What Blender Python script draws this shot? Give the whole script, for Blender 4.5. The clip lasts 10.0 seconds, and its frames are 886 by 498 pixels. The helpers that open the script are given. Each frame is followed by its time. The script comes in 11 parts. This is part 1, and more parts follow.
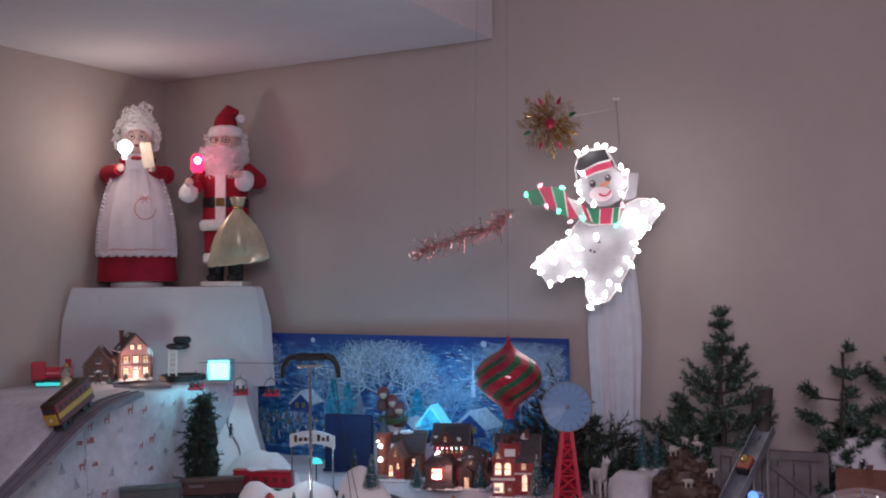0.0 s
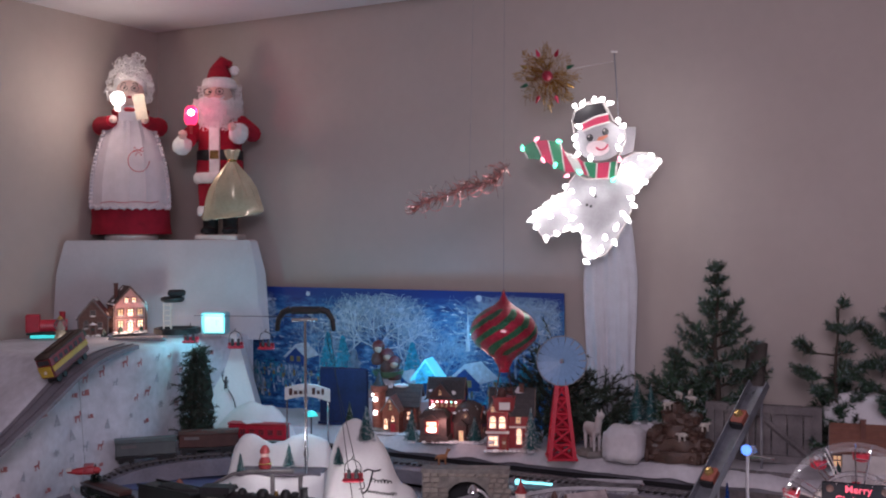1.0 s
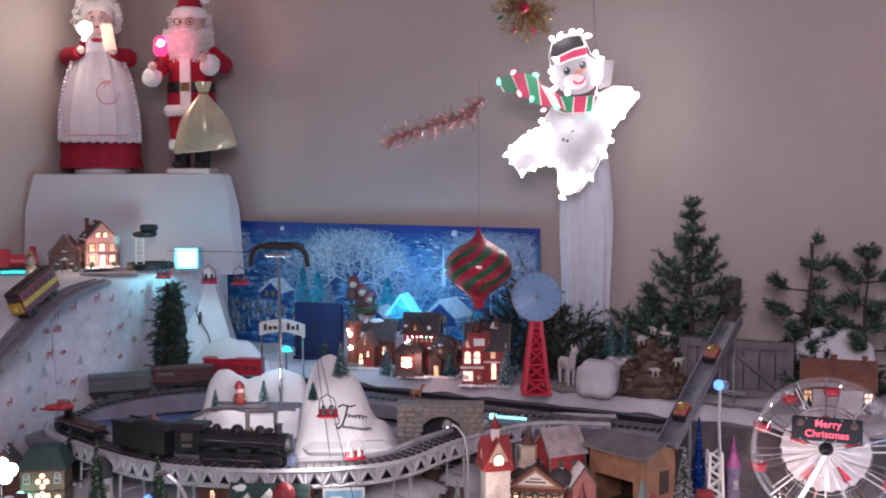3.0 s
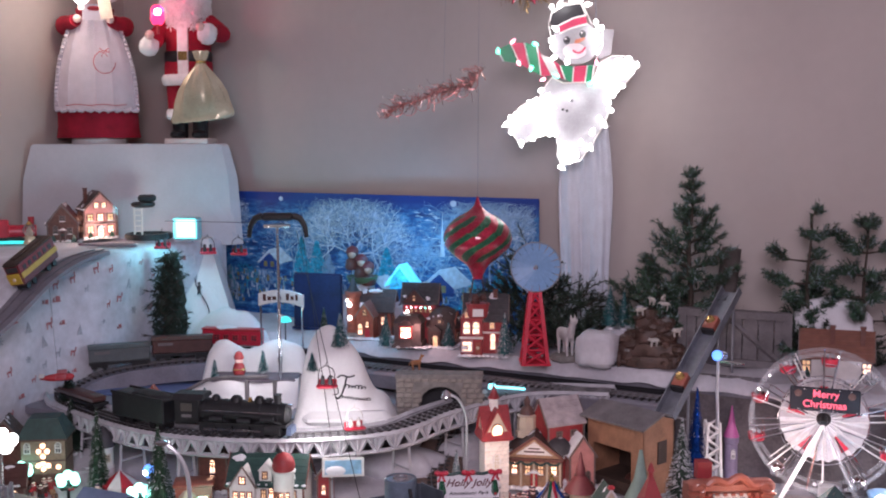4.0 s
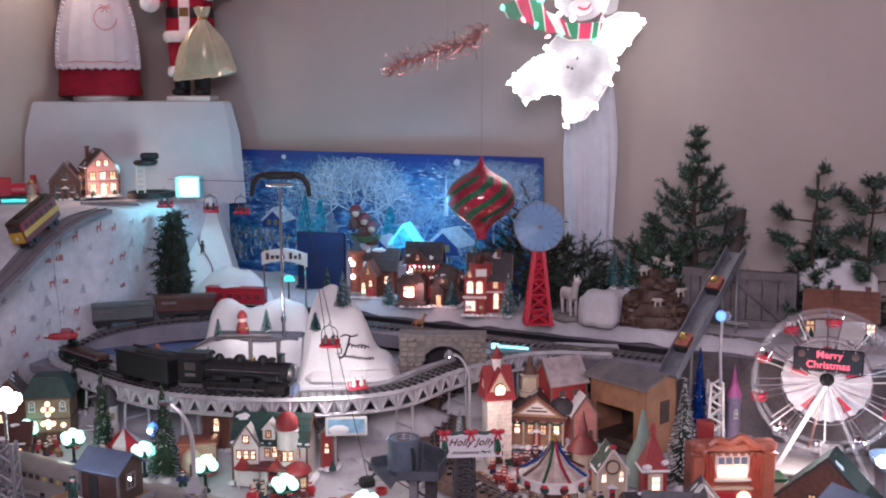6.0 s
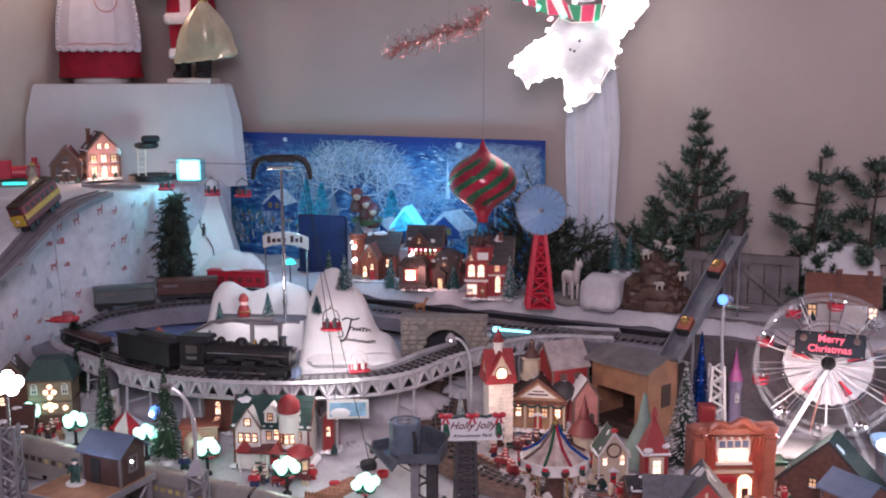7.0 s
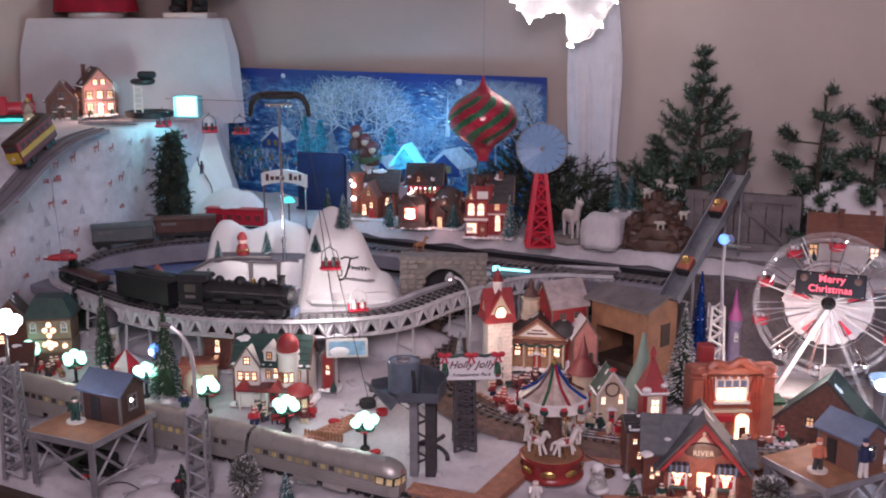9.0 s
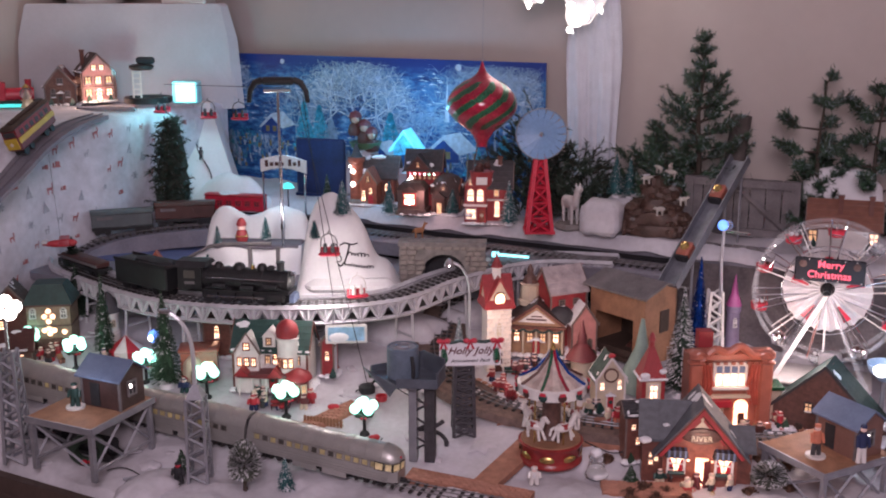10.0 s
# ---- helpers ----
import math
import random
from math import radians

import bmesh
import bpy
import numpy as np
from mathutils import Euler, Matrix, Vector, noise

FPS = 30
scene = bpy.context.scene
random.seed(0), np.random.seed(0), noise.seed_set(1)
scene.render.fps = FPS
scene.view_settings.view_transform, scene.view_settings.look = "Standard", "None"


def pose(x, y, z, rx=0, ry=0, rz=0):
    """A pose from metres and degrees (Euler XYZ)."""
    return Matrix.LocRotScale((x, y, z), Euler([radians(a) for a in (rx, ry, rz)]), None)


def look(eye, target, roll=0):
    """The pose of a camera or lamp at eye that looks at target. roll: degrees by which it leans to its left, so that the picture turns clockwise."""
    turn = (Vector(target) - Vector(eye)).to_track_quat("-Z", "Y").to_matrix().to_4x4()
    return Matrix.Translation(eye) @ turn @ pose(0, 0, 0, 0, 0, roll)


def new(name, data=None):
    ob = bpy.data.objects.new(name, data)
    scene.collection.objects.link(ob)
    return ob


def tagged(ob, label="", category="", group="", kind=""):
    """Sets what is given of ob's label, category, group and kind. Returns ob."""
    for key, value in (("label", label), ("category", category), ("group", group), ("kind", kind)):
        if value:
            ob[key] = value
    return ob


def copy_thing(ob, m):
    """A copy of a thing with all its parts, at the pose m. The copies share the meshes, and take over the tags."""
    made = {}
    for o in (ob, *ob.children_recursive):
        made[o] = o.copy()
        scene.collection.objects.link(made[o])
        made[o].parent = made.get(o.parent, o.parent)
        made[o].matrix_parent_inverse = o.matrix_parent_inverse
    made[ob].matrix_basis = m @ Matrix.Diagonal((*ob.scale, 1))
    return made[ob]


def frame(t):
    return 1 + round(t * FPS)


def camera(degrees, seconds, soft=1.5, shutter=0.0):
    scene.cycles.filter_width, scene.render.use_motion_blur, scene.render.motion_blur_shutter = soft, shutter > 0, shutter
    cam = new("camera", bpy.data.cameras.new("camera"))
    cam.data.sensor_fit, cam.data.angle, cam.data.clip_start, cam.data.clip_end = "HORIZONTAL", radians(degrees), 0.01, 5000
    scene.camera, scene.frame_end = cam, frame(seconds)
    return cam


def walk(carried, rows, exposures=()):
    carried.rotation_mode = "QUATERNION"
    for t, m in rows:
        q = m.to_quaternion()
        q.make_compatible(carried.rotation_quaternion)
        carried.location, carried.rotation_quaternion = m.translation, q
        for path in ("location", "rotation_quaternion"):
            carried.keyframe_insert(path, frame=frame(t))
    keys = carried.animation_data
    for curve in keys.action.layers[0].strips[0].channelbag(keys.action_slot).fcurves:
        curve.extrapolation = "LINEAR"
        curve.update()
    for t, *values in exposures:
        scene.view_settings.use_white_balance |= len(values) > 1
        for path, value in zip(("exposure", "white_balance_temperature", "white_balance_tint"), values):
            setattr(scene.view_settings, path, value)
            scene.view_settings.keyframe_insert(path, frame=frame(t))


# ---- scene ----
cam = camera(46.0, 10.0, soft=2.0)
EYE = 1.70
ROWS = [
    (0, -0.0108, -0.0514, -0.0115, 91.692, 0.533, 1.068),
    (0.5, -0.0135, -0.0465, -0.0188, 89.964, 0.314, 0.99),
    (1, -0.012, -0.0372, -0.0163, 89.252, 0.289, 0.804),
    (1.5, -0.0135, -0.0333, -0.0119, 88.412, 0.265, 0.296),
    (2, -0.0099, -0.0299, -0.005, 87.356, 0.258, -0.056),
    (2.5, -0.0056, -0.0197, -0.0071, 86.306, 0.183, -0.342),
    (4, -0.0033, -0.0088, -0.004, 83.806, 0.197, -0.445),
    (4.5, -0.0004, -0.0037, 0.0021, 82.902, 0.238, -0.335),
    (5, -0.0007, -0.0053, -0.0025, 82.844, 0.162, -0.315),
    (5.5, 0.0, 0.0, 0.0, 82.125, 0.158, -0.253),
    (7, 0.0012, 0.0078, 0.0028, 80.48, 0.105, -0.067),
    (7.5, 0.0007, 0.0138, 0.0013, 79.841, 0.06, -0.105),
    (8, 0.0014, 0.0162, 0.0042, 78.948, 0.032, -0.092),
    (8.5, 0.0025, 0.0217, 0.0048, 77.886, 0.018, -0.062),
    (9, 0.0046, 0.0258, 0.0051, 77.0, -0.0, 0.0),
    (9.5, 0.0075, 0.0268, 0.0096, 76.417, 0.042, 0.037),
    (10, 0.0078, 0.0267, 0.0061, 76.205, 0.021, 0.021),
]
walk(cam, [(t, pose(x, y, EYE + z, a, b, c)) for t, x, y, z, a, b, c in ROWS],
     exposures=((0.0, -0.20, 6350, 11), (1.0, -0.14, 6350, 11), (2.5, 0.16, 6350, 11), (4.0, 0.36, 6300, 10), (5.5, 0.36, 6350, 11), (7.5, 0.38, 6500, 12), (9.0, 0.32, 6700, 13), (10.0, 0.32, 6760, 13)))

# ---- world and light ----
w = bpy.data.worlds.new("world")
scene.world = w
w.use_nodes = True
w.node_tree.nodes["Background"].inputs[0].default_value = (0.31, 0.28, 0.36, 1)
w.node_tree.nodes["Background"].inputs[1].default_value = 0.03
ROOM = -27.5          # the room stands turned against the camera's heading
RM = pose(0, 0, 0, 0, 0, ROOM)


def room(u, v, z=0.0):
    return RM @ Vector((u, v, z))


def lamp(name, loc, watts, color, size=0.02, kind="POINT", target=None, wide=1.0, spot=60):
    d = bpy.data.lights.new(name, kind)
    d.energy, d.color = watts, color
    if kind == "AREA":
        d.shape, d.size = "SQUARE", wide
    else:
        d.shadow_soft_size = size
    if kind == "SPOT":
        d.spot_size, d.spot_blend = radians(spot), 0.6
    ob = new(name, d)
    ob.matrix_world = look(loc, target) if target else Matrix.Translation(loc)
    return ob


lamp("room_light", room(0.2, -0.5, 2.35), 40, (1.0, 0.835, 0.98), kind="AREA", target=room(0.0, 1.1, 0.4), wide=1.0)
lamp("bulb_light", (-1.155, 3.41, 2.15), 1.3, (1.0, 0.80, 0.68), 0.02)
lamp("lantern_light", (-0.878, 3.455, 2.112), 0.30, (1.0, 0.10, 0.22), 0.015)
for x, z in ((0.36, 2.06), (0.44, 1.98), (0.30, 1.95), (0.22, 1.75), (0.48, 1.87), (0.40, 1.80), (0.36, 1.66), (0.30, 1.78)):
    lamp("string_light", (x, 2.885, z), 0.13, (1.0, 0.93, 0.93), 0.02)
lamp("station_light", (-0.80, 3.19, 1.44), 0.95, (0.25, 0.85, 1.0), 0.02)
lamp("mountain_light", (-0.44, 2.83, 1.20), 0.16, (0.35, 0.75, 1.0), 0.02)
lamp("blue_house_light", (-0.13, 3.12, 1.36), 0.85, (0.10, 0.55, 1.0), 0.02)
# blue fill lamp added to brighten the backdrop; no fixture stands there
lamp("backdrop_fill", (-0.42, 3.06, 1.32), 0.85, (0.22, 0.62, 1.0), 0.02)
lamp("hill_floodlight", (-0.27, 2.352, 1.045), 0.80, (1.0, 0.93, 0.93), 0.015)
# fill lamp added to brighten the ridge panels; no fixture stands there
lamp("ridge_fill", (-0.50, 2.66, 1.13), 0.32, (1.0, 0.93, 0.95), 0.015)
lamp("wheel_light", (0.80, 2.23, 0.95), 1.15, (1.0, 0.84, 0.84), 0.02)
# warm fill, except chapel_light, added before the house fronts for window glow
lamp("theatre_fill", (0.66, 2.10, 0.93), 0.22, (1.0, 0.66, 0.52), 0.02)
lamp("public_house_fill", (0.53, 1.93, 0.80), 0.16, (1.0, 0.68, 0.55), 0.02)
lamp("church_fill", (0.10, 2.33, 0.96), 0.22, (1.0, 0.74, 0.62), 0.02)
lamp("hall_fill", (0.27, 2.34, 0.95), 0.24, (1.0, 0.74, 0.64), 0.02)
lamp("village_fill", (-0.06, 2.93, 1.15), 0.12, (1.0, 0.55, 0.52), 0.02)
lamp("chapel_light", (-0.262, 3.03, 1.175), 0.045, (1.0, 0.80, 0.66), 0.008)
lamp("red_house_fill", (0.13, 2.76, 1.17), 0.10, (1.0, 0.55, 0.52), 0.02)
lamp("cottage_fill", (-1.075, 3.32, 1.40), 0.34, (1.0, 0.62, 0.48), 0.01)
for x, y in ((-0.168, 2.185), (-0.350, 2.245), (-0.545, 2.318), (-0.702, 2.375), (-0.888, 2.43)):
    lamp("globe_light", (x, y - 0.045, 0.72 + 0.25 * (y - 2.05) + 0.10), 0.075, (0.96, 1.0, 0.95), 0.02)
lamp("hut_light", (-0.735, 2.02, 0.93), 0.08, (0.70, 0.82, 1.0), 0.01)
lamp("cup_light", (0.935, 2.11, 0.98), 0.6, (0.5, 0.75, 1.0), 0.01)

# ---- materials ----
MATS = {}


def mat(name, col, rough=0.6, metal=0.0, var=0.18, scale=30.0, bump=0.15, emit=0.0, glass=0.0, alpha=1.0, ecol=None, rand=0.0, coat=0.0):
    """A painted, woven or cast surface: two scales of colour change, grain and roughness change."""
    if name in MATS:
        return MATS[name]
    m = bpy.data.materials.new(name)
    m.use_nodes = True
    nt = m.node_tree
    b = nt.nodes["Principled BSDF"]
    tc = nt.nodes.new("ShaderNodeTexCoord")
    n1, n2 = nt.nodes.new("ShaderNodeTexNoise"), nt.nodes.new("ShaderNodeTexNoise")
    n1.inputs["Scale"].default_value, n2.inputs["Scale"].default_value = scale, scale * 9
    n1.inputs["Detail"].default_value = 4
    nt.links.new(tc.outputs["Object"], n1.inputs["Vector"])
    nt.links.new(tc.outputs["Object"], n2.inputs["Vector"])
    add = nt.nodes.new("ShaderNodeMath")
    add.operation = "MULTIPLY_ADD"
    add.inputs[1].default_value = 0.45
    nt.links.new(n2.outputs["Fac"], add.inputs[0])
    nt.links.new(n1.outputs["Fac"], add.inputs[2])
    fac = add.outputs[0]
    if rand:
        oi = nt.nodes.new("ShaderNodeObjectInfo")
        r = nt.nodes.new("ShaderNodeMath")
        r.operation = "MULTIPLY_ADD"
        r.inputs[1].default_value = rand
        nt.links.new(oi.outputs["Random"], r.inputs[0])
        nt.links.new(fac, r.inputs[2])
        fac = r.outputs[0]
    ramp = nt.nodes.new("ShaderNodeValToRGB")
    ramp.color_ramp.elements[0].position, ramp.color_ramp.elements[1].position = 0.45, 1.0 + rand * 0.7
    ramp.color_ramp.elements[0].color = (*[max(0, c * (1 - var)) for c in col], 1)
    ramp.color_ramp.elements[1].color = (*[min(1, c * (1 + var)) for c in col], 1)
    nt.links.new(fac, ramp.inputs[0])
    nt.links.new(ramp.outputs[0], b.inputs["Base Color"])
    b.inputs["Roughness"].default_value, b.inputs["Metallic"].default_value = rough, metal
    if bump:
        bp = nt.nodes.new("ShaderNodeBump")
        bp.inputs["Strength"].default_value, bp.inputs["Distance"].default_value = bump, 0.003
        nt.links.new(add.outputs[0], bp.inputs["Height"])
        nt.links.new(bp.outputs[0], b.inputs["Normal"])
    if emit:
        b.inputs["Emission Color"].default_value = (*(ecol or col), 1)
        if var > 0.4:
            er = nt.nodes.new("ShaderNodeValToRGB")
            er.color_ramp.elements[0].position, er.color_ramp.elements[1].position = 0.5, 0.95
            er.color_ramp.elements[0].color = (*[c * (1 - var) for c in (ecol or col)], 1)
            er.color_ramp.elements[1].color = (*(ecol or col), 1)
            nt.links.new(fac, er.inputs[0])
            nt.links.new(er.outputs[0], b.inputs["Emission Color"])
        b.inputs["Emission Strength"].default_value = emit
    if glass:
        b.inputs["Transmission Weight"].default_value = glass
        b.inputs["IOR"].default_value = 1.4
    b.inputs["Alpha"].default_value = alpha
    MATS[name] = m
    if coat:
        b.inputs["Coat Weight"].default_value, b.inputs["Coat Roughness"].default_value = coat, 0.06
    return m


PAINT = mat("wall_paint", (0.50, 0.435, 0.405), 0.75, var=0.05, scale=3, bump=0.06)
CEIL = mat("ceiling_paint", (0.78, 0.75, 0.78), 0.8, var=0.04, scale=4, bump=0.08)
CARPET = mat("carpet", (0.22, 0.18, 0.15), 0.95, scale=60, bump=0.5)
SNOW = mat("snow_batting", (0.55, 0.53, 0.57), 0.9, var=0.16, scale=9, bump=0.5)
SNOWY = mat("snow_paint", (0.80, 0.79, 0.82), 0.7, var=0.08, scale=40, bump=0.2)
CLOTH = mat("white_cloth", (0.56, 0.56, 0.60), 0.9, var=0.06, scale=10, bump=0.2)
FOAM = mat("carved_foam", (0.80, 0.79, 0.80), 0.75, var=0.06, scale=12, bump=0.35)
BOARD = mat("grey_board", (0.17, 0.16, 0.19), 0.8, var=0.25, scale=12, bump=0.3)
ROADM = mat("grey_road", (0.22, 0.21, 0.25), 0.8, var=0.2, scale=18, bump=0.3)
LAKE = mat("blue_felt", (0.10, 0.13, 0.27), 0.7, var=0.2, scale=15)
DARKW = mat("dark_wood", (0.055, 0.035, 0.028), 0.6, var=0.35, scale=25, bump=0.3)
TABLEW = mat("table_wood", (0.07, 0.045, 0.04), 0.55, var=0.3, scale=10)
WOOD = mat("pine_wood", (0.29, 0.145, 0.085), 0.6, var=0.3, scale=35, bump=0.3)
WOODR = mat("reddish_wood", (0.26, 0.12, 0.085), 0.6, var=0.3, scale=40, bump=0.3)
GREYW = mat("weathered_wood", (0.16, 0.145, 0.15), 0.8, var=0.35, scale=25, bump=0.4)
# part of the tin's blue paints in the blue light on the hut roofs
TIN = mat("grey_tin_roof", (0.16, 0.21, 0.33), 0.45, 0.3, var=0.2, scale=30)
GALV = mat("grey_metal", (0.27, 0.27, 0.30), 0.45, 0.3, var=0.2, scale=40)
GIRD = mat("grey_girder_plastic", (0.46, 0.45, 0.48), 0.55, var=0.2, scale=30)
STEEL = mat("polished_steel", (0.62, 0.62, 0.66), 0.22, 1.0, var=0.08, scale=40)
CHROME = mat("chrome", (0.85, 0.85, 0.88), 0.12, 1.0, var=0.05, scale=40, bump=0)
RAIL = mat("rail_metal", (0.22, 0.21, 0.22), 0.5, 0.7, var=0.2, scale=50)
TIE = mat("brown_tie", (0.035, 0.03, 0.03), 0.7, var=0.3, scale=50)
BLACK = mat("black_enamel", (0.012, 0.012, 0.014), 0.5, var=0.3, scale=50)
COAL = mat("soot_black", (0.02, 0.02, 0.024), 0.7, var=0.4, scale=60, bump=0.4)
SILVER = mat("silver_coach_paint", (0.40, 0.385, 0.37), 0.38, 0.55, var=0.12, scale=25, bump=0.05)
RED = mat("red_enamel", (0.46, 0.03, 0.045), 0.4, var=0.2, scale=30)
REDP = mat("red_plastic", (0.55, 0.03, 0.06), 0.3, var=0.15, scale=30)
BARN = mat("red_barn_paint", (0.30, 0.032, 0.038), 0.5, var=0.25, scale=50)
MAROON = mat("maroon_paint", (0.14, 0.03, 0.035), 0.5, var=0.25, scale=30)
BROWNC = mat("brown_car_paint", (0.075, 0.026, 0.022), 0.5, var=0.3, scale=30)
ORANGE = mat("terracotta_glaze", (0.36, 0.115, 0.08), 0.35, var=0.2, scale=40, coat=0.35)
YELL = mat("yellow_paint", (0.55, 0.38, 0.05), 0.45, var=0.15, scale=40)
CREAM = mat("cream_glaze", (0.60, 0.50, 0.38), 0.4, var=0.12, scale=60, bump=0.25, coat=0.35)
WHITEG = mat("white_glaze", (0.72, 0.68, 0.66), 0.4, var=0.1, scale=60, bump=0.25, coat=0.35)
BRICK = mat("brown_brick_glaze", (0.15, 0.052, 0.038), 0.5, var=0.35, scale=120, bump=0.4, coat=0.35)
BRICKD = mat("dark_brick_glaze", (0.12, 0.06, 0.05), 0.5, var=0.35, scale=120, bump=0.4, coat=0.35)
SLATE = mat("slate_roof", (0.045, 0.042, 0.048), 0.6, var=0.35, scale=90, bump=0.4)
SLATEB = mat("brown_shingle", (0.065, 0.038, 0.034), 0.6, var=0.35, scale=90, bump=0.4)
GREENR = mat("green_roof", (0.018, 0.052, 0.046), 0.5, var=0.3, scale=60, bump=0.3)
PINK = mat("pink_glaze", (0.55, 0.24, 0.22), 0.45, var=0.2, scale=60, coat=0.35)
STONE = mat("grey_stone", (0.22, 0.20, 0.19), 0.85, var=0.35, scale=60, bump=0.6)
ROCK = mat("brown_rock", (0.078, 0.043, 0.033), 0.5, var=0.6, scale=30, bump=0.9)
NEEDLE = mat("green_needles", (0.034, 0.075, 0.042), 0.6, var=0.5, scale=25, bump=0)
NEEDLED = mat("dark_needles", (0.022, 0.042, 0.027), 0.65, var=0.5, scale=25, bump=0)
FROST = mat("frosted_needles", (0.24, 0.30, 0.32), 0.6, var=0.4, scale=60, bump=0)
TEALN = mat("teal_bristle", (0.04, 0.15, 0.16), 0.6, var=0.4, scale=60, bump=0)
BLUET = mat("blue_tinsel", (0.02, 0.10, 0.42), 0.25, 0.6, var=0.4, scale=80, bump=0)
BARK = mat("bark", (0.06, 0.045, 0.035), 0.85, var=0.4, scale=50, bump=0.6)
WARM = mat("warm_window_light", (1.0, 0.62, 0.38), 0.5, emit=3.6, ecol=(1.0, 0.54, 0.36), bump=0, var=0.65, scale=70)
WARMD = mat("dim_window_light", (1.0, 0.55, 0.3), 0.5, emit=0.7, ecol=(1.0, 0.5, 0.28), bump=0, var=0.6, scale=80)
BULBW = mat("lit_bulb", (1, 1, 1), 0.4, emit=7, ecol=(1.0, 0.94, 0.92), bump=0)
GLOBE = mat("lit_globe", (1, 1, 1), 0.4, emit=2.2, ecol=(0.30, 1.0, 0.80), bump=0)
CYAN = mat("cyan_light", (0.3, 1, 1), 0.5, emit=2.2, ecol=(0.25, 0.85, 0.95), bump=0)
SKIN = mat("doll_fabric_skin", (0.80, 0.58, 0.52), 0.7, var=0.08)
VELVET = mat("red_velvet", (0.33, 0.005, 0.024), 0.85, var=0.3, scale=25, bump=0.3)
FUR = mat("white_fur", (0.88, 0.86, 0.86), 0.95, var=0.1, scale=60, bump=0.6)
LACE = mat("white_apron", (0.64, 0.57, 0.62), 0.9, var=0.07, scale=30, bump=0.3)
GOLDC = mat("gold_satin", (0.70, 0.62, 0.44), 0.24, 0.45, var=0.2, scale=20)
GOLD = mat("gold_foil", (0.62, 0.42, 0.16), 0.25, 0.9, var=0.3, scale=50)
ICE = mat("clear_acrylic", (0.9, 0.93, 0.95), 0.12, glass=0.9, var=0.03, bump=0.05)
GREEN = mat("green_foil", (0.012, 0.12, 0.055), 0.30, 0.6, var=0.8, scale=220, bump=0.5, coat=1.0)
REDF = mat("red_foil", (0.40, 0.010, 0.045), 0.28, 0.6, var=0.6, scale=220, bump=0.5, coat=1.0)
FILM = mat("frosted_film", (0.50, 0.49, 0.52), 0.4, var=0.2, scale=20, alpha=0.72)
GAUZE = mat("white_gauze", (0.72, 0.74, 0.82), 0.85, var=0.08, scale=30, bump=0.3, alpha=0.86)

# ---- mesh tools ----


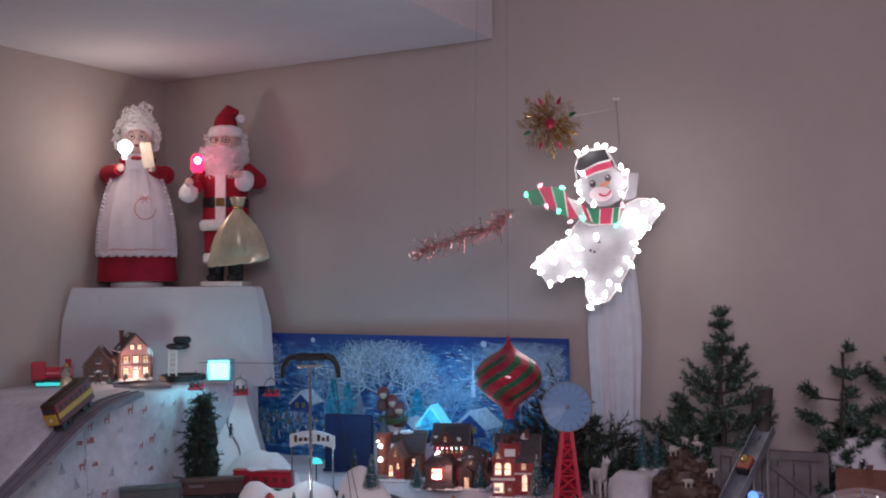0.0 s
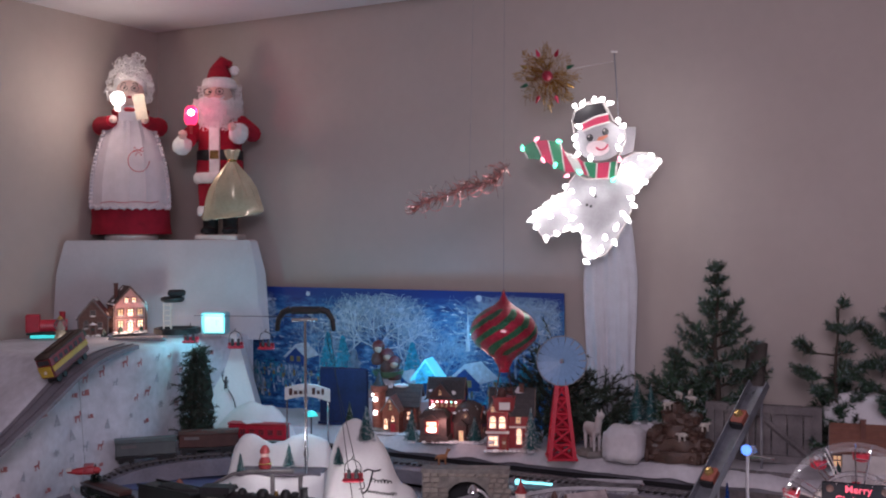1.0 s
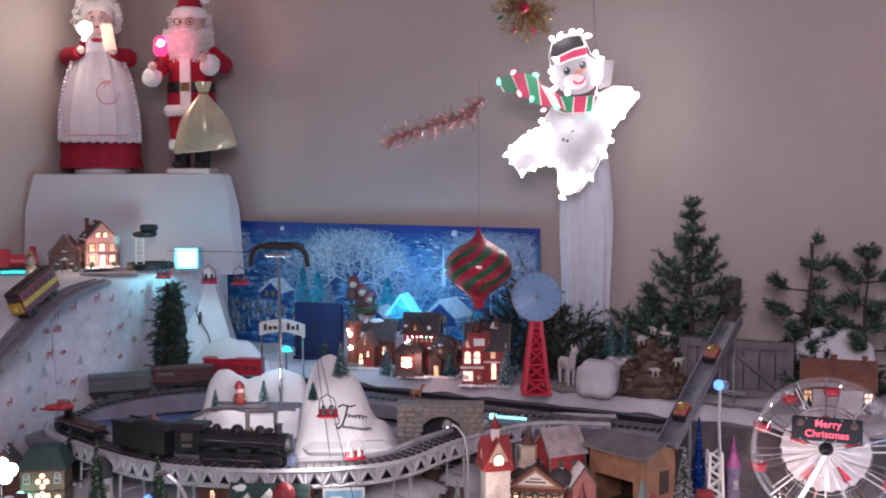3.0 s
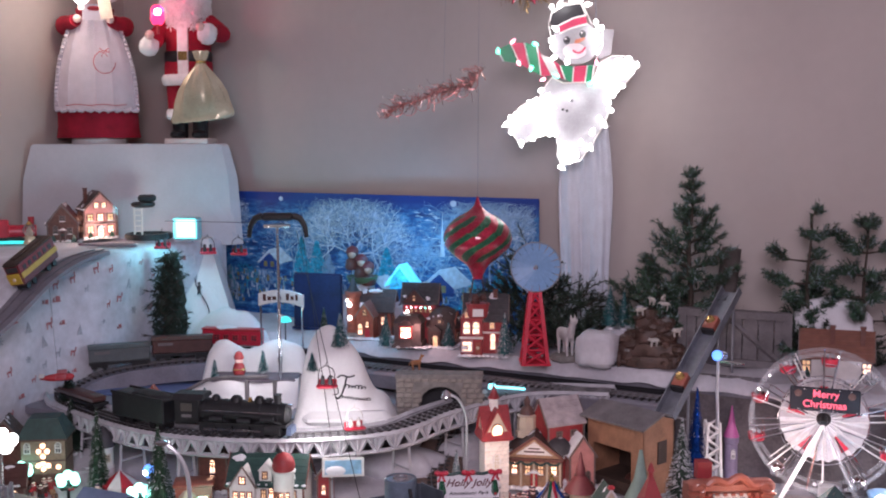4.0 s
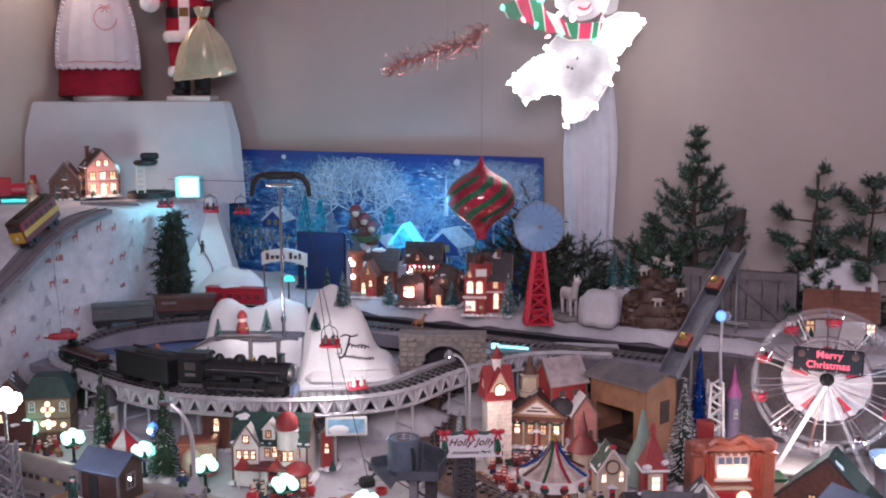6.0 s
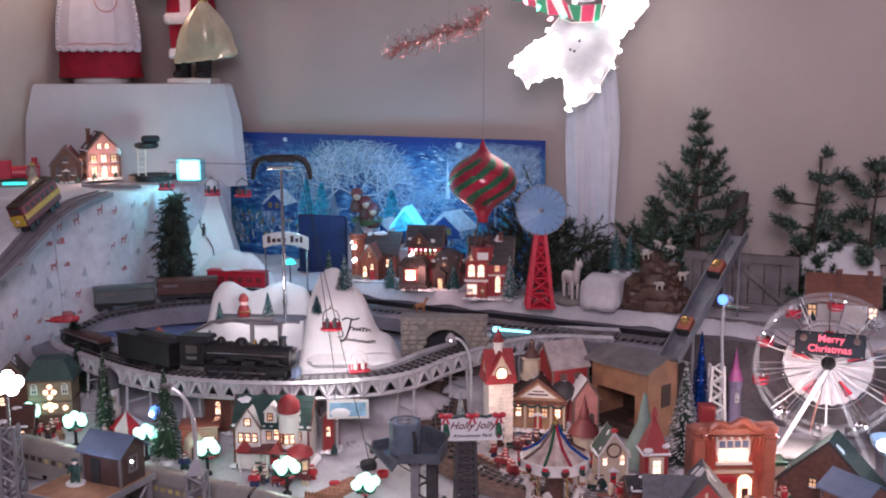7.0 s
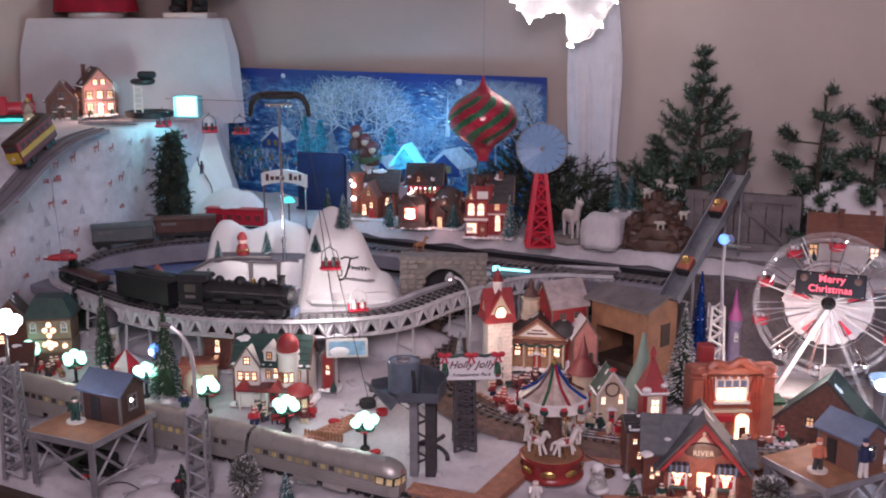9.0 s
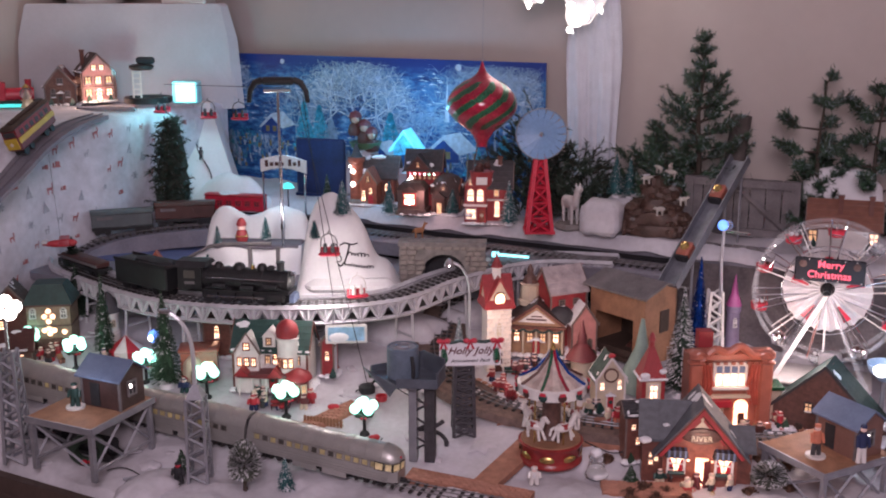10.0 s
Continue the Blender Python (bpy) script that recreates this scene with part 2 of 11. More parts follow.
class B:
    """Collects shapes into one mesh; k is the material slot of what is added next."""

    def __init__(self):
        self.bm, self.k = bmesh.new(), 0

    def take(self, verts, faces, m=None):
        vs = [self.bm.verts.new(m @ Vector(v) if m else v) for v in verts]
        for f in faces:
            try:
                self.bm.faces.new([vs[i] for i in f]).material_index = self.k
            except ValueError:
                pass
        return self

    def box(self, c, s, rz=0, m=None, taper=1.0):
        x, y, z = (a / 2 for a in s)
        q = Matrix.Translation(c) @ pose(0, 0, 0, 0, 0, rz)
        if m:
            q = m @ q
        v = [(-x, -y, -z), (x, -y, -z), (x, y, -z), (-x, y, -z)] + [(a * taper, b * taper, z) for a, b in ((-x, -y), (x, -y), (x, y), (-x, y))]
        return self.take(v, [(3, 2, 1, 0), (4, 5, 6, 7), (0, 1, 5, 4), (1, 2, 6, 5), (2, 3, 7, 6), (3, 0, 4, 7)], q)

    def rbox(self, c, s, r, rz=0):
        """A box with its edges cut off by r."""
        x, y, z = (a / 2 for a in s)
        r = min(r, x * 0.9, y * 0.9, z * 0.9)
        pts = [(x, y - r), (x - r, y), (-x + r, y), (-x, y - r), (-x, -y + r), (-x + r, -y), (x - r, -y), (x, -y + r)]
        v = []
        for zz, k in ((-z, (x - r) / x), (-z + r, 1), (z - r, 1), (z, (x - r) / x)):
            ky = (y - r) / y if k != 1 else 1
            v += [(a * k, b * ky, zz) for a, b in pts]
        f = [tuple(range(7, -1, -1)), tuple(range(24, 32))]
        for l in range(3):
            f += [(l * 8 + i, l * 8 + (i + 1) % 8, l * 8 + 8 + (i + 1) % 8, l * 8 + 8 + i) for i in range(8)]
        return self.take(v, f, Matrix.Translation(c) @ pose(0, 0, 0, 0, 0, rz))

    def cyl(self, p0, p1, r0, r1=None, n=10):
        r1 = r0 if r1 is None else r1
        p0, p1 = Vector(p0), Vector(p1)
        q = (p1 - p0).to_track_quat("Z", "Y").to_matrix()
        v = []
        for p, r in ((p0, r0), (p1, r1)):
            v += [p + q @ Vector((r * math.cos(math.tau * i / n), r * math.sin(math.tau * i / n), 0)) for i in range(n)]
        f = [(i, (i + 1) % n, n + (i + 1) % n, n + i) for i in range(n)] + [tuple(range(n - 1, -1, -1)), tuple(range(n, 2 * n))]
        return self.take(v, f)

    def lathe(self, prof, n=16, c=(0, 0, 0), sx=1.0, sy=1.0, m=None, wob=0.0):
        v, f = [], []
        for r, z in prof:
            for i in range(n):
                a = math.tau * i / n
                rr = r * (1 + wob * noise.noise((math.cos(a) * 2, math.sin(a) * 2, z * 30)))
                v.append((c[0] + sx * rr * math.cos(a), c[1] + sy * rr * math.sin(a), c[2] + z))
        for j in range(len(prof) - 1):
            f += [(j * n + i, j * n + (i + 1) % n, (j + 1) * n + (i + 1) % n, (j + 1) * n + i) for i in range(n)]
        f += [tuple(range(n - 1, -1, -1)), tuple(range((len(prof) - 1) * n, len(prof) * n))]
        return self.take(v, f, m)

    def ball(self, c, r, n=12, sz=1.0, sx=1.0, sy=1.0, wob=0.0):
        h = max(4, n // 2)
        prof = [(max(1e-4, r * math.sin(math.pi * j / h)), -r * sz * math.cos(math.pi * j / h)) for j in range(h + 1)]
        return self.lathe(prof, n, c, sx, sy, wob=wob)

    def prism(self, pts, y0, y1, m=None):
        """A shape in x and z, drawn through from y0 to y1."""
        n = len(pts)
        v = [(x, y0, z) for x, z in pts] + [(x, y1, z) for x, z in pts]
        f = [(i, (i + 1) % n, n + (i + 1) % n, n + i) for i in range(n)] + [tuple(range(n - 1, -1, -1)), tuple(range(n, 2 * n))]
        return self.take(v, f, m)

    def slab(self, pts, z0, z1, m=None):
        n = len(pts)
        v = [(x, y, z0) for x, y in pts] + [(x, y, z1) for x, y in pts]
        f = [(i, (i + 1) % n, n + (i + 1) % n, n + i) for i in range(n)] + [tuple(range(n - 1, -1, -1)), tuple(range(n, 2 * n))]
        return self.take(v, f, m)

    def tube(self, pts, r, n=6, r1=None):
        r1 = r if r1 is None else r1
        pts = [Vector(p) for p in pts]
        v, f, up = [], [], None
        for i, p in enumerate(pts):
            d = (pts[min(i + 1, len(pts) - 1)] - pts[max(i - 1, 0)]).normalized()
            if up is None:
                up = Vector((0, 0, 1)) if abs(d.z) < 0.9 else Vector((1, 0, 0))
            s = d.cross(up).normalized()
            up = s.cross(d)
            rr = r + (r1 - r) * i / max(1, len(pts) - 1)
            v += [p + rr * (math.cos(math.tau * j / n) * s + math.sin(math.tau * j / n) * up) for j in range(n)]
        for i in range(len(pts) - 1):
            f += [(i * n + j, i * n + (j + 1) % n, (i + 1) * n + (j + 1) % n, (i + 1) * n + j) for j in range(n)]
        f += [tuple(range(n - 1, -1, -1)), tuple(range((len(pts) - 1) * n, len(pts) * n))]
        return self.take(v, f)

    def beam(self, p0, p1, wx, wz=None):
        """A square bar from p0 to p1."""
        return self.cyl(p0, p1, wx * 0.7, n=4)

    def done(self, name, smooth=40):
        bmesh.ops.recalc_face_normals(self.bm, faces=self.bm.faces)
        me = bpy.data.meshes.new(name)
        self.bm.to_mesh(me)
        self.bm.free()
        if smooth:
            me.shade_smooth()
            me.set_sharp_from_angle(angle=radians(smooth))
        return me


def link(name, b, mats, smooth=40):
    me = b.done(name, smooth) if isinstance(b, B) else b
    if not me.materials:
        for m in mats if isinstance(mats, (list, tuple)) else [mats]:
            me.materials.append(m)
    return new(name, me)


def part(name, b, mats, parent, label="", smooth=40, loc=None, kind=""):
    ob = link(name, b, mats, smooth)
    ob.parent = parent
    if loc is not None:
        ob.matrix_basis = loc if isinstance(loc, Matrix) else Matrix.Translation(loc)
    return tagged(ob, label, kind=kind)


def thing(name, loc, rz, label, cat, group="", kind=""):
    ob = new(name)
    ob.empty_display_size = 0.02
    ob.matrix_basis = pose(*loc, 0, 0, rz)
    return tagged(ob, label, cat, group, kind)


def solid(name, b, mats, loc, rz, label, cat, group="", kind="", smooth=40):
    ob = link(name, b, mats, smooth)
    ob.matrix_basis = loc if isinstance(loc, Matrix) else pose(*loc, 0, 0, rz)
    return tagged(ob, label, cat, group, kind)


def smooth_line(pts, per=8):
    """A rounded line through the points."""
    p = [Vector(a) for a in pts]
    p = [2 * p[0] - p[1]] + p + [2 * p[-1] - p[-2]]
    out = []
    for i in range(1, len(p) - 2):
        for k in range(per):
            t = k / per
            out.append(0.5 * (2 * p[i] + (p[i + 1] - p[i - 1]) * t + (2 * p[i - 1] - 5 * p[i] + 4 * p[i + 1] - p[i + 2]) * t * t
                              + (3 * p[i] - p[i - 1] - 3 * p[i + 1] + p[i + 2]) * t ** 3))
    return out + [p[-2]]


def even(line, step):
    """The line again, in even steps."""
    out, left = [line[0].copy()], step
    for a, b in zip(line, line[1:]):
        d = (b - a).length
        pos = 0.0
        while d - pos >= left and d > 0:
            pos += left
            out.append(a.lerp(b, pos / d))
            left = step
        left -= d - pos
    return out


def text(name, words, size, m, parent, loc, depth=0.0008, tilt=90, shear=0.0, wide=1.0):
    c = bpy.data.curves.new(name, "FONT")
    c.body, c.size, c.extrude, c.align_x, c.align_y = words, size, depth, "CENTER", "CENTER"
    c.shear, c.space_character, c.offset = shear, wide, size * 0.012
    c.materials.append(m)
    ob = new(name, c)
    ob.parent = parent
    ob.matrix_basis = pose(*loc, tilt, 0, 0)
    return ob


def ground_z(y):
    return 0.72 + 0.25 * max(0.0, min(y, 2.9) - 2.05)


# ---- the room ----
b = B()
b.box((-0.3, 3.04, 1.5), (5.6, 0.16, 3.0))
solid("wall_north", b, PAINT, RM, 0, "plain beige painted wall behind the display", "wall", kind="structure")
b = B()
b.box((-2.92, 0.4, 1.5), (0.16, 5.12, 3.0))
solid("wall_west", b, PAINT, RM, 0, "plain beige painted wall beside the corner platform", "wall", kind="structure")
b = B()
b.box((2.58, 0.4, 1.5), (0.16, 5.12, 3.0))
solid("wall_east", b, PAINT, RM, 0, "plain beige painted wall", "wall", kind="structure")
b = B()
b.box((-0.3, -2.24, 1.5), (5.6, 0.16, 3.0))
solid("wall_south", b, PAINT, RM, 0, "plain beige painted wall", "wall", kind="structure")
b = B()
b.box((-0.17, 0.4, -0.06), (5.5, 5.3, 0.12))
solid("floor", b, CARPET, RM, 0, "brown carpeted floor", "floor", kind="structure")
b = B()
b.box((-0.17, 0.4, 2.99), (5.5, 5.3, 0.1))
b.box((-2.14, 0.4, 2.70), (1.42, 5.10, 0.48))
solid("ceiling", b, CEIL, RM, 0, "white painted ceiling with a lower soffit", "ceiling", kind="structure")

# ---- the display table ----
table = thing("display_table", room(0, 0, 0), ROOM, "long dark wooden display table covered in snow batting", "table")
for u in (-2.7, -1.6, -0.5, 0.6):
    for v in (1.55, 2.8):
        part("leg", B().box((u, v, 0.31), (0.07, 0.07, 0.62)), TABLEW, table)
part("tabletop", B().rbox((-0.9, 2.17, 0.65), (3.8, 1.56, 0.06), 0.006), TABLEW, table)
part("apron", B().box((-0.9, 1.402, 0.665), (3.8, 0.02, 0.10)), TABLEW, table, "dark table edge")

b = B()
NU, NV = 260, 120
vs, fs = [], []
for j in range(NV + 1):
    for i in range(NU + 1):
        u, v = -2.75 + 3.6 * i / NU, 1.415 + 1.51 * j / NV
        p = room(u, v)
        z = ground_z(p.y) + 0.014 * noise.noise((p.x * 9, p.y * 9, 0)) + 0.007 * noise.noise((p.x * 31, p.y * 31, 3)) + 0.003 * noise.noise((p.x * 70, p.y * 70, 5))
        if v < 1.44:
            z = 0.69
        vs.append((p.x, p.y, z - 0.004))
for j in range(NV):
    for i in range(NU):
        a = j * (NU + 1) + i
        fs.append((a, a + 1, a + NU + 2, a + NU + 1))
b.take(vs, fs)
solid("snow_blanket", b, SNOW, (0, 0, 0), 0, "rumpled white snow batting spread over the table", "snow blanket", kind="stuff", smooth=180)

# ---- shelf, upper roadbed and viaduct ----
shelf = thing("back_shelf", room(0, 0, 0), ROOM, "raised snow-covered shelf along the wall carrying the village", "shelf")
part("fascia", B().box((0.11, 2.63, 0.95), (1.58, 0.03, 0.24)), mat("dusky_board", (0.13, 0.11, 0.115), 0.85, var=0.45, scale=16, bump=0.5), shelf)
# black panel painted for the shade under the roadbed
part("skirt", B().box((-1.5415, 2.63, 0.94), (1.717, 0.03, 0.26)), mat("under_shelf_shade", (0.018, 0.017, 0.02), 0.95, var=0.3, scale=20), shelf, "black panel added for the shade under the roadbed")
part("board", B().box((-0.75, 2.78, 1.055), (3.3, 0.34, 0.03)), BOARD, shelf)
b = B()
vs, fs = [], []
for j in range(25):
    for i in range(181):
        u, v = -2.4 + 3.3 * i / 180, 2.598 + 0.352 * j / 24
        z = 1.086 + 0.008 * noise.noise((u * 12, v * 12, 1)) + 0.004 * noise.noise((u * 40, v * 40, 5))
        if j == 0:
            z = 1.052 + 0.012 * noise.noise((u * 14, 0, 7))
            v -= 0.006
        vs.append((u, v, z))
for j in range(24):
    fs += [(j * 181 + i, j * 181 + i + 1, j * 181 + i + 182, j * 181 + i + 181) for i in range(180)]
b.take(vs, fs)
solid("shelf_snow", b, SNOW, RM, 0, "white snow batting hanging over the shelf edge", "snow blanket", kind="stuff", smooth=180)

ub = thing("upper_roadbed", room(0, 0, 0), ROOM, "grey board roadbed in front of the shelf", "roadbed")
for k in range(4):
    part("board", B().rbox((-1.9025 + 0.355 * k, 2.545, 1.012), (0.354, 0.135, 0.03), 0.003), ROADM, ub)
part("edge_strip", B().box((-1.37, 2.474, 1.010), (1.42, 0.006, 0.036)), BOARD, ub, "darker edge strip")
b = B()
for u in np.arange(-2.0, -0.62, 0.22):
    b.box((u, 2.50, 0.92), (0.012, 0.012, 0.16))
solid("roadbed_posts", b, GALV, RM, 0, "thin grey posts under the roadbed", "post", kind="stuff")

b = B()
b.slab([(-1.25, 2.95), (-1.10, 2.74), (-0.92, 2.66), (-0.70, 2.57), (-0.45, 2.52), (-0.25, 2.515), (-0.10, 2.57), (-0.01, 2.66), (0.03, 2.76), (-0.06, 2.84),
        (-0.25, 2.98), (-0.70, 3.22), (-1.00, 3.42), (-1.35, 3.3)], 0.955, 0.975)
solid("plateau_board", b, ROADM, (0, 0, 0), 0, "grey board carrying the ski hill and inner ground", "board")
b = B()
b.slab([(-0.98, 2.88), (-0.74, 2.80), (-0.62, 2.86), (-0.66, 2.99), (-0.86, 3.06), (-1.0, 2.99)], 0.976, 0.980)
solid("frozen_pond", b, LAKE, (0, 0, 0), 0, "flat blue felt pond on the board", "pond", kind="structure")


TIE_MESH = B().box((0, 0, 0), (0.05, 0.006, 0.004)).done("tie", 0)


def track(line, label, half=0.016):
    """Two outer rails, a centre rail and ties along a line."""
    t = thing("model_track", (0, 0, 0), 0, label, "track", "model railway tracks")
    side = []
    for i, p in enumerate(line):
        d = (line[min(i + 1, len(line) - 1)] - line[max(i - 1, 0)]).normalized()
        side.append(Vector((-d.y, d.x, 0)))
    for s in (-half, 0, half):
        pts = [p + s * q + Vector((0, 0, 0.006)) for p, q in zip(line, side)]
        part("rail", B().tube(pts, 0.0016, 4), RAIL, t, smooth=0)
    for i in range(len(line)):
        a = math.degrees(math.atan2(side[i].y, side[i].x))
        part("tie", TIE_MESH, TIE, t, loc=pose(line[i].x, line[i].y, line[i].z + 0.002, 0, 0, a), smooth=0)
    return t


FRONT = smooth_line([(-1.045, 2.86, 0.985), (-1.01, 2.78, 0.982), (-0.92, 2.69, 0.98), (-0.77, 2.555, 0.98), (-0.64, 2.475, 0.98), (-0.46, 2.43, 0.98), (-0.29, 2.43, 0.98),
                     (-0.12, 2.47, 0.985), (0.00, 2.575, 1.0), (0.15, 2.68, 1.012), (0.29, 2.685, 1.026), (0.46, 2.63, 1.034)], 10)
FRONT = even(FRONT, 0.02)
via = thing("viaduct", (0, 0, 0), 0, "curved grey plastic girder viaduct on trestle posts", "viaduct")
b, wdt = B(), 0.042
side = []
for i, p in enumerate(FRONT):
    d = (FRONT[min(i + 1, len(FRONT) - 1)] - FRONT[max(i - 1, 0)]).normalized()
    side.append(Vector((-d.y, d.x, 0)))
vs, fs = [], []
for p, q in zip(FRONT, side):
    for s, z in ((-wdt, -0.001), (wdt, -0.001), (wdt, -0.010), (-wdt, -0.010)):
        vs.append(p + s * q + Vector((0, 0, z)))
for i in range(len(FRONT) - 1):
    fs += [(i * 4 + k, i * 4 + (k + 1) % 4, i * 4 + 4 + (k + 1) % 4, i * 4 + 4 + k) for k in range(4)]
b.take(vs, fs)
part("deck", b, GIRD, via, smooth=30)
for s in (-wdt - 0.003, wdt + 0.003):
    b = B()
    top = [p + s * q + Vector((0, 0, 0.004)) for p, q in zip(FRONT, side)]
    low = [p + s * q + Vector((0, 0, -0.034)) for p, q in zip(FRONT, side)]
    b.tube(top, 0.0070, 4).tube(low, 0.0052, 4)
    for i in range(0, len(top) - 1):
        b.beam(top[i], low[i + 1] if i % 2 == 0 else low[i], 0.0078)
        b.beam(low[i], top[i + 1], 0.0078) if i % 2 else None
    part("girder", b, GIRD, via, smooth=0)
for i in range(3, len(FRONT) - 1, 9):
    p, q = FRONT[i], side[i]
    b = B()
    for s in (-0.03, 0.03):
        a = p + s * q
        b.beam((a.x + s * q.x * 0.3, a.y + s * q.y * 0.3, ground_z(a.y) - 0.01), a + Vector((0, 0, -0.012)), 0.006)
    a, c = p - 0.034 * q, p + 0.034 * q
    h = p.z - ground_z(p.y)
    for k in (0.3, 0.65):
        b.beam((a.x, a.y, p.z - h * k), (c.x, c.y, p.z - h * k), 0.004)
    part("trestle_post", b, GIRD, via, smooth=0)
track(FRONT, "three-rail model track laid on the curved viaduct")
BACK = smooth_line([(-1.045, 2.86, 0.988), (-1.02, 2.91, 1.0), (-0.96, 2.96, 1.016), (-0.86, 2.995, 1.03), (-0.74, 3.02, 1.038), (-0.58, 3.05, 1.038), (-0.284, 2.994, 1.034), (0.116, 2.800, 1.031), (0.566, 2.566, 1.031)], 10)
b = B()
vs, BL = [], even(BACK, 0.02)
for i, p in enumerate(BL):
    d = (BL[min(i + 1, len(BL) - 1)] - BL[max(i - 1, 0)]).normalized()
    q = Vector((-d.y, d.x, 0)).normalized()
    for s, z in ((-0.045, -0.002), (0.045, -0.002), (0.045, -0.05), (-0.045, -0.05)) if i < 35 else ():
        vs.append(p + q * s + Vector((0, 0, z)))
fs = []
for i in range(34):
    fs += [(i * 4 + k, i * 4 + (k + 1) % 4, i * 4 + 4 + (k + 1) % 4, i * 4 + 4 + k) for k in range(4)]
b.take(vs, fs)
solid("curved_roadbed", b, ROADM, (0, 0, 0), 0, "grey curved roadbed under the back track", "roadbed")
track(BL, "three-rail model track along the upper roadbed")
LOW = even([Vector((-1.30, 2.459, 0.816)), Vector((-0.02, 1.966, 0.722)), Vector((0.3, 1.845, 0.722))], 0.02)
track(LOW, "three-rail model track across the front of the table")
MID = even(smooth_line([(0.037, 2.753, 0.902), (0.013, 2.626, 0.870), (-0.001, 2.522, 0.844), (0.02, 2.402, 0.814), (0.092, 2.318, 0.793), (0.193, 2.261, 0.779), (0.416, 2.2, 0.763), (0.77, 2.161, 0.754), (1.2, 2.13, 0.749)], 8), 0.02)
track(MID, "three-rail model track running behind the carousel")
b, vs, fs = B(), [], []
for i, p in enumerate(MID):
    d = (MID[min(i + 1, len(MID) - 1)] - MID[max(i - 1, 0)]).normalized()
    q = Vector((-d.y, d.x, 0)).normalized()
    for s, z in ((-0.074, -0.014), (-0.062, -0.0012), (0.052, -0.0012), (0.062, -0.012)):
        vs.append(p + q * s + Vector((0, 0, z)))
for i in range(len(MID) - 1):
    fs += [(i * 4 + k, i * 4 + k + 1, i * 4 + 5 + k, i * 4 + 4 + k) for k in range(3)]
b.take(vs, fs)
solid("brown_roadbed", b, mat("brown_ballast", (0.15, 0.10, 0.088), 0.9, var=0.4, scale=60, bump=0.6), (0, 0, 0), 0, "brown ballast strip under the curving lower track", "roadbed")

# ---- mountain along the side wall, draped in printed cloth ----
b = B()
vs, fs = [], []
NI, NJ = 60, 26
for i in range(NI + 1):
    v = 1.42 + 1.40 * i / NI
    top = 1.355 if v > 2.0 else 1.355 - 0.62 * ((2.0 - v) / 0.58) ** 1.2
    for j in range(NJ + 1):
        t = j / NJ
        if t < 0.45:
            u, z = -2.82 + 0.55 * t / 0.45, top
        else:
            k = (t - 0.45) / 0.55
            u, z = -2.27 + 0.02 * k ** 1.5 + 0.012 * math.sin(v * 17 + k * 3), top + (0.80 - top) * k
        z += 0.008 * noise.noise((v * 8, t * 9, 2))
        vs.append((u, v, z))
for i in range(NI):
    fs += [(i * (NJ + 1) + j, i * (NJ + 1) + j + 1, (i + 1) * (NJ + 1) + j + 1, (i + 1) * (NJ + 1) + j) for j in range(NJ)]
b.take(vs, fs)
mountain = solid("cloth_mountain", b, mat("printed_cloth", (0.60, 0.60, 0.66), 0.9, var=0.28, scale=5, bump=0.2), RM, 0, "mountain form draped in white printed winter cloth", "mountain", smooth=180)

# ---- corner platform ----
plat = thing("corner_platform", (0, 0, 0), 0, "tall corner stand draped in a smooth white cloth", "stand")
b = B()
outl = [(-1.345, 3.50), (-0.735, 3.562), (-0.715, 3.58), (-0.735, 3.67), (-1.12, 3.88), (-1.345, 3.56)]
low = [(-1.385, 3.47), (-0.69, 3.525), (-0.66, 3.55), (-0.69, 3.67), (-1.12, 3.89), (-1.36, 3.53)]
vs = [(x, y, 1.672) for x, y in outl] + [(x, y, 1.664) for x, y in [((a[0] - o[0]) * 0.15 + o[0], (a[1] - o[1]) * 0.15 + o[1]) for o, a in zip(outl, low)]]
vs += [(x, y, 1.56) for x, y in [((a[0] - o[0]) * 0.7 + o[0], (a[1] - o[1]) * 0.7 + o[1]) for o, a in zip(outl, low)]] + [(x, y, 1.33) for x, y in low]
fs = [(0, 1, 2, 3, 4, 5)]
for l in range(3):
    fs += [(l * 6 + i, l * 6 + (i + 1) % 6, l * 6 + 6 + (i + 1) % 6, l * 6 + 6 + i) for i in range(6)]
b.take(vs, fs)
part("drape", b, CLOTH, plat, "white cloth with one diagonal fold", smooth=25)
b = B()
b.take([(-0.742, 3.553, 1.671), (-0.722, 3.562, 1.664), (-0.675, 3.526, 1.36), (-0.815, 3.518, 1.50)], [(0, 1, 2, 3)])
part("fold", b, CLOTH, plat, smooth=0)

# ---- printed backdrop ----
nt = bpy.data.materials.new("winter_print")
nt.use_nodes = True
PRINT = nt
n = nt.node_tree
bs = n.nodes["Principled BSDF"]
tc = n.nodes.new("ShaderNodeTexCoord")
sep = n.nodes.new("ShaderNodeSeparateXYZ")
n.links.new(tc.outputs["Object"], sep.inputs[0])
vo = n.nodes.new("ShaderNodeTexNoise")
vo.inputs["Scale"].default_value, vo.inputs["Detail"].default_value, vo.inputs["Roughness"].default_value = 26, 8, 0.72
mp = n.nodes.new("ShaderNodeMapping")
mp.inputs["Scale"].default_value = (0.65, 1, 2.0)
n.links.new(tc.outputs["Object"], mp.inputs[0])
n.links.new(mp.outputs[0], vo.inputs["Vector"])
rp = n.nodes.new("ShaderNodeValToRGB")
e = rp.color_ramp.elements
e[0].position, e[0].color = 0.36, (0.006, 0.022, 0.115, 1)
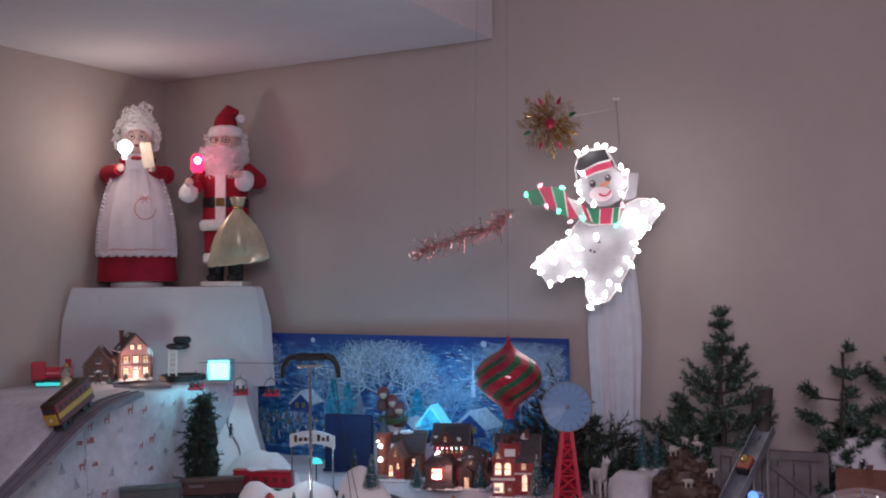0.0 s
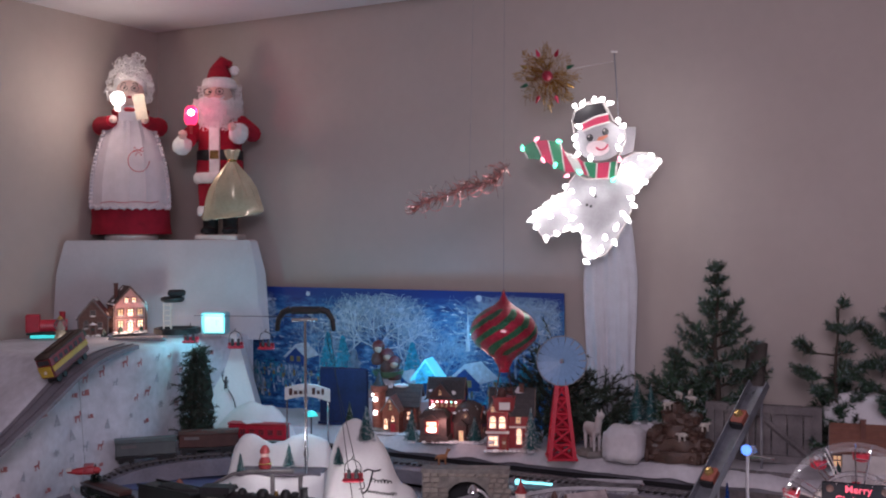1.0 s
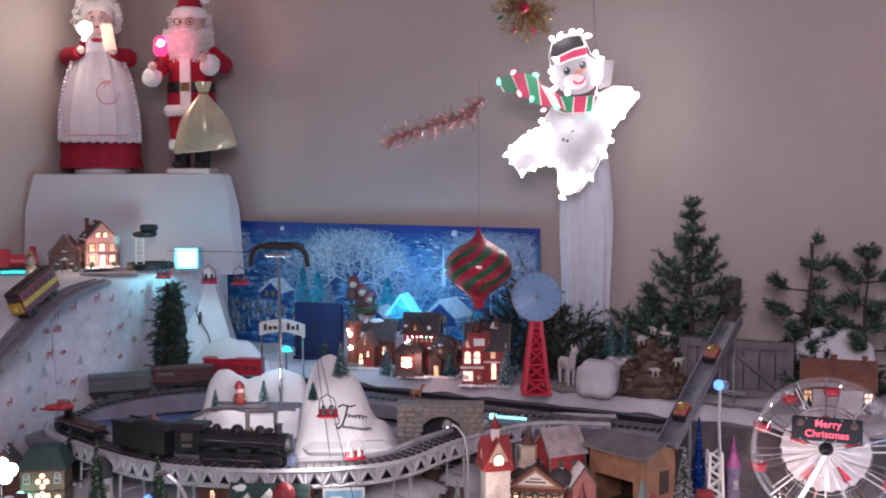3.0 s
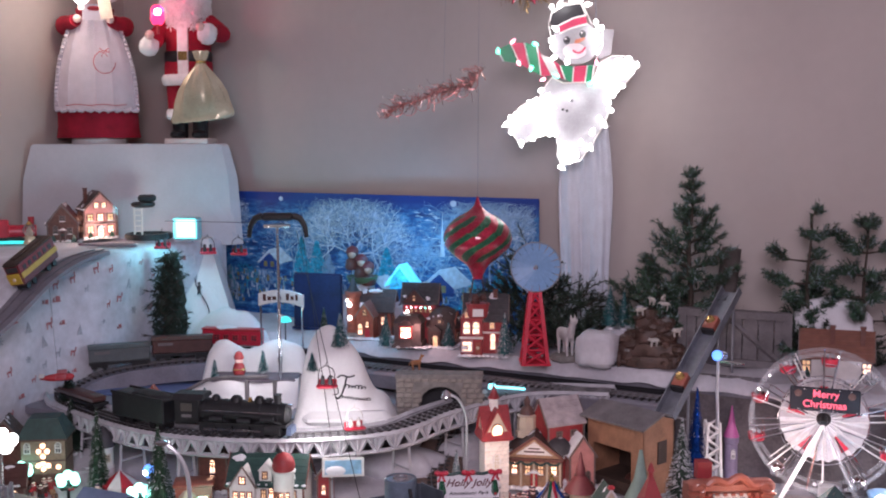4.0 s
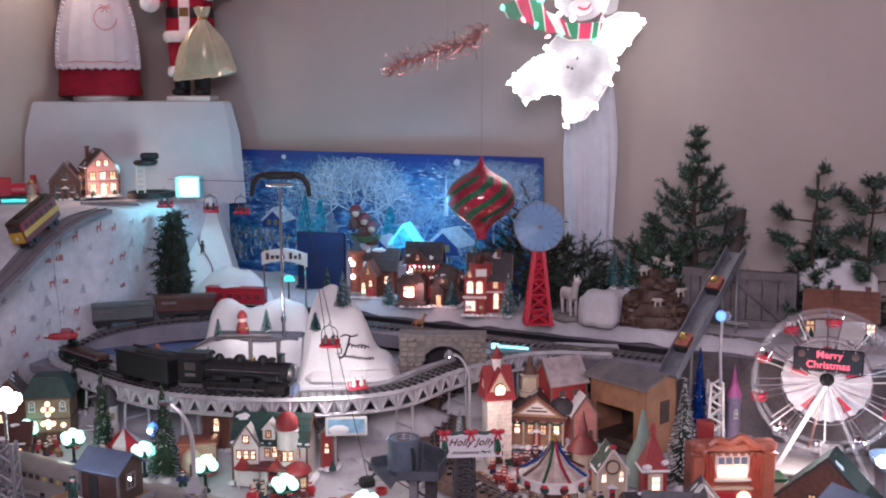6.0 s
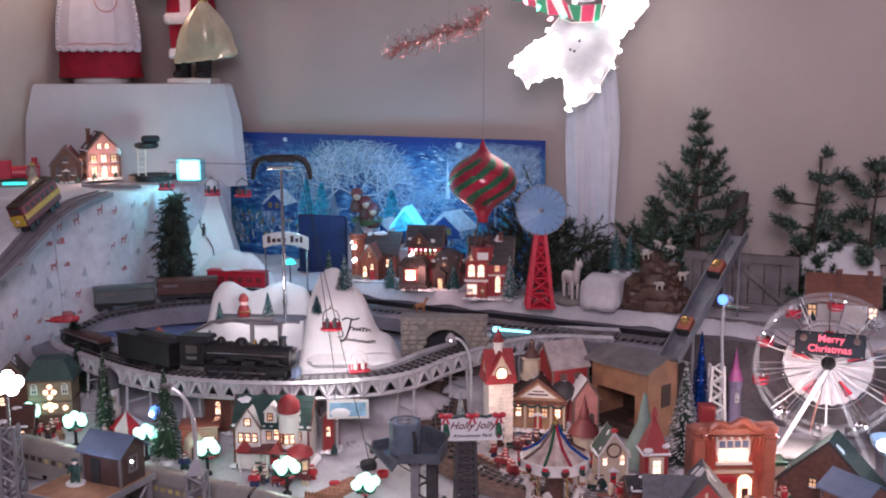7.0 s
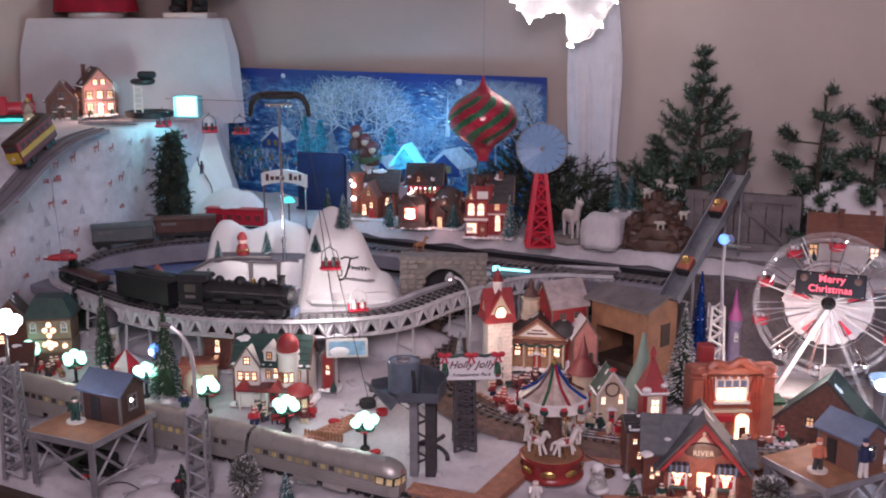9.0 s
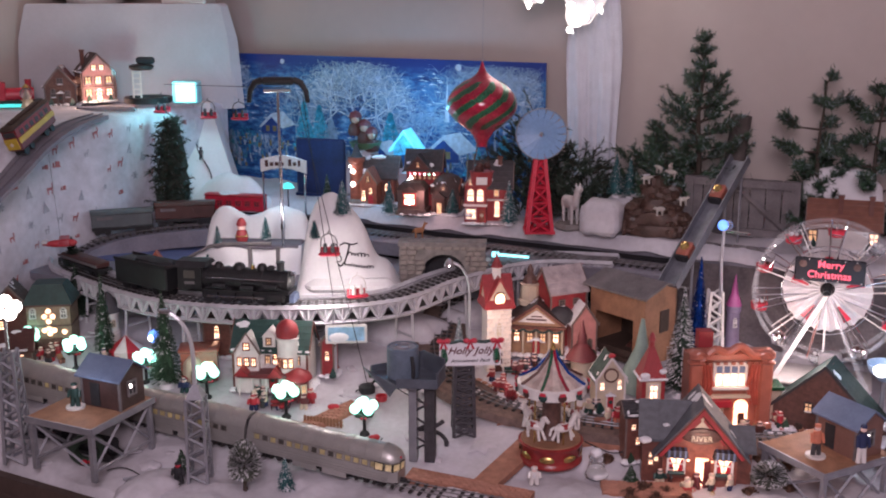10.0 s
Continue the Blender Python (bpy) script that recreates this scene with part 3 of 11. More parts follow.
e[1].position, e[1].color = 0.70, (0.42, 0.60, 0.78, 1)
k = e.new(0.47)
k.color = (0.016, 0.085, 0.28, 1)
k = e.new(0.55)
k.color = (0.05, 0.21, 0.46, 1)
k = e.new(0.61)
k.color = (0.13, 0.33, 0.60, 1)
n.links.new(vo.outputs["Fac"], rp.inputs[0])
sky = n.nodes.new("ShaderNodeMapRange")
sky.inputs[1].default_value, sky.inputs[2].default_value = 0.375, 0.418
n.links.new(sep.outputs[2], sky.inputs[0])
mx = n.nodes.new("ShaderNodeMix")
mx.data_type = "RGBA"
mx.inputs[7].default_value = (0.010, 0.035, 0.22, 1)
n.links.new(sky.outputs[0], mx.inputs[0])
n.links.new(rp.outputs[0], mx.inputs[6])
n.links.new(mx.outputs[2], bs.inputs["Base Color"])
bs.inputs["Roughness"].default_value = 0.45
BW, BH = 1.19, 0.44
PALE = mat("print_pale", (0.54, 0.66, 0.78), 0.45, var=0.3, scale=60, bump=0)
PALED = mat("print_grey_blue", (0.30, 0.44, 0.62), 0.45, var=0.3, scale=60, bump=0)
PBLUE = mat("print_deep_blue", (0.015, 0.06, 0.26), 0.45, var=0.3, scale=40, bump=0)
PYEL = mat("print_yellow", (0.26, 0.22, 0.10), 0.45, var=0.4, scale=60, bump=0)
drop = thing("printed_backdrop", room(-2.349, 2.889, 1.068), ROOM, "blue printed winter night scene backdrop against the wall", "backdrop")
part("sheet", B().box((BW / 2, 0.003, BH / 2), (BW, 0.004, BH)), PRINT, drop, smooth=0)


def flat_tree(b, x, z, size, seed, spread=1.0, levels=6):
    rnd = random.Random(seed)

    def grow(x, z, a, l, w, lev):
        x1, z1 = x + l * math.sin(a), z + l * math.cos(a)
        nx, nz = math.cos(a) * w, -math.sin(a) * w
        if not (0.004 < x1 < BW - 0.004 and 0.004 < z1 < BH - 0.012):
            return
        y = -0.0004 - 0.0001 * lev
        b.take([(x - nx, y, z - nz), (x + nx, y, z + nz), (x1 + nx * 0.6, y, z1 + nz * 0.6), (x1 - nx * 0.6, y, z1 - nz * 0.6)], [(0, 1, 2, 3)])
        if lev:
            for d in (-0.50, -0.16, 0.2, 0.52) if lev > 3 else (-0.4, 0.1, 0.45):
                grow(x1, z1, a + d * spread * rnd.uniform(0.6, 1.4), l * rnd.uniform(0.62, 1.0), w * 0.68, lev - 1)
    grow(x, z, 0, size, size * 0.062, levels - 1)


LOWTREES = [(0.02 + 0.083 * k, 0.03 + 0.035 * (k * 5 % 3), 0.020 + 0.006 * (k % 3), 70 + k, 1.7, (0, 1, 2)[k % 3], 5) for k in range(14)]
PDARK = mat("print_dark_branch", (0.02, 0.05, 0.13), 0.45, var=0.4, scale=60, bump=0)
for x, z, s, seed, spread, m, lev in ((0.53, 0.17, 0.060, 41, 2.1, PDARK, 6), (0.54, 0.15, 0.076, 3, 1.9, PALED, 7), (0.535, 0.16, 0.080, 19, 2.1, PALE, 6), (0.44, 0.22, 0.048, 51, 1.8, PALE, 5), (0.66, 0.22, 0.048, 53, 1.8, PALE, 5), (0.045, 0.27, 0.040, 5, 1.8, PALED, 6), (0.06, 0.28, 0.034, 25, 1.9, PALE, 5),
                               (1.03, 0.17, 0.068, 8, 1.9, PALED, 7), (1.10, 0.20, 0.062, 9, 1.9, PALED, 6), (1.06, 0.22, 0.055, 57, 1.9, PALED, 5), (0.30, 0.16, 0.045, 59, 1.8, PALED, 6), (0.79, 0.14, 0.040, 61, 1.8, PALED, 6), (0.98, 0.23, 0.040, 37, 1.6, PDARK, 6)):
    b = B()
    flat_tree(b, x, z, s, seed, spread, lev)
    part("printed_tree", b, m, drop, "pale snow-laden bare tree printed on the sheet", smooth=0)
PCYAN = mat("print_cyan", (0.04, 0.42, 0.85), 0.45, var=0.7, scale=70, bump=0)
PTEAL = mat("print_teal", (0.07, 0.30, 0.42), 0.45, var=0.6, scale=70, bump=0)
for x, z, s, seed, spread, k, lev in LOWTREES:
    b = B()
    flat_tree(b, x, z, s, seed, spread, lev)
    part("printed_shrub", b, (PTEAL, PCYAN, PALED)[k], drop, "small snowy shrub printed on the sheet", smooth=0)
rnd = random.Random(61)
# the firs' cyan also paints in the blue glow on the sheet
for x, z, hh, ww in ((0.335, 0.13, 0.16, 0.050), (0.395, 0.13, 0.15, 0.055), (0.44, 0.12, 0.12, 0.04), (0.665, 0.15, 0.12, 0.045), (0.03, 0.08, 0.10, 0.04), (0.97, 0.08, 0.10, 0.05), (1.06, 0.10, 0.12, 0.05)):
    b = B()
    for k in range(300):
        f = rnd.random()
        a0, l0 = rnd.uniform(-1, 1), 0.010
        px_, pz_ = x + a0 * ww * (1 - f), z + hh * f
        b.take([(px_ - l0, -0.0012, pz_ - 0.004), (px_, -0.0012, pz_ + 0.003), (px_ + l0, -0.0012, pz_ - 0.005), (px_, -0.0012, pz_ - 0.001)], [(0, 1, 2, 3)])
    part("printed_fir", b, PCYAN if hh > 0.13 or x > 0.6 else PALED, drop, "snowy fir printed on the sheet, cyan partly for the blue glow", smooth=0)
rnd = random.Random(67)
for m, n_ in ((PYEL, 120), (PALED, 130), (PTEAL, 120), (PALE, 90)):
    b = B()
    for k in range(n_):
        x, z = rnd.uniform(0.02, BW - 0.03), rnd.uniform(0.05, 0.16)
        w_, h_ = rnd.uniform(0.002, 0.006), rnd.uniform(0.006, 0.020)
        b.take([(x - w_, -0.0014, z), (x + w_, -0.0014, z), (x + w_ * 0.7, -0.0014, z + h_), (x - w_ * 0.7, -0.0014, z + h_ * 1.2)], [(0, 1, 2, 3)])
    part("printed_fence", b, m, drop, "small printed fence posts and shrubs", kind="stuff", smooth=0)
b = B()
for k in range(700):
    x, z = rnd.uniform(0.02, BW - 0.03), rnd.uniform(0.14, 0.40)
    if noise.noise((x * 9, z * 9, 4)) < 0.05 or abs(x - 0.54) < 0.2 and z > 0.2:
        continue
    l_ = rnd.uniform(0.004, 0.016)
    b.take([(x - l_, -0.0009, z), (x, -0.0009, z + 0.0024), (x + l_, -0.0009, z - 0.001), (x, -0.0009, z - 0.0015)], [(0, 1, 2, 3)])
part("printed_snow_flecks", b, PALE, drop, "pale flecks of printed snow", kind="stuff", smooth=0)
for x, z, r in ((0.252, 0.418, 0.008), (0.905, 0.418, 0.010)):
    part("printed_moon", B().cyl((x, -0.001, z), (x, 0.001, z), r, n=16), PALE, drop, smooth=0)
for x, z, wd in ((0.20, 0.175, 0.085), (0.855, 0.125, 0.105), (0.62, 0.10, 0.09)):
    h = part("printed_cottage", B().take([(x - wd / 2, -0.0016, z), (x + wd / 2, -0.0016, z), (x + wd / 2, -0.0016, z + wd * 0.35), (x, -0.0016, z + wd * 0.75), (x - wd / 2, -0.0016, z + wd * 0.35)],
                                         [(0, 1, 2, 3, 4)]), PBLUE, drop, smooth=0)
    b = B()
    for s in (-1, 1):
        b.take([(x, -0.002, z + wd * 0.80), (x + s * wd * 0.62, -0.002, z + wd * 0.26), (x + s * wd * 0.52, -0.002, z + wd * 0.22), (x, -0.002, z + wd * 0.66)], [(0, 1, 2, 3)])
    b.take([(x, -0.0022, z + wd * 0.80), (x + wd * 0.62, -0.0022, z + wd * 0.26), (x + wd * 1.15, -0.0022, z + wd * 0.42), (x + wd * 0.55, -0.0022, z + wd * 0.92)], [(0, 1, 2, 3)])
    part("printed_roof", b, PALE, h, smooth=0)
    b = B()
    for s in (-0.28, 0.05):
        b.take([(x + s * wd, -0.002, z + wd * 0.1), (x + (s + 0.18) * wd, -0.002, z + wd * 0.1), (x + (s + 0.18) * wd, -0.002, z + wd * 0.32), (x + s * wd, -0.002, z + wd * 0.32)], [(0, 1, 2, 3)])
    part("printed_window", b, PYEL, h, smooth=0)
part("printed_steeple", B().take([(0.858, -0.002, 0.25), (0.876, -0.002, 0.25), (0.872, -0.002, 0.30), (0.868, -0.002, 0.395), (0.863, -0.002, 0.30)], [(0, 1, 2, 3, 4)]), PALE, drop, smooth=0)

# ---- white gauze hanging down the wall ----
b = B()
vs, fs = [], []
for j in range(25):
    z = 1.10 + 0.62 * j / 24
    wd = 0.070 + 0.006 * math.sin(z * 9) - 0.012 * max(0, (z - 1.55) / 0.17)
    for i in range(33):
        t = i / 32
        vs.append((0.437 + (t - 0.5) * 2 * wd, 3.04 - 0.5 * (t - 0.5) * 0.12 + 0.022 * noise.noise((t * 4.5, z * 1.2, 2)) + 0.007 * noise.noise((t * 17, z * 2.5, 5)) + 0.003 * math.sin(t * 40 + z * 7), z))
for j in range(24):
    fs += [(j * 33 + i, j * 33 + i + 1, j * 33 + i + 34, j * 33 + i + 33) for i in range(32)]
b.take(vs, fs)
gz = thing("gauze_drape", (0, 0, 0), 0, "gathered white gauze hanging against the wall from a thin rod", "drape")
part("cloth", b, GAUZE, gz, smooth=180)
part("rod", B().cyl((0.375, 3.045, 1.722), (0.50, 3.005, 1.722), 0.003, n=8), WHITEG, gz, "thin white rod")
part("clip", B().box((0.497, 3.0, 1.185), (0.026, 0.008, 0.006)), WHITEG, gz)

# ---- the two dolls on the corner platform ----


def curl(b, c, rnd, r):
    """One springy lock of doll hair."""
    q = Vector((rnd.gauss(0, 1), rnd.gauss(0, 1), rnd.gauss(0, 1))).normalized().to_track_quat("Z", "Y")
    a0, n = rnd.uniform(0, 6), rnd.randint(7, 11)
    b.tube([Vector(c) + q @ Vector((r * math.cos(a0 + 0.9 * i), r * math.sin(a0 + 0.9 * i), 0.0016 * (i - n / 2))) for i in range(n)], 0.0021, 4, 0.0012)


def granny_doll():
    b = B()
    b.k = 5
    b.lathe([(0.085, 0), (0.088, 0.004), (0.088, 0.016), (0.084, 0.020)], 24)                      # base
    b.k = 0
    b.lathe([(0.132, 0.020), (0.130, 0.06), (0.128, 0.14), (0.120, 0.24), (0.100, 0.32), (0.062, 0.37), (0.058, 0.40), (0.062, 0.44), (0.038, 0.455)], 28, sy=0.75, wob=0.05)
    for s in (-1, 1):
        b.ball((s * 0.090, -0.005, 0.385), 0.034, 12, wob=0.1)
        b.cyl((s * 0.095, -0.02, 0.385), (s * 0.055, -0.085, 0.395), 0.026, 0.020)
    b.k = 1                                                                                         # apron
    rows = []
    for j in range(13):
        t = j / 12
        z, hw = 0.112 + 0.285 * t, 0.124 - 0.060 * t ** 2.2
        for i in range(15):
            a = (i / 14 - 0.5) * 2
            rows.append((hw * a, -(0.106 - 0.040 * t) * math.sqrt(max(0.05, 1 - 0.72 * a * a)) - 0.010 + 0.004 * math.sin(i * 2.4), z))
    b.take(rows, [(j * 15 + i, j * 15 + i + 1, j * 15 + i + 16, j * 15 + i + 15) for j in range(12) for i in range(14)])
    for i in range(29):                                                                             # frill
        a = (i / 28 - 0.5) * 2
        b.ball((0.124 * a, -0.107 * math.sqrt(max(0.05, 1 - 0.72 * a * a)) - 0.010, 0.110 + 0.003 * math.sin(i * 2)), 0.0075, 6, wob=0.4)
    for s in (-1, 1):
        for j in range(22):
            b.ball((s * (0.126 - 0.060 * (j / 22) ** 2.2), -0.066 + 0.016 * j / 22, 0.115 + 0.013 * j), 0.0075, 6, wob=0.5)
    b.box((0, -0.060, 0.415), (0.07, 0.02, 0.07))
    b.k = 2
    b.ball((0, -0.010, 0.50), 0.047, 16, 1.1)
    for s in (-1, 1):
        b.ball((s * 0.050, -0.094, 0.40), 0.014, 8)
    for s in (-1, 1):
        b.k = 6
        b.ball((s * 0.016, -0.053, 0.510), 0.0042, 8)
        b.k = 2
        b.ball((s * 0.022, -0.050, 0.492), 0.010, 8, 0.8)
    b.ball((0, -0.058, 0.498), 0.007, 8)
    b.k = 4
    b.ball((0, -0.053, 0.480), 0.008, 8, 0.6)
    b.ball((0.0, -0.062, 0.436), 0.016, 8, 0.6, sx=1.6)
    b.k = 3                                                                                         # white curls
    rnd = random.Random(4)
    b.ball((0, 0.012, 0.525), 0.056, 14, 1.1).ball((0, 0, 0.588), 0.034, 12)
    for i in range(330):
        a, z = rnd.uniform(0, math.tau), rnd.uniform(-0.045, 0.078)
        r = 0.062 * math.sqrt(max(0.1, 1 - (z / 0.09) ** 2)) * rnd.uniform(0.9, 1.12)
        y = math.sin(a) * r
        if y < -0.02 and z < 0.030:
            continue
        curl(b, (math.cos(a) * r * 1.08, y, 0.515 + z), rnd, 0.0075)
    for i in range(130):
        curl(b, (rnd.gauss(0, 0.022), rnd.gauss(0, 0.020), 0.592 + rnd.gauss(0, 0.016)), rnd, 0.0075)
    b.k = 4
    b.tube([Vector((0.030 + 0.034 * math.cos(i * math.pi / 10), -0.116, 0.262 + 0.036 * math.sin(i * math.pi / 10))) for i in range(4, 21)], 0.0014, 5)
    for s in (-1, 1):
        b.tube([(0.030, -0.118, 0.296), (0.030 + s * 0.014, -0.118, 0.306), (0.030 + s * 0.016, -0.118, 0.294), (0.030, -0.118, 0.292), (0.030 + s * 0.010, -0.118, 0.280)], 0.0016, 5)
    b.tube([Vector((0.118 * math.sin(i), -0.118 + 0.020 * i * i, 0.126 + 0.002 * math.sin(i * 9))) for i in np.arange(-0.9, 0.91, 0.15)], 0.0012, 5)
    b.k = 6                                                                                         # spectacles and brows
    for s in (-1, 1):
        b.tube([Vector((s * 0.018 + 0.012 * math.cos(i * math.pi / 6), -0.060, 0.508 + 0.010 * math.sin(i * math.pi / 6))) for i in range(13)], 0.0008, 4)
        b.tube([(s * 0.010, -0.056, 0.524), (s * 0.018, -0.056, 0.527), (s * 0.027, -0.052, 0.522)], 0.0016, 5)
    return b


solid("granny_doll", granny_doll(), [VELVET, LACE, SKIN, FUR, RED, WHITEG, BLACK], pose(-1.160, 3.62, 1.672, 0, 0, 15) @ Matrix.Scale(1.034, 4), 0, "tall red-dressed granny doll with white curls and lace apron", "doll")
b = B()
b.box((0, 0, 0), (0.040, 0.004, 0.085))
solid("paper_card", b, mat("cream_card", (0.62, 0.52, 0.42), 0.7), pose(-1.085, 3.49, 2.125, 8, -8, 4), 0, "small cream card held by the granny doll", "card")
hb = thing("hand_bulb", (-1.150, 3.455, 2.106), 0, "lit round white bulb in the granny doll's hand", "lamp")
part("bulb", B().ball((0, 0, 0.042), 0.024, 16), BULBW, hb)
part("socket", B().cyl((0, 0, 0), (0, 0, 0.02), 0.011), WHITEG, hb)


def bearded_doll():
    b = B()
    b.k = 5
    b.rbox((0, 0, 0.010), (0.145, 0.12, 0.02), 0.004)
    b.k = 4
    for s in (-1, 1):
        b.cyl((s * 0.034, 0, 0.02), (s * 0.034, 0, 0.085), 0.025, 0.028)
        b.ball((s * 0.036, -0.022, 0.032), 0.026, 10, 0.6, sy=1.4)
    b.k = 0
    for s in (-1, 1):
        b.cyl((s * 0.034, 0, 0.08), (s * 0.030, 0, 0.20), 0.036, 0.046)
    b.lathe([(0.082, 0.20), (0.080, 0.25), (0.074, 0.31), (0.074, 0.37), (0.060, 0.41), (0.036, 0.425)], 24, sy=0.75, wob=0.04)
    for s in (-1, 1):
        b.tube([(s * 0.065, 0, 0.395), (s * 0.105, -0.015, 0.345), (s * 0.085, -0.07, 0.335)] if s < 0 else [(0.065, 0, 0.395), (0.115, -0.01, 0.36), (0.075, -0.075, 0.37)], 0.034, 10, 0.026)
    b.k = 1
    for s in (-1, 1):
        b.lathe([(0.040, 0.082), (0.046, 0.09), (0.046, 0.108), (0.040, 0.116)], 14, (s * 0.034, 0, 0), wob=0.15)
    b.lathe([(0.084, 0.192), (0.092, 0.20), (0.092, 0.218), (0.084, 0.228)], 24, sy=0.78, wob=0.1)
    b.box((0, -0.060, 0.31), (0.034, 0.012, 0.17))
    b.ball((-0.108, -0.066, 0.318), 0.033, 12, wob=0.2)
    b.ball((0.086, -0.072, 0.355), 0.033, 12, 1.1, wob=0.2)
    b.k = 4
    b.lathe([(0.076, 0.268), (0.079, 0.272), (0.079, 0.300), (0.076, 0.304)], 24, sy=0.77)
    b.k = 6
    b.box((0, -0.064, 0.286), (0.030, 0.006, 0.028))
    b.k = 2
    b.ball((0, -0.012, 0.482), 0.048, 16, 1.05)
    b.ball((-0.098, -0.092, 0.352), 0.016, 8)
    b.ball((0, -0.064, 0.486), 0.010, 8)
    b.k = 4
    for s in (-1, 1):
        b.ball((s * 0.017, -0.056, 0.497), 0.0042, 8)
    b.k = 7
    for s in (-1, 1):
        b.tube([Vector((s * 0.020 + 0.013 * math.cos(i * math.pi / 6), -0.066, 0.496 + 0.010 * math.sin(i * math.pi / 6))) for i in range(13)], 0.0012, 4)
    b.k = 2
    b.ball((0.070, -0.095, 0.375), 0.016, 8)
    b.k = 3
    rnd = random.Random(7)
    b.lathe([(0.020, 0.372), (0.046, 0.392), (0.062, 0.430), (0.058, 0.462), (0.044, 0.474)], 18, (0, -0.012, 0), sy=0.9, wob=0.1)
    for i in range(380):
        a, t = rnd.uniform(-2.0, 2.0), rnd.random()
        r = (0.066 - 0.024 * t * t) * rnd.uniform(0.92, 1.08)
        curl(b, (math.sin(a) * r * 1.12, -math.cos(a) * r - 0.012, 0.470 - 0.100 * t), rnd, 0.0085)
    for i in range(130):
        a = rnd.uniform(1.3, 5.0)
        curl(b, (math.sin(a) * 0.066, -math.cos(a) * 0.055, rnd.uniform(0.41, 0.525)), rnd, 0.0085)
    for s in (-1, 1):
        b.tube([(0, -0.068, 0.474), (s * 0.016, -0.070, 0.470), (s * 0.030, -0.062, 0.474), (s * 0.034, -0.058, 0.480)], 0.005, 6, 0.002)
        b.tube([(s * 0.008, -0.058, 0.512), (s * 0.018, -0.060, 0.516), (s * 0.029, -0.054, 0.511)], 0.0028, 5)
    b.k = 1
    b.lathe([(0.050, 0.512), (0.058, 0.520), (0.056, 0.540), (0.046, 0.548)], 20, sy=0.95, wob=0.12)
    b.k = 0
    b.tube([(0, 0, 0.535), (0.002, 0.002, 0.575), (0.016, 0.004, 0.605), (0.040, 0.004, 0.595)], 0.047, 14, 0.012)
    b.k = 1
    b.ball((0.052, 0, 0.575), 0.017, 9, wob=0.2)
    return b


solid("bearded_doll", bearded_doll(), [VELVET, FUR, SKIN, FUR, BLACK, WHITEG, GOLD, BROWNC], pose(-0.845, 3.62, 1.670, 0, 0, -4) @ Matrix.Scale(1.034, 4), 0, "tall red velvet gift-bringer doll with white beard", "doll")
bag = thing("gift_sack", (-0.772, 3.475, 1.748), -6, "shiny gold satin sack hanging from the doll's hand", "sack")
pouch = B()
PN = 56
prof = [(0.055, 0.006, 0.45), (0.086, 0.000, 0.36), (0.104, 0.006, 0.26), (0.106, 0.016, 0.24), (0.098, 0.034, 0.34), (0.090, 0.060, 0.45), (0.076, 0.098, 0.52), (0.056, 0.134, 0.56), (0.032, 0.164, 0.65), (0.016, 0.184, 0.8), (0.012, 0.192, 0.9), (0.020, 0.206, 0.8), (0.026, 0.226, 0.6), (0.018, 0.228, 0.6)]
vs = []
for r, z, sy in prof:
    for i in range(PN):
        q = math.tau * i / PN
        k = 1 + (0.06 * math.sin(11 * q) + 0.05 * math.sin(6 * q + 1) + 0.03 * math.sin(17 * q)) * min(1.0, 0.15 + z / 0.12)
        vs.append((r * k * math.cos(q), r * k * sy * math.sin(q), z + 0.012 * (r / 0.1) ** 2 * math.cos(q) * (z < 0.05) + 0.004 * noise.noise((q * 2, z * 30, 1))))
pouch.take(vs, [(j * PN + i, j * PN + (i + 1) % PN, (j + 1) * PN + (i + 1) % PN, (j + 1) * PN + i) for j in range(len(prof) - 1) for i in range(PN)] + [tuple(range(PN - 1, -1, -1)), tuple(range((len(prof) - 1) * PN, len(prof) * PN))])
part("pouch", pouch, GOLDC, bag)
part("tie", B().lathe([(0.014, 0.186), (0.018, 0.191), (0.014, 0.196)], 12, sy=0.9), GOLD, bag)
la = thing("red_lantern", (-0.905, 3.46, 2.06), 0, "small red lantern lamp held by the bearded doll", "lamp")
part("glass", B().lathe([(0.016, 0), (0.024, 0.015), (0.022, 0.050), (0.012, 0.062)], 10), mat("red_lit_glass", (0.9, 0.03, 0.10), 0.3, emit=2.2, ecol=(1.0, 0.03, 0.13), bump=0), la)
part("flame", B().ball((0.006, -0.022, 0.038), 0.012, 8), BULBW, la)
part("handle", B().cyl((0, 0, -0.03), (0, 0, 0.0), 0.005), RED, la)

# ---- light-up snowman plaque ----
sm = thing("snowman_light_plaque", (0.366, 2.95, 1.838), 0, "lit plastic snowman window plaque outlined with small bulbs", "light decoration")
U = 0.00160


def shape(pts, y0=-0.002, y1=0.002):
    return B().prism([(x * U, z * U) for x, z in pts], y0, y1)


def oval(cx, cz, rx, rz, n=20):
    return [(cx + rx * math.cos(math.tau * i / n), cz + rz * math.sin(math.tau * i / n)) for i in range(n)]


PBLK = mat("black_film", (0.02, 0.02, 0.022), 0.35)
PRED = mat("red_film", (0.58, 0.04, 0.11), 0.35)
PGRN = mat("green_film", (0.02, 0.24, 0.11), 0.35)
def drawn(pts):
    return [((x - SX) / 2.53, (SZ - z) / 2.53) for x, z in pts]


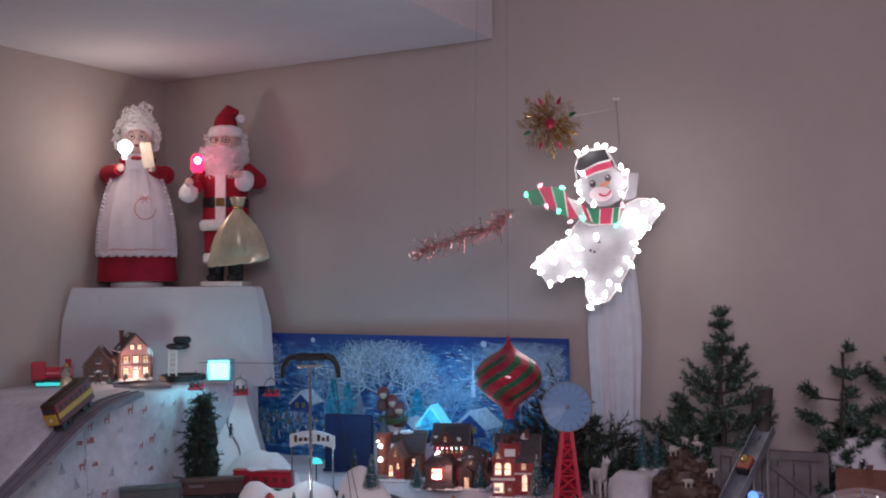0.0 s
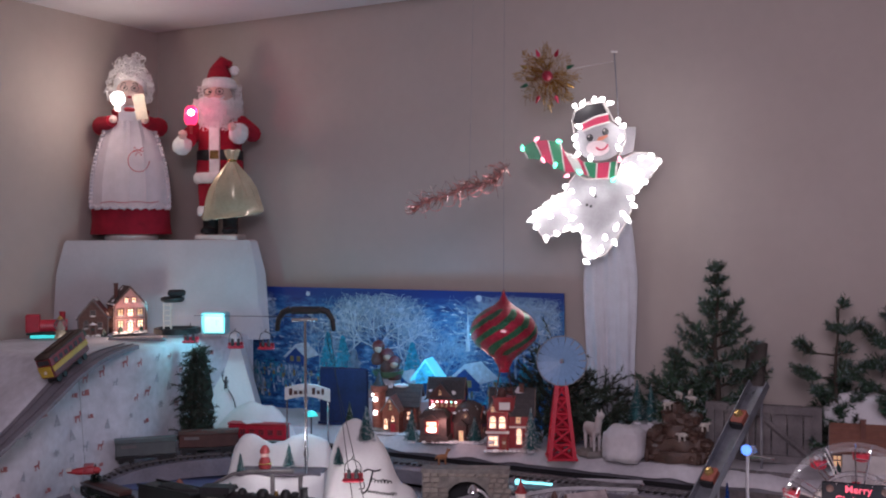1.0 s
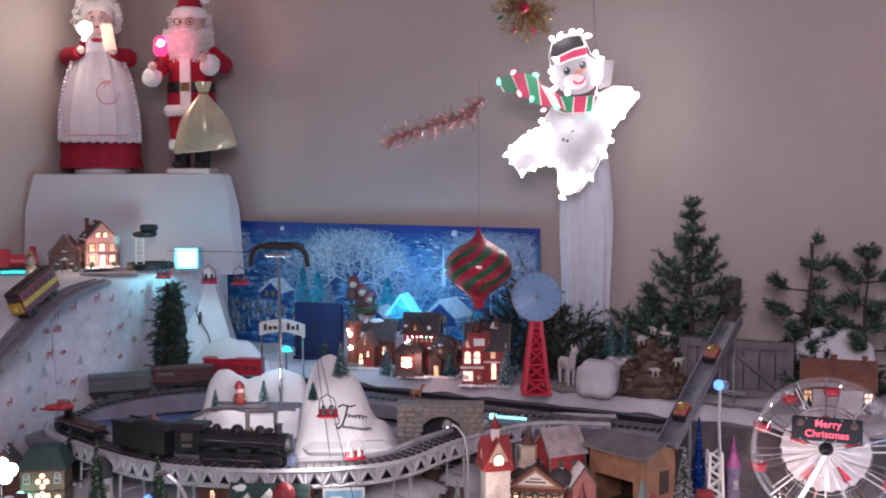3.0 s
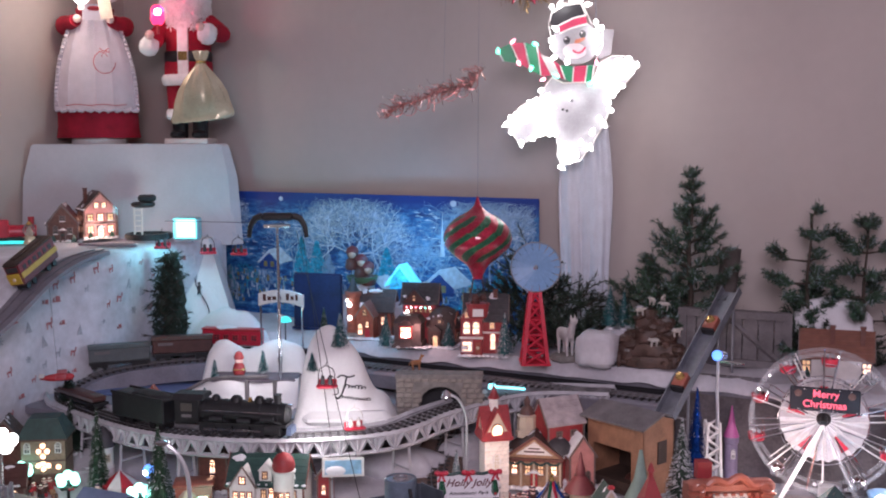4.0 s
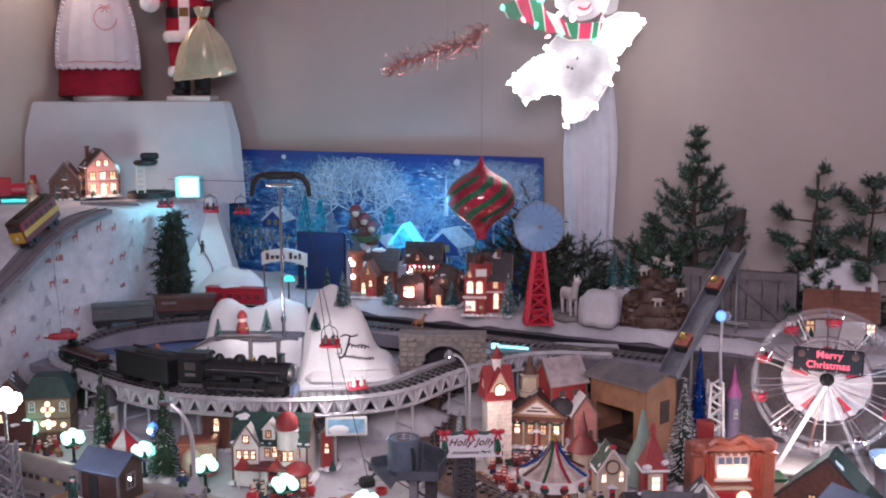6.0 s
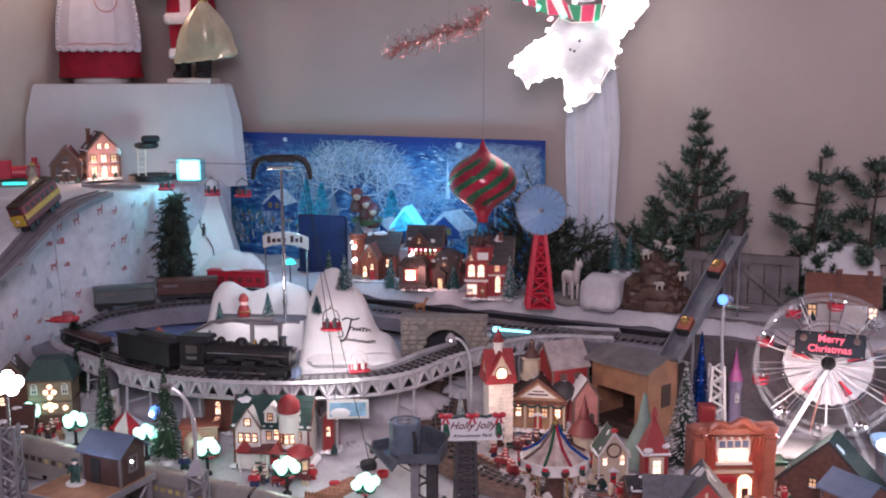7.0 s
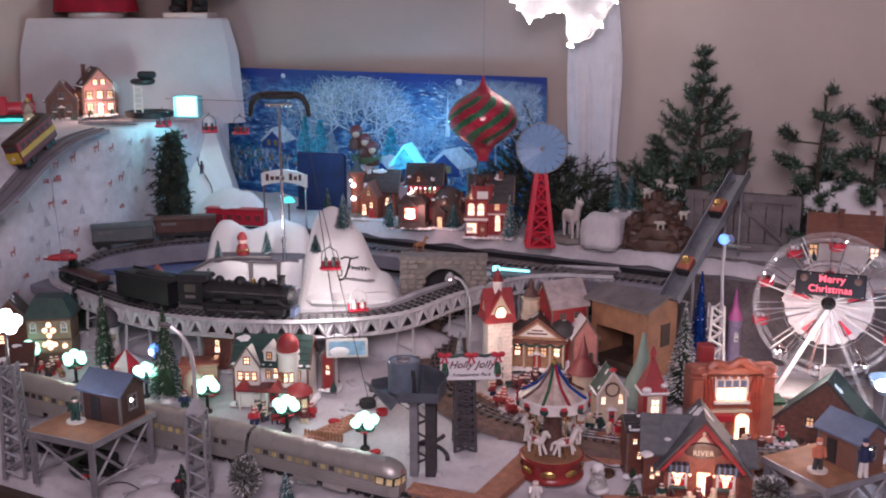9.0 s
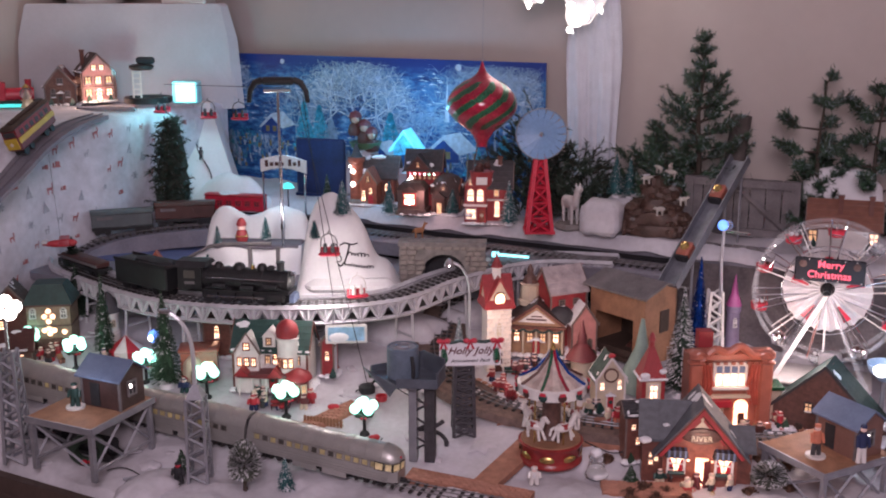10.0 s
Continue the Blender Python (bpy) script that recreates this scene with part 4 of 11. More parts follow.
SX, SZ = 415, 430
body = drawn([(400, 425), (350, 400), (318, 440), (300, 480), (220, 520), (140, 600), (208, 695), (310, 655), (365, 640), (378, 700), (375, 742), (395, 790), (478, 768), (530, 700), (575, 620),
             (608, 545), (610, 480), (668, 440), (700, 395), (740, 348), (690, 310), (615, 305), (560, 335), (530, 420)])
part("body", shape(body), FILM, sm, "frosted white film body")
part("belly", shape(drawn(oval(458, 545, 118, 122)), -0.005, -0.003), FILM, sm)
part("head", shape(drawn(oval(455, 248, 108, 94)), -0.004, 0.0), FILM, sm)
part("cheek", shape(drawn(oval(450, 285, 52, 34)), -0.006, -0.0045), mat("pink_film", (0.76, 0.64, 0.66), 0.4), sm, "pale pink face")
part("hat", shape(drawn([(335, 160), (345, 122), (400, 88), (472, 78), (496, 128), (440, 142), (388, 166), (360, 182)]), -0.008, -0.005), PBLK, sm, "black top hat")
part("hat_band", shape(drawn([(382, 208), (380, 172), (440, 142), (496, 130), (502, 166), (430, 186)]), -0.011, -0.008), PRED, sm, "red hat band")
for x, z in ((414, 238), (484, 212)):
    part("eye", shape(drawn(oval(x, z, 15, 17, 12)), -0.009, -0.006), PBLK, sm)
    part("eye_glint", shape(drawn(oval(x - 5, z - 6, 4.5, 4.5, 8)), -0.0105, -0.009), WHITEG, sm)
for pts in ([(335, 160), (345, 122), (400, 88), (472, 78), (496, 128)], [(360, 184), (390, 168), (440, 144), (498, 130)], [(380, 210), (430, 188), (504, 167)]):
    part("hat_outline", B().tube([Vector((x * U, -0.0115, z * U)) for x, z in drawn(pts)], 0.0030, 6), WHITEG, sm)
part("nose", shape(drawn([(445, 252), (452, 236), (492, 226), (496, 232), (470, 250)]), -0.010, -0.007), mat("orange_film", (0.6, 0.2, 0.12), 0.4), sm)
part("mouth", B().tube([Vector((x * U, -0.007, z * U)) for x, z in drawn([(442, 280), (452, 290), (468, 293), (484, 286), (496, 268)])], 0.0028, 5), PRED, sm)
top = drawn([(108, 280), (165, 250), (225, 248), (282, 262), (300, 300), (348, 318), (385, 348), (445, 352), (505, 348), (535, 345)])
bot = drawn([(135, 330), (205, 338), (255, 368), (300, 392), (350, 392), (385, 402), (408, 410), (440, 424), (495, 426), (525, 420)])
for i, m in enumerate((PGRN, PRED, PGRN, PRED, WHITEG, PRED, PGRN, PRED, PGRN)):
    part("scarf_stripe", shape([bot[i], bot[i + 1], top[i + 1], top[i]], -0.012, -0.008), m, sm)
for i in range(10):
    part("scarf_outline", B().tube([(bot[i][0] * U, -0.012, bot[i][1] * U), (top[i][0] * U, -0.012, top[i][1] * U)], 0.0026, 5), WHITEG, sm)
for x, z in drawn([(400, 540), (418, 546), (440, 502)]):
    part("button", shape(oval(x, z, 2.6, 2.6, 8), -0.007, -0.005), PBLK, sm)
ring = body + [body[0]]
bulb_mesh = B().lathe([(0.003, -0.007), (0.0058, -0.004), (0.0068, 0.001), (0.0058, 0.006), (0.0030, 0.011), (0.001, 0.015)], 10).done("bulb")
bulb_mesh.materials.append(BULBW)
GBULB = mat("lit_green_bulb", (0.2, 1, 0.7), 0.4, emit=4, ecol=(0.15, 1.0, 0.65), bump=0)
PBULB = mat("lit_pink_bulb", (1, 0.4, 0.5), 0.4, emit=4, ecol=(1.0, 0.30, 0.40), bump=0)
green_mesh, pink_mesh = bulb_mesh.copy(), bulb_mesh.copy()
green_mesh.materials[0], pink_mesh.materials[0] = GBULB, PBULB
rnd = random.Random(2)
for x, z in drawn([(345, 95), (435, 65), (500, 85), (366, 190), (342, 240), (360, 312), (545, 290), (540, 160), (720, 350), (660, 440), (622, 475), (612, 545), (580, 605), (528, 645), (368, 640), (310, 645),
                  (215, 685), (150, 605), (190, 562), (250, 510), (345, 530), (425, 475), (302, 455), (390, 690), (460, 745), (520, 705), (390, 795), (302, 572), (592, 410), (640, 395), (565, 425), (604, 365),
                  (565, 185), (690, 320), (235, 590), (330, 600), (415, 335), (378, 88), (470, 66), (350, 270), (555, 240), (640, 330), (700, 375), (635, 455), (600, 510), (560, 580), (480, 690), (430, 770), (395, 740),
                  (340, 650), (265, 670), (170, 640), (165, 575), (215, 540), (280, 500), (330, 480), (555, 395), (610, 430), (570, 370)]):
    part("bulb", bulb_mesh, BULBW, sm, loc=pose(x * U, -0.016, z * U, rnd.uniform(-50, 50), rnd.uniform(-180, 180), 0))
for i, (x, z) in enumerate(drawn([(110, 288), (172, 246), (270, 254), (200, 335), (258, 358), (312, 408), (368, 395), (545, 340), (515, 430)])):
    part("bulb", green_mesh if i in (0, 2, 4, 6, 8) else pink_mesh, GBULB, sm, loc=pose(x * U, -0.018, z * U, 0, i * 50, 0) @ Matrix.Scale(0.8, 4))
part("cord", B().tube([Vector((x * U, -0.011, z * U)) for x, z in ring], 0.0022, 5), WHITEG, sm)
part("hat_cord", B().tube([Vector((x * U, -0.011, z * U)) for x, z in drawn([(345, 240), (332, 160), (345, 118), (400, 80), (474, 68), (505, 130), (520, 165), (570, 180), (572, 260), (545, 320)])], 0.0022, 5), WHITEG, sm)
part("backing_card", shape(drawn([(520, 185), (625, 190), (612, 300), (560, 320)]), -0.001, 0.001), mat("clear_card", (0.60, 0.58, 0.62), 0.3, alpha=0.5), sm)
part("hanger", B().cyl((0.085, 0.01, 0.16), (0.075, 0.03, 0.37), 0.0022, n=6), GALV, sm)
part("hook", B().cyl((0.065, 0.03, 0.372), (0.085, 0.03, 0.372), 0.004, n=6), WHITEG, sm)

# ---- hanging balloon, star and garland ----
bal = thing("balloon_ornament", (0.099, 2.50, 1.447), 0, "glittery red and green striped hot air balloon ornament", "ornament")
b = B()
prof = [(0.002, 0.104), (0.005, 0.092), (0.012, 0.078), (0.026, 0.066), (0.048, 0.054), (0.068, 0.038), (0.080, 0.018), (0.083, 0.0), (0.079, -0.016), (0.066, -0.032), (0.046, -0.048), (0.028, -0.062),
        (0.018, -0.078), (0.013, -0.090), (0.014, -0.096)]
prof = [(p.x, p.z) for p in smooth_line([(r, 0, z) for r, z in prof], 5)]
n = 96
vs, fs, ks = [], [], []
for r, z in prof:
    vs += [(r * math.cos(math.tau * i / n), r * math.sin(math.tau * i / n), z) for i in range(n)]
for j in range(len(prof) - 1):
    zc = (prof[j][1] + prof[j + 1][1]) / 2
    for i in range(n):
        fs.append((j * n + i, j * n + (i + 1) % n, (j + 1) * n + (i + 1) % n, (j + 1) * n + i))
        ks.append(1 if ((i - zc * 300) % 12) < 5.2 and -0.052 < zc < 0.060 else 0)
b.take(vs, fs)
for f, kk in zip(b.bm.faces, ks):
    f.material_index = kk
part("envelope", b, [REDF, GREEN], bal)
for a in range(4):
    x, y = 0.016 * (1 if a % 2 else -1), 0.012 * (1 if a > 1 else -1)
    part("cord", B().cyl((x * 0.6, y * 0.6, -0.094), (x * 1.4, y * 1.4, -0.158), 0.0012, n=5), BROWNC, bal)
part("basket", B().lathe([(0.020, -0.192), (0.024, -0.186), (0.028, -0.160), (0.030, -0.156), (0.026, -0.156)], 14, sy=0.8), BARN, bal, "dark red basket")
part("label", B().box((0, -0.0245, -0.176), (0.026, 0.002, 0.018)), WHITEG, bal)
b = B()
b.ball((-0.006, 0, -0.145), 0.011, 10).cyl((-0.006, 0, -0.16), (-0.006, 0, -0.148), 0.012)
b.ball((0.013, 0, -0.142), 0.009, 9)
part("bear_figure", b, BROWNC, bal)
part("thread", B().cyl((0, 0, 0.10), (0.01, 0.02, 1.508), 0.0006, n=4), GALV, bal)

star = thing("tinsel_star", (0.245, 2.96, 2.135), 0, "gold tinsel star ornament with small bulbs", "ornament")
b = B()
rnd = random.Random(3)
for i in range(2200):
    a = rnd.uniform(0, math.tau)
    r = rnd.random() ** 0.7 * (0.050 + 0.016 * math.cos(8 * a))
    p = Vector((math.sin(a) * r, rnd.uniform(-0.014, 0.008), math.cos(a) * r))
    q = p + Vector((rnd.uniform(-1, 1) + math.sin(a), rnd.uniform(-0.8, 0.6), rnd.uniform(-1, 1) + math.cos(a))) * 0.009
    b.take([p, q, q + Vector((0.0014, 0.001, 0.0014))], [(0, 1, 2)])
part("tinsel", b, GOLD, star, smooth=0)
for i in range(8):
    a = math.tau * (i + 0.5) / 8
    part("star_bulb", B().lathe([(0.003, -0.004), (0.005, 0.002), (0.001, 0.014)], 7), [REDF, GREEN, GOLD, PRED][i % 4], star, loc=pose(math.sin(a) * 0.05, -0.012, math.cos(a) * 0.05, 0, math.degrees(a), 0))
part("centre_ornament", B().ball((0, -0.016, 0), 0.013, 10), REDF, star)
part("cord", B().cyl((0.05, 0.02, 0.02), (0.16, 0.10, 0.05), 0.0012, n=5), WHITEG, star)

star.scale = (1.3, 1.3, 1.3)

gar = thing("tinsel_garland", (0, 0, 0), 0, "loose strand of curled copper and pink tinsel hanging by a thread", "garland")
# loose curls round a drooping core
line = smooth_line([(0.122, 2.78, 1.868), (0.095, 2.78, 1.838), (0.055, 2.78, 1.822), (0.005, 2.78, 1.812), (-0.045, 2.77, 1.790), (-0.09, 2.76, 1.778), (-0.125, 2.75, 1.752)], 12)
b, b2 = B(), B()
for i, p in enumerate(line):
    thick = 1.0 if i < 34 else 0.6
    for k in range(9 if i < 40 else 6):
        l = rnd.uniform(0.012, 0.040)
        d = Vector((rnd.uniform(-1.6, 0.2), rnd.uniform(-0.5, 0.5), rnd.uniform(-0.75, 0.4))).normalized()
        up = Vector((rnd.uniform(-0.4, 0.4), 0, 1)) * l * rnd.uniform(-0.5, 0.5)
        e = Vector((rnd.uniform(-1, 1), rnd.uniform(-1, 1), rnd.uniform(-1, 1))) * 0.0022
        q = p + Vector((rnd.uniform(-1, 1), rnd.uniform(-1, 1), rnd.uniform(-1, 1))) * 0.005 * thick
        w1, w2 = q + d * l * 0.4 + up, q + d * l * 0.8 + up * 1.2
        (b if k % 2 else b2).take([q, q + e, w1 + e, w1, w2 + e, w2, q + d * l], [(0, 1, 2, 3), (3, 2, 4, 5), (5, 4, 6)])
COPPER = mat("copper_pink_tinsel", (0.58, 0.24, 0.22), 0.28, 0.7, var=0.3, scale=60)
part("red_tinsel", b, COPPER, gar, smooth=0)
part("gold_tinsel", b2, mat("pale_pink_tinsel", (0.62, 0.42, 0.38), 0.25, 0.7), gar, smooth=0)
for i in range(7):
    p = line[int(len(line) * (0.12 + 0.12 * i))]
    w = rnd.uniform(0.010, 0.018)
    loop = [p + Vector((w * math.sin(a * 0.9) - 0.004 * a, 0.004 * math.cos(a), -w * 0.9 + w * math.cos(a) - 0.002 * a)) for a in [k * 0.5 for k in range(11)]]
    part("curl", B().tube(loop, 0.0011, 5), COPPER, gar)
part("core", B().tube(line, 0.0016, 5), COPPER, gar)
part("thread", B().cyl((0.02, 2.78, 1.81), (0.05, 2.80, 2.945), 0.0006, n=4), GALV, gar)

# ---- buildings ----
LIT = [WARM, WARMD]
TRIM = mat("aged_trim", (0.17, 0.12, 0.105), 0.5, var=0.25, scale=60)


def window(parent, x, y, z, w, h, pane, frame_mat, arched=False, rz=0):
    """A frame with crossing bars and its pane; faces -y before it is turned by rz."""
    t = 0.14 * min(w, h) + 0.0006
    b = B()
    xs = [-w / 2 - t * 0.6, -w / 2 + t * 0.4, -t * 0.25, t * 0.25, w / 2 - t * 0.4, w / 2 + t * 0.6]
    zs = [-h / 2 - t * 0.7, -h / 2 + t * 0.3, h * 0.08 - t * 0.25, h * 0.08 + t * 0.25, h / 2 - t * 0.3, h / 2 + t * 0.6]
    vs = [(xx, y_, zz) for y_ in (-0.0042, 0.0) for zz in zs for xx in xs]
    fs = []

    def full(i, k):
        return 0 <= i < 5 and 0 <= k < 5 and (i % 2 == 0 or k % 2 == 0)
    for k in range(5):
        for i in range(5):
            if full(i, k):
                a = k * 6 + i
                fs.append((a, a + 1, a + 7, a + 6))
                for (di, dk), e in (((-1, 0), (a, a + 6)), ((1, 0), (a + 1, a + 7)), ((0, -1), (a, a + 1)), ((0, 1), (a + 6, a + 7))):
                    if not full(i + di, k + dk):
                        fs.append((e[0], e[1], e[1] + 36, e[0] + 36))
    b.take(vs, fs)
    if arched:
        b.lathe([(w * 0.62, 0), (w * 0.62, 0.003), (w * 0.45, 0.003), (w * 0.45, 0)], 12, m=pose(0, -0.001, h / 2, 90))
    m = pose(x, y, z, 0, 0, rz)
    f = part("window", b, frame_mat, parent, loc=m, smooth=0)
    p = B()
    p.box((0, -0.0006, 0), (w, 0.0012, h))
    if arched:
        p.cyl((0, -0.0012, h / 2), (0, 0, h / 2), w / 2, n=14)
    part("pane", p, pane, f, smooth=0)
    return f


def gable_roof(w, d, h, rh, ridge, over=0.006, th=0.004):
    b = B()
    if ridge == "x":
        a, l = d / 2, w / 2 + over
    else:
        a, l = w / 2, d / 2 + over
    s = rh / a
    e = a + over
    for sg in (-1, 1):
        pts = [(0, h + rh + th), (sg * e, h - over * s + th), (sg * e, h - over * s), (0, h + rh)]
        b.prism(pts, -l, l, pose(0, 0, 0, 0, 0, 90) if ridge == "x" else None)
    return b


def roof_snow(parent, w, d, h, rh, ridge, seed, amount=0.5):
    """Uneven patches of painted snow lying on the two slopes."""
    rnd = random.Random(seed)
    a, l = (d / 2, w / 2) if ridge == "x" else (w / 2, d / 2)
    m = pose(0, 0, 0, 0, 0, 90) if ridge == "x" else Matrix()
    for sg in (-1, 1):
        for i in range(2 + int(3 * amount)):
            c, r, t0 = rnd.uniform(-l * 0.9, l * 0.9), rnd.uniform(0.12, 0.30) * l, rnd.choice((0.0, 0.1, 0.75, 0.8))
            t1 = t0 + rnd.uniform(0.15, 0.3)
            vs = []
            for k in range(11):
                q = math.tau * k / 11
                tt = (t0 + t1) / 2 + (t1 - t0) / 2 * math.sin(q) * rnd.uniform(0.6, 1.15)
                tt = max(0.0, min(1.05, tt))
                vs.append((sg * a * tt, c + r * math.cos(q) * rnd.uniform(0.7, 1.15), h + rh * (1 - tt) + 0.0062))
            low = [(x, y, z - 0.003) for x, y, z in vs]
            part("roof_snow", B().take(vs + low, [tuple(range(11))] + [(k, (k + 1) % 11, 11 + (k + 1) % 11, 11 + k) for k in range(11)], m), SNOWY, parent, smooth=50)


def house(loc, rz, label, w, d, h, rh, wall, roof, ridge="x", wins=(), door=None, chim=(), swin=(), snow=0.5, seed=1, trim=TRIM, name="toy_house", doorm=None, group="lit village houses", cat="model house"):
    t = thing(name, loc, rz, label, cat, group)
    b = B()
    b.box((0, 0, h / 2), (w, d, h))
    if ridge == "x":
        b.prism([(-d / 2, h - 0.0005), (d / 2, h - 0.0005), (0, h + rh)], -w / 2, w / 2, pose(0, 0, 0, 0, 0, 90))
    else:
        b.prism([(-w / 2, h - 0.0005), (w / 2, h - 0.0005), (0, h + rh)], -d / 2, d / 2)
    b.box((0, 0, 0.003), (w + 0.006, d + 0.006, 0.006))
    part("wall", b, wall, t, smooth=0)
    part("roof", gable_roof(w, d, h, rh, ridge), roof, t, smooth=0)
    a, l = (d / 2, w / 2 + 0.0065) if ridge == "x" else (w / 2, d / 2 + 0.0065)
    m, s = (pose(0, 0, 0, 0, 0, 90) if ridge == "x" else Matrix()), rh / ((d if ridge == "x" else w) / 2)
    for sg in (-1, 1):
        for e in (-1, 1):
            part("bargeboard", B().prism([(0, h + rh + 0.0045), (sg * (a + 0.006), h - 0.006 * s + 0.0045), (sg * (a + 0.005), h - 0.006 * s - 0.002), (0, h + rh - 0.004)], e * l - 0.0012, e * l + 0.0012, m), trim, t, smooth=0)
        if snow:
            r2 = random.Random(seed * 7 + sg)
            eb = B()
            for k in range(int(2 * l / 0.008)):
                if r2.random() < 0.75:
                    eb.ball((sg * (a + 0.004), -l + 0.004 + 0.008 * k, h - 0.004 * s + 0.004), r2.uniform(0.003, 0.0055), 6, 0.6, sy=1.4)
            for v in eb.bm.verts:
                v.co = m @ v.co
            part("eave_snow", eb, SNOWY, t, kind="stuff", smooth=60)
    for sg in (-1, 1):
        part("quoin", B().box((sg * w / 2, -d / 2, h / 2), (0.004, 0.004, h)), trim, t, smooth=0)
    l2 = l - 0.0012
    for sg in (-1, 1):
        for k in range(5):
            t0 = (k + 0.05) / 5
            c0, z0 = sg * (a + 0.006) * t0, h + rh - (rh + 0.006 * s) * t0 + 0.004
            c1, z1 = sg * (a + 0.006) * (t0 + 0.19), h + rh - (rh + 0.006 * s) * (t0 + 0.19) + 0.004
            part("shingle_course", B().prism([(c0, z0), (c1, z1 + 0.0016), (c1, z1 - 0.001), (c0, z0 - 0.001)], -l2, l2, m), roof, t, smooth=0)
    if snow:
        roof_snow(t, w, d, h, rh, ridge, seed, snow)
    r3 = random.Random(seed * 13)
    for x, z, ww, hh, lit in wins:
        f = window(t, x, -d / 2, z, ww, hh, (LIT[0] if r3.random() < 0.7 else LIT[1]) if lit else SLATE, trim, hh > ww * 1.2 and r3.random() < 0.5)
        part("sill_snow", B().ball((0, -0.004, -hh / 2 + 0.0005), ww * 0.62, 8, 0.22, sy=0.35, wob=0.3), SNOWY, f)
    base = B()
    for k in range(int((w + d) / 0.016)):
        q = -w / 2 + 0.016 * k
        p = (q, -d / 2 - 0.006) if q < w / 2 else (w / 2 + 0.005, q - w / 2 - d / 2)
        base.ball((p[0], p[1], 0.002), r3.uniform(0.007, 0.012), 7, 0.55, wob=0.4)
    part("foot_snow", base, SNOWY, t, kind="stuff", smooth=60)
    for k in range(2):
        x = r3.choice((-1, 1)) * w * r3.uniform(0.30, 0.48)
        part("shrub", B().lathe([(0.007, 0), (0.009, 0.004), (0.006, 0.012), (0.003, 0.019), (0.0008, 0.025)], 9, (x, -d / 2 - 0.009, 0), wob=0.8), r3.choice((GREENR, NEEDLE)), t, smooth=30)
    if door:
        part("wreath", B().lathe([(0.0026, 0), (0.0048, 0.001), (0.0026, 0.002)], 10, m=pose(door[0], -d / 2 - 0.0045, door[2] * 0.72, 90)), GREENR, t)
        part("door_hood", B().prism([(door[0] - door[1] * 0.8, door[2] + 0.006), (door[0] + door[1] * 0.8, door[2] + 0.006), (door[0], door[2] + 0.014)], -d / 2 - 0.012, -d / 2 - 0.0005), SNOWY, t, smooth=0)
    for y, z, ww, hh, lit in swin:
        window(t, w / 2, y, z, ww, hh, LIT[0] if lit else SLATE, trim, rz=90)
    if door:
        x, dw, dh = door
        o = part("door", B().box((x, -d / 2 - 0.001, dh / 2 + 0.004), (dw, 0.003, dh)), doorm or RED, t, smooth=0)
        part("door_frame", B().box((x - dw / 2, -d / 2 - 0.002, dh / 2 + 0.004), (0.002, 0.004, dh)).box((x + dw / 2, -d / 2 - 0.002, dh / 2 + 0.004), (0.002, 0.004, dh)).box((x, -d / 2 - 0.002, dh + 0.005), (dw + 0.003, 0.005, 0.002)), trim, o, smooth=0)
        part("step", B().box((x, -d / 2 - 0.006, 0.003), (dw * 1.5, 0.012, 0.006)), STONE, t, smooth=0)
    for x, y, ch in chim:
        part("chimney", B().box((x, y, h + rh * 0.5 + ch / 2), (0.011, 0.011, ch + rh * 0.6)).box((x, y, h + rh * 0.8 + ch), (0.014, 0.014, 0.004)), BRICK, t, smooth=0)
    return t


# the village row on the shelf
SH = 1.088


def gabled(t, x, y, z, w, d, h, rh, ridge, wall, roof, seed, snow=0.5):
    """A gabled block of a larger house: wall, roof with shingle courses, eave boards and snow."""
    b = B().box((0, 0, h / 2), (w, d, h))
    if ridge == "x":
        b.prism([(-d / 2, h - 0.0005), (d / 2, h - 0.0005), (0, h + rh)], -w / 2, w / 2, pose(0, 0, 0, 0, 0, 90))
    else:
        b.prism([(-w / 2, h - 0.0005), (w / 2, h - 0.0005), (0, h + rh)], -d / 2, d / 2)
    part("wall", b, wall, t, smooth=0, loc=(x, y, z))
    r = part("roof", gable_roof(w, d, h, rh, ridge), roof, t, smooth=0, loc=(x, y, z))
    a, l = (d / 2, w / 2 + 0.0065) if ridge == "x" else (w / 2, d / 2 + 0.0065)
    m, k = (pose(0, 0, 0, 0, 0, 90) if ridge == "x" else Matrix()), rh / a
    for sg in (-1, 1):
        for e in (-1, 1):
            part("bargeboard", B().prism([(0, h + rh + 0.0045), (sg * (a + 0.006), h - 0.006 * k + 0.0045), (sg * (a + 0.005), h - 0.006 * k - 0.001), (0, h + rh - 0.002)], e * l - 0.0012, e * l + 0.0012, m), TRIM, r, smooth=0)
        for i in range(5):
            t0 = (i + 0.05) / 5
            c0, z0 = sg * (a + 0.006) * t0, h + rh - (rh + 0.006 * k) * t0 + 0.004
            c1, z1 = sg * (a + 0.006) * (t0 + 0.19), h + rh - (rh + 0.006 * k) * (t0 + 0.19) + 0.004
            part("shingle_course", B().prism([(c0, z0), (c1, z1 + 0.0016), (c1, z1 - 0.001), (c0, z0 - 0.001)], 0.0012 - l, l - 0.0012, m), roof, r, smooth=0)
    if snow:
        roof_snow(r, w, d, h, rh, ridge, seed, snow)
    return r


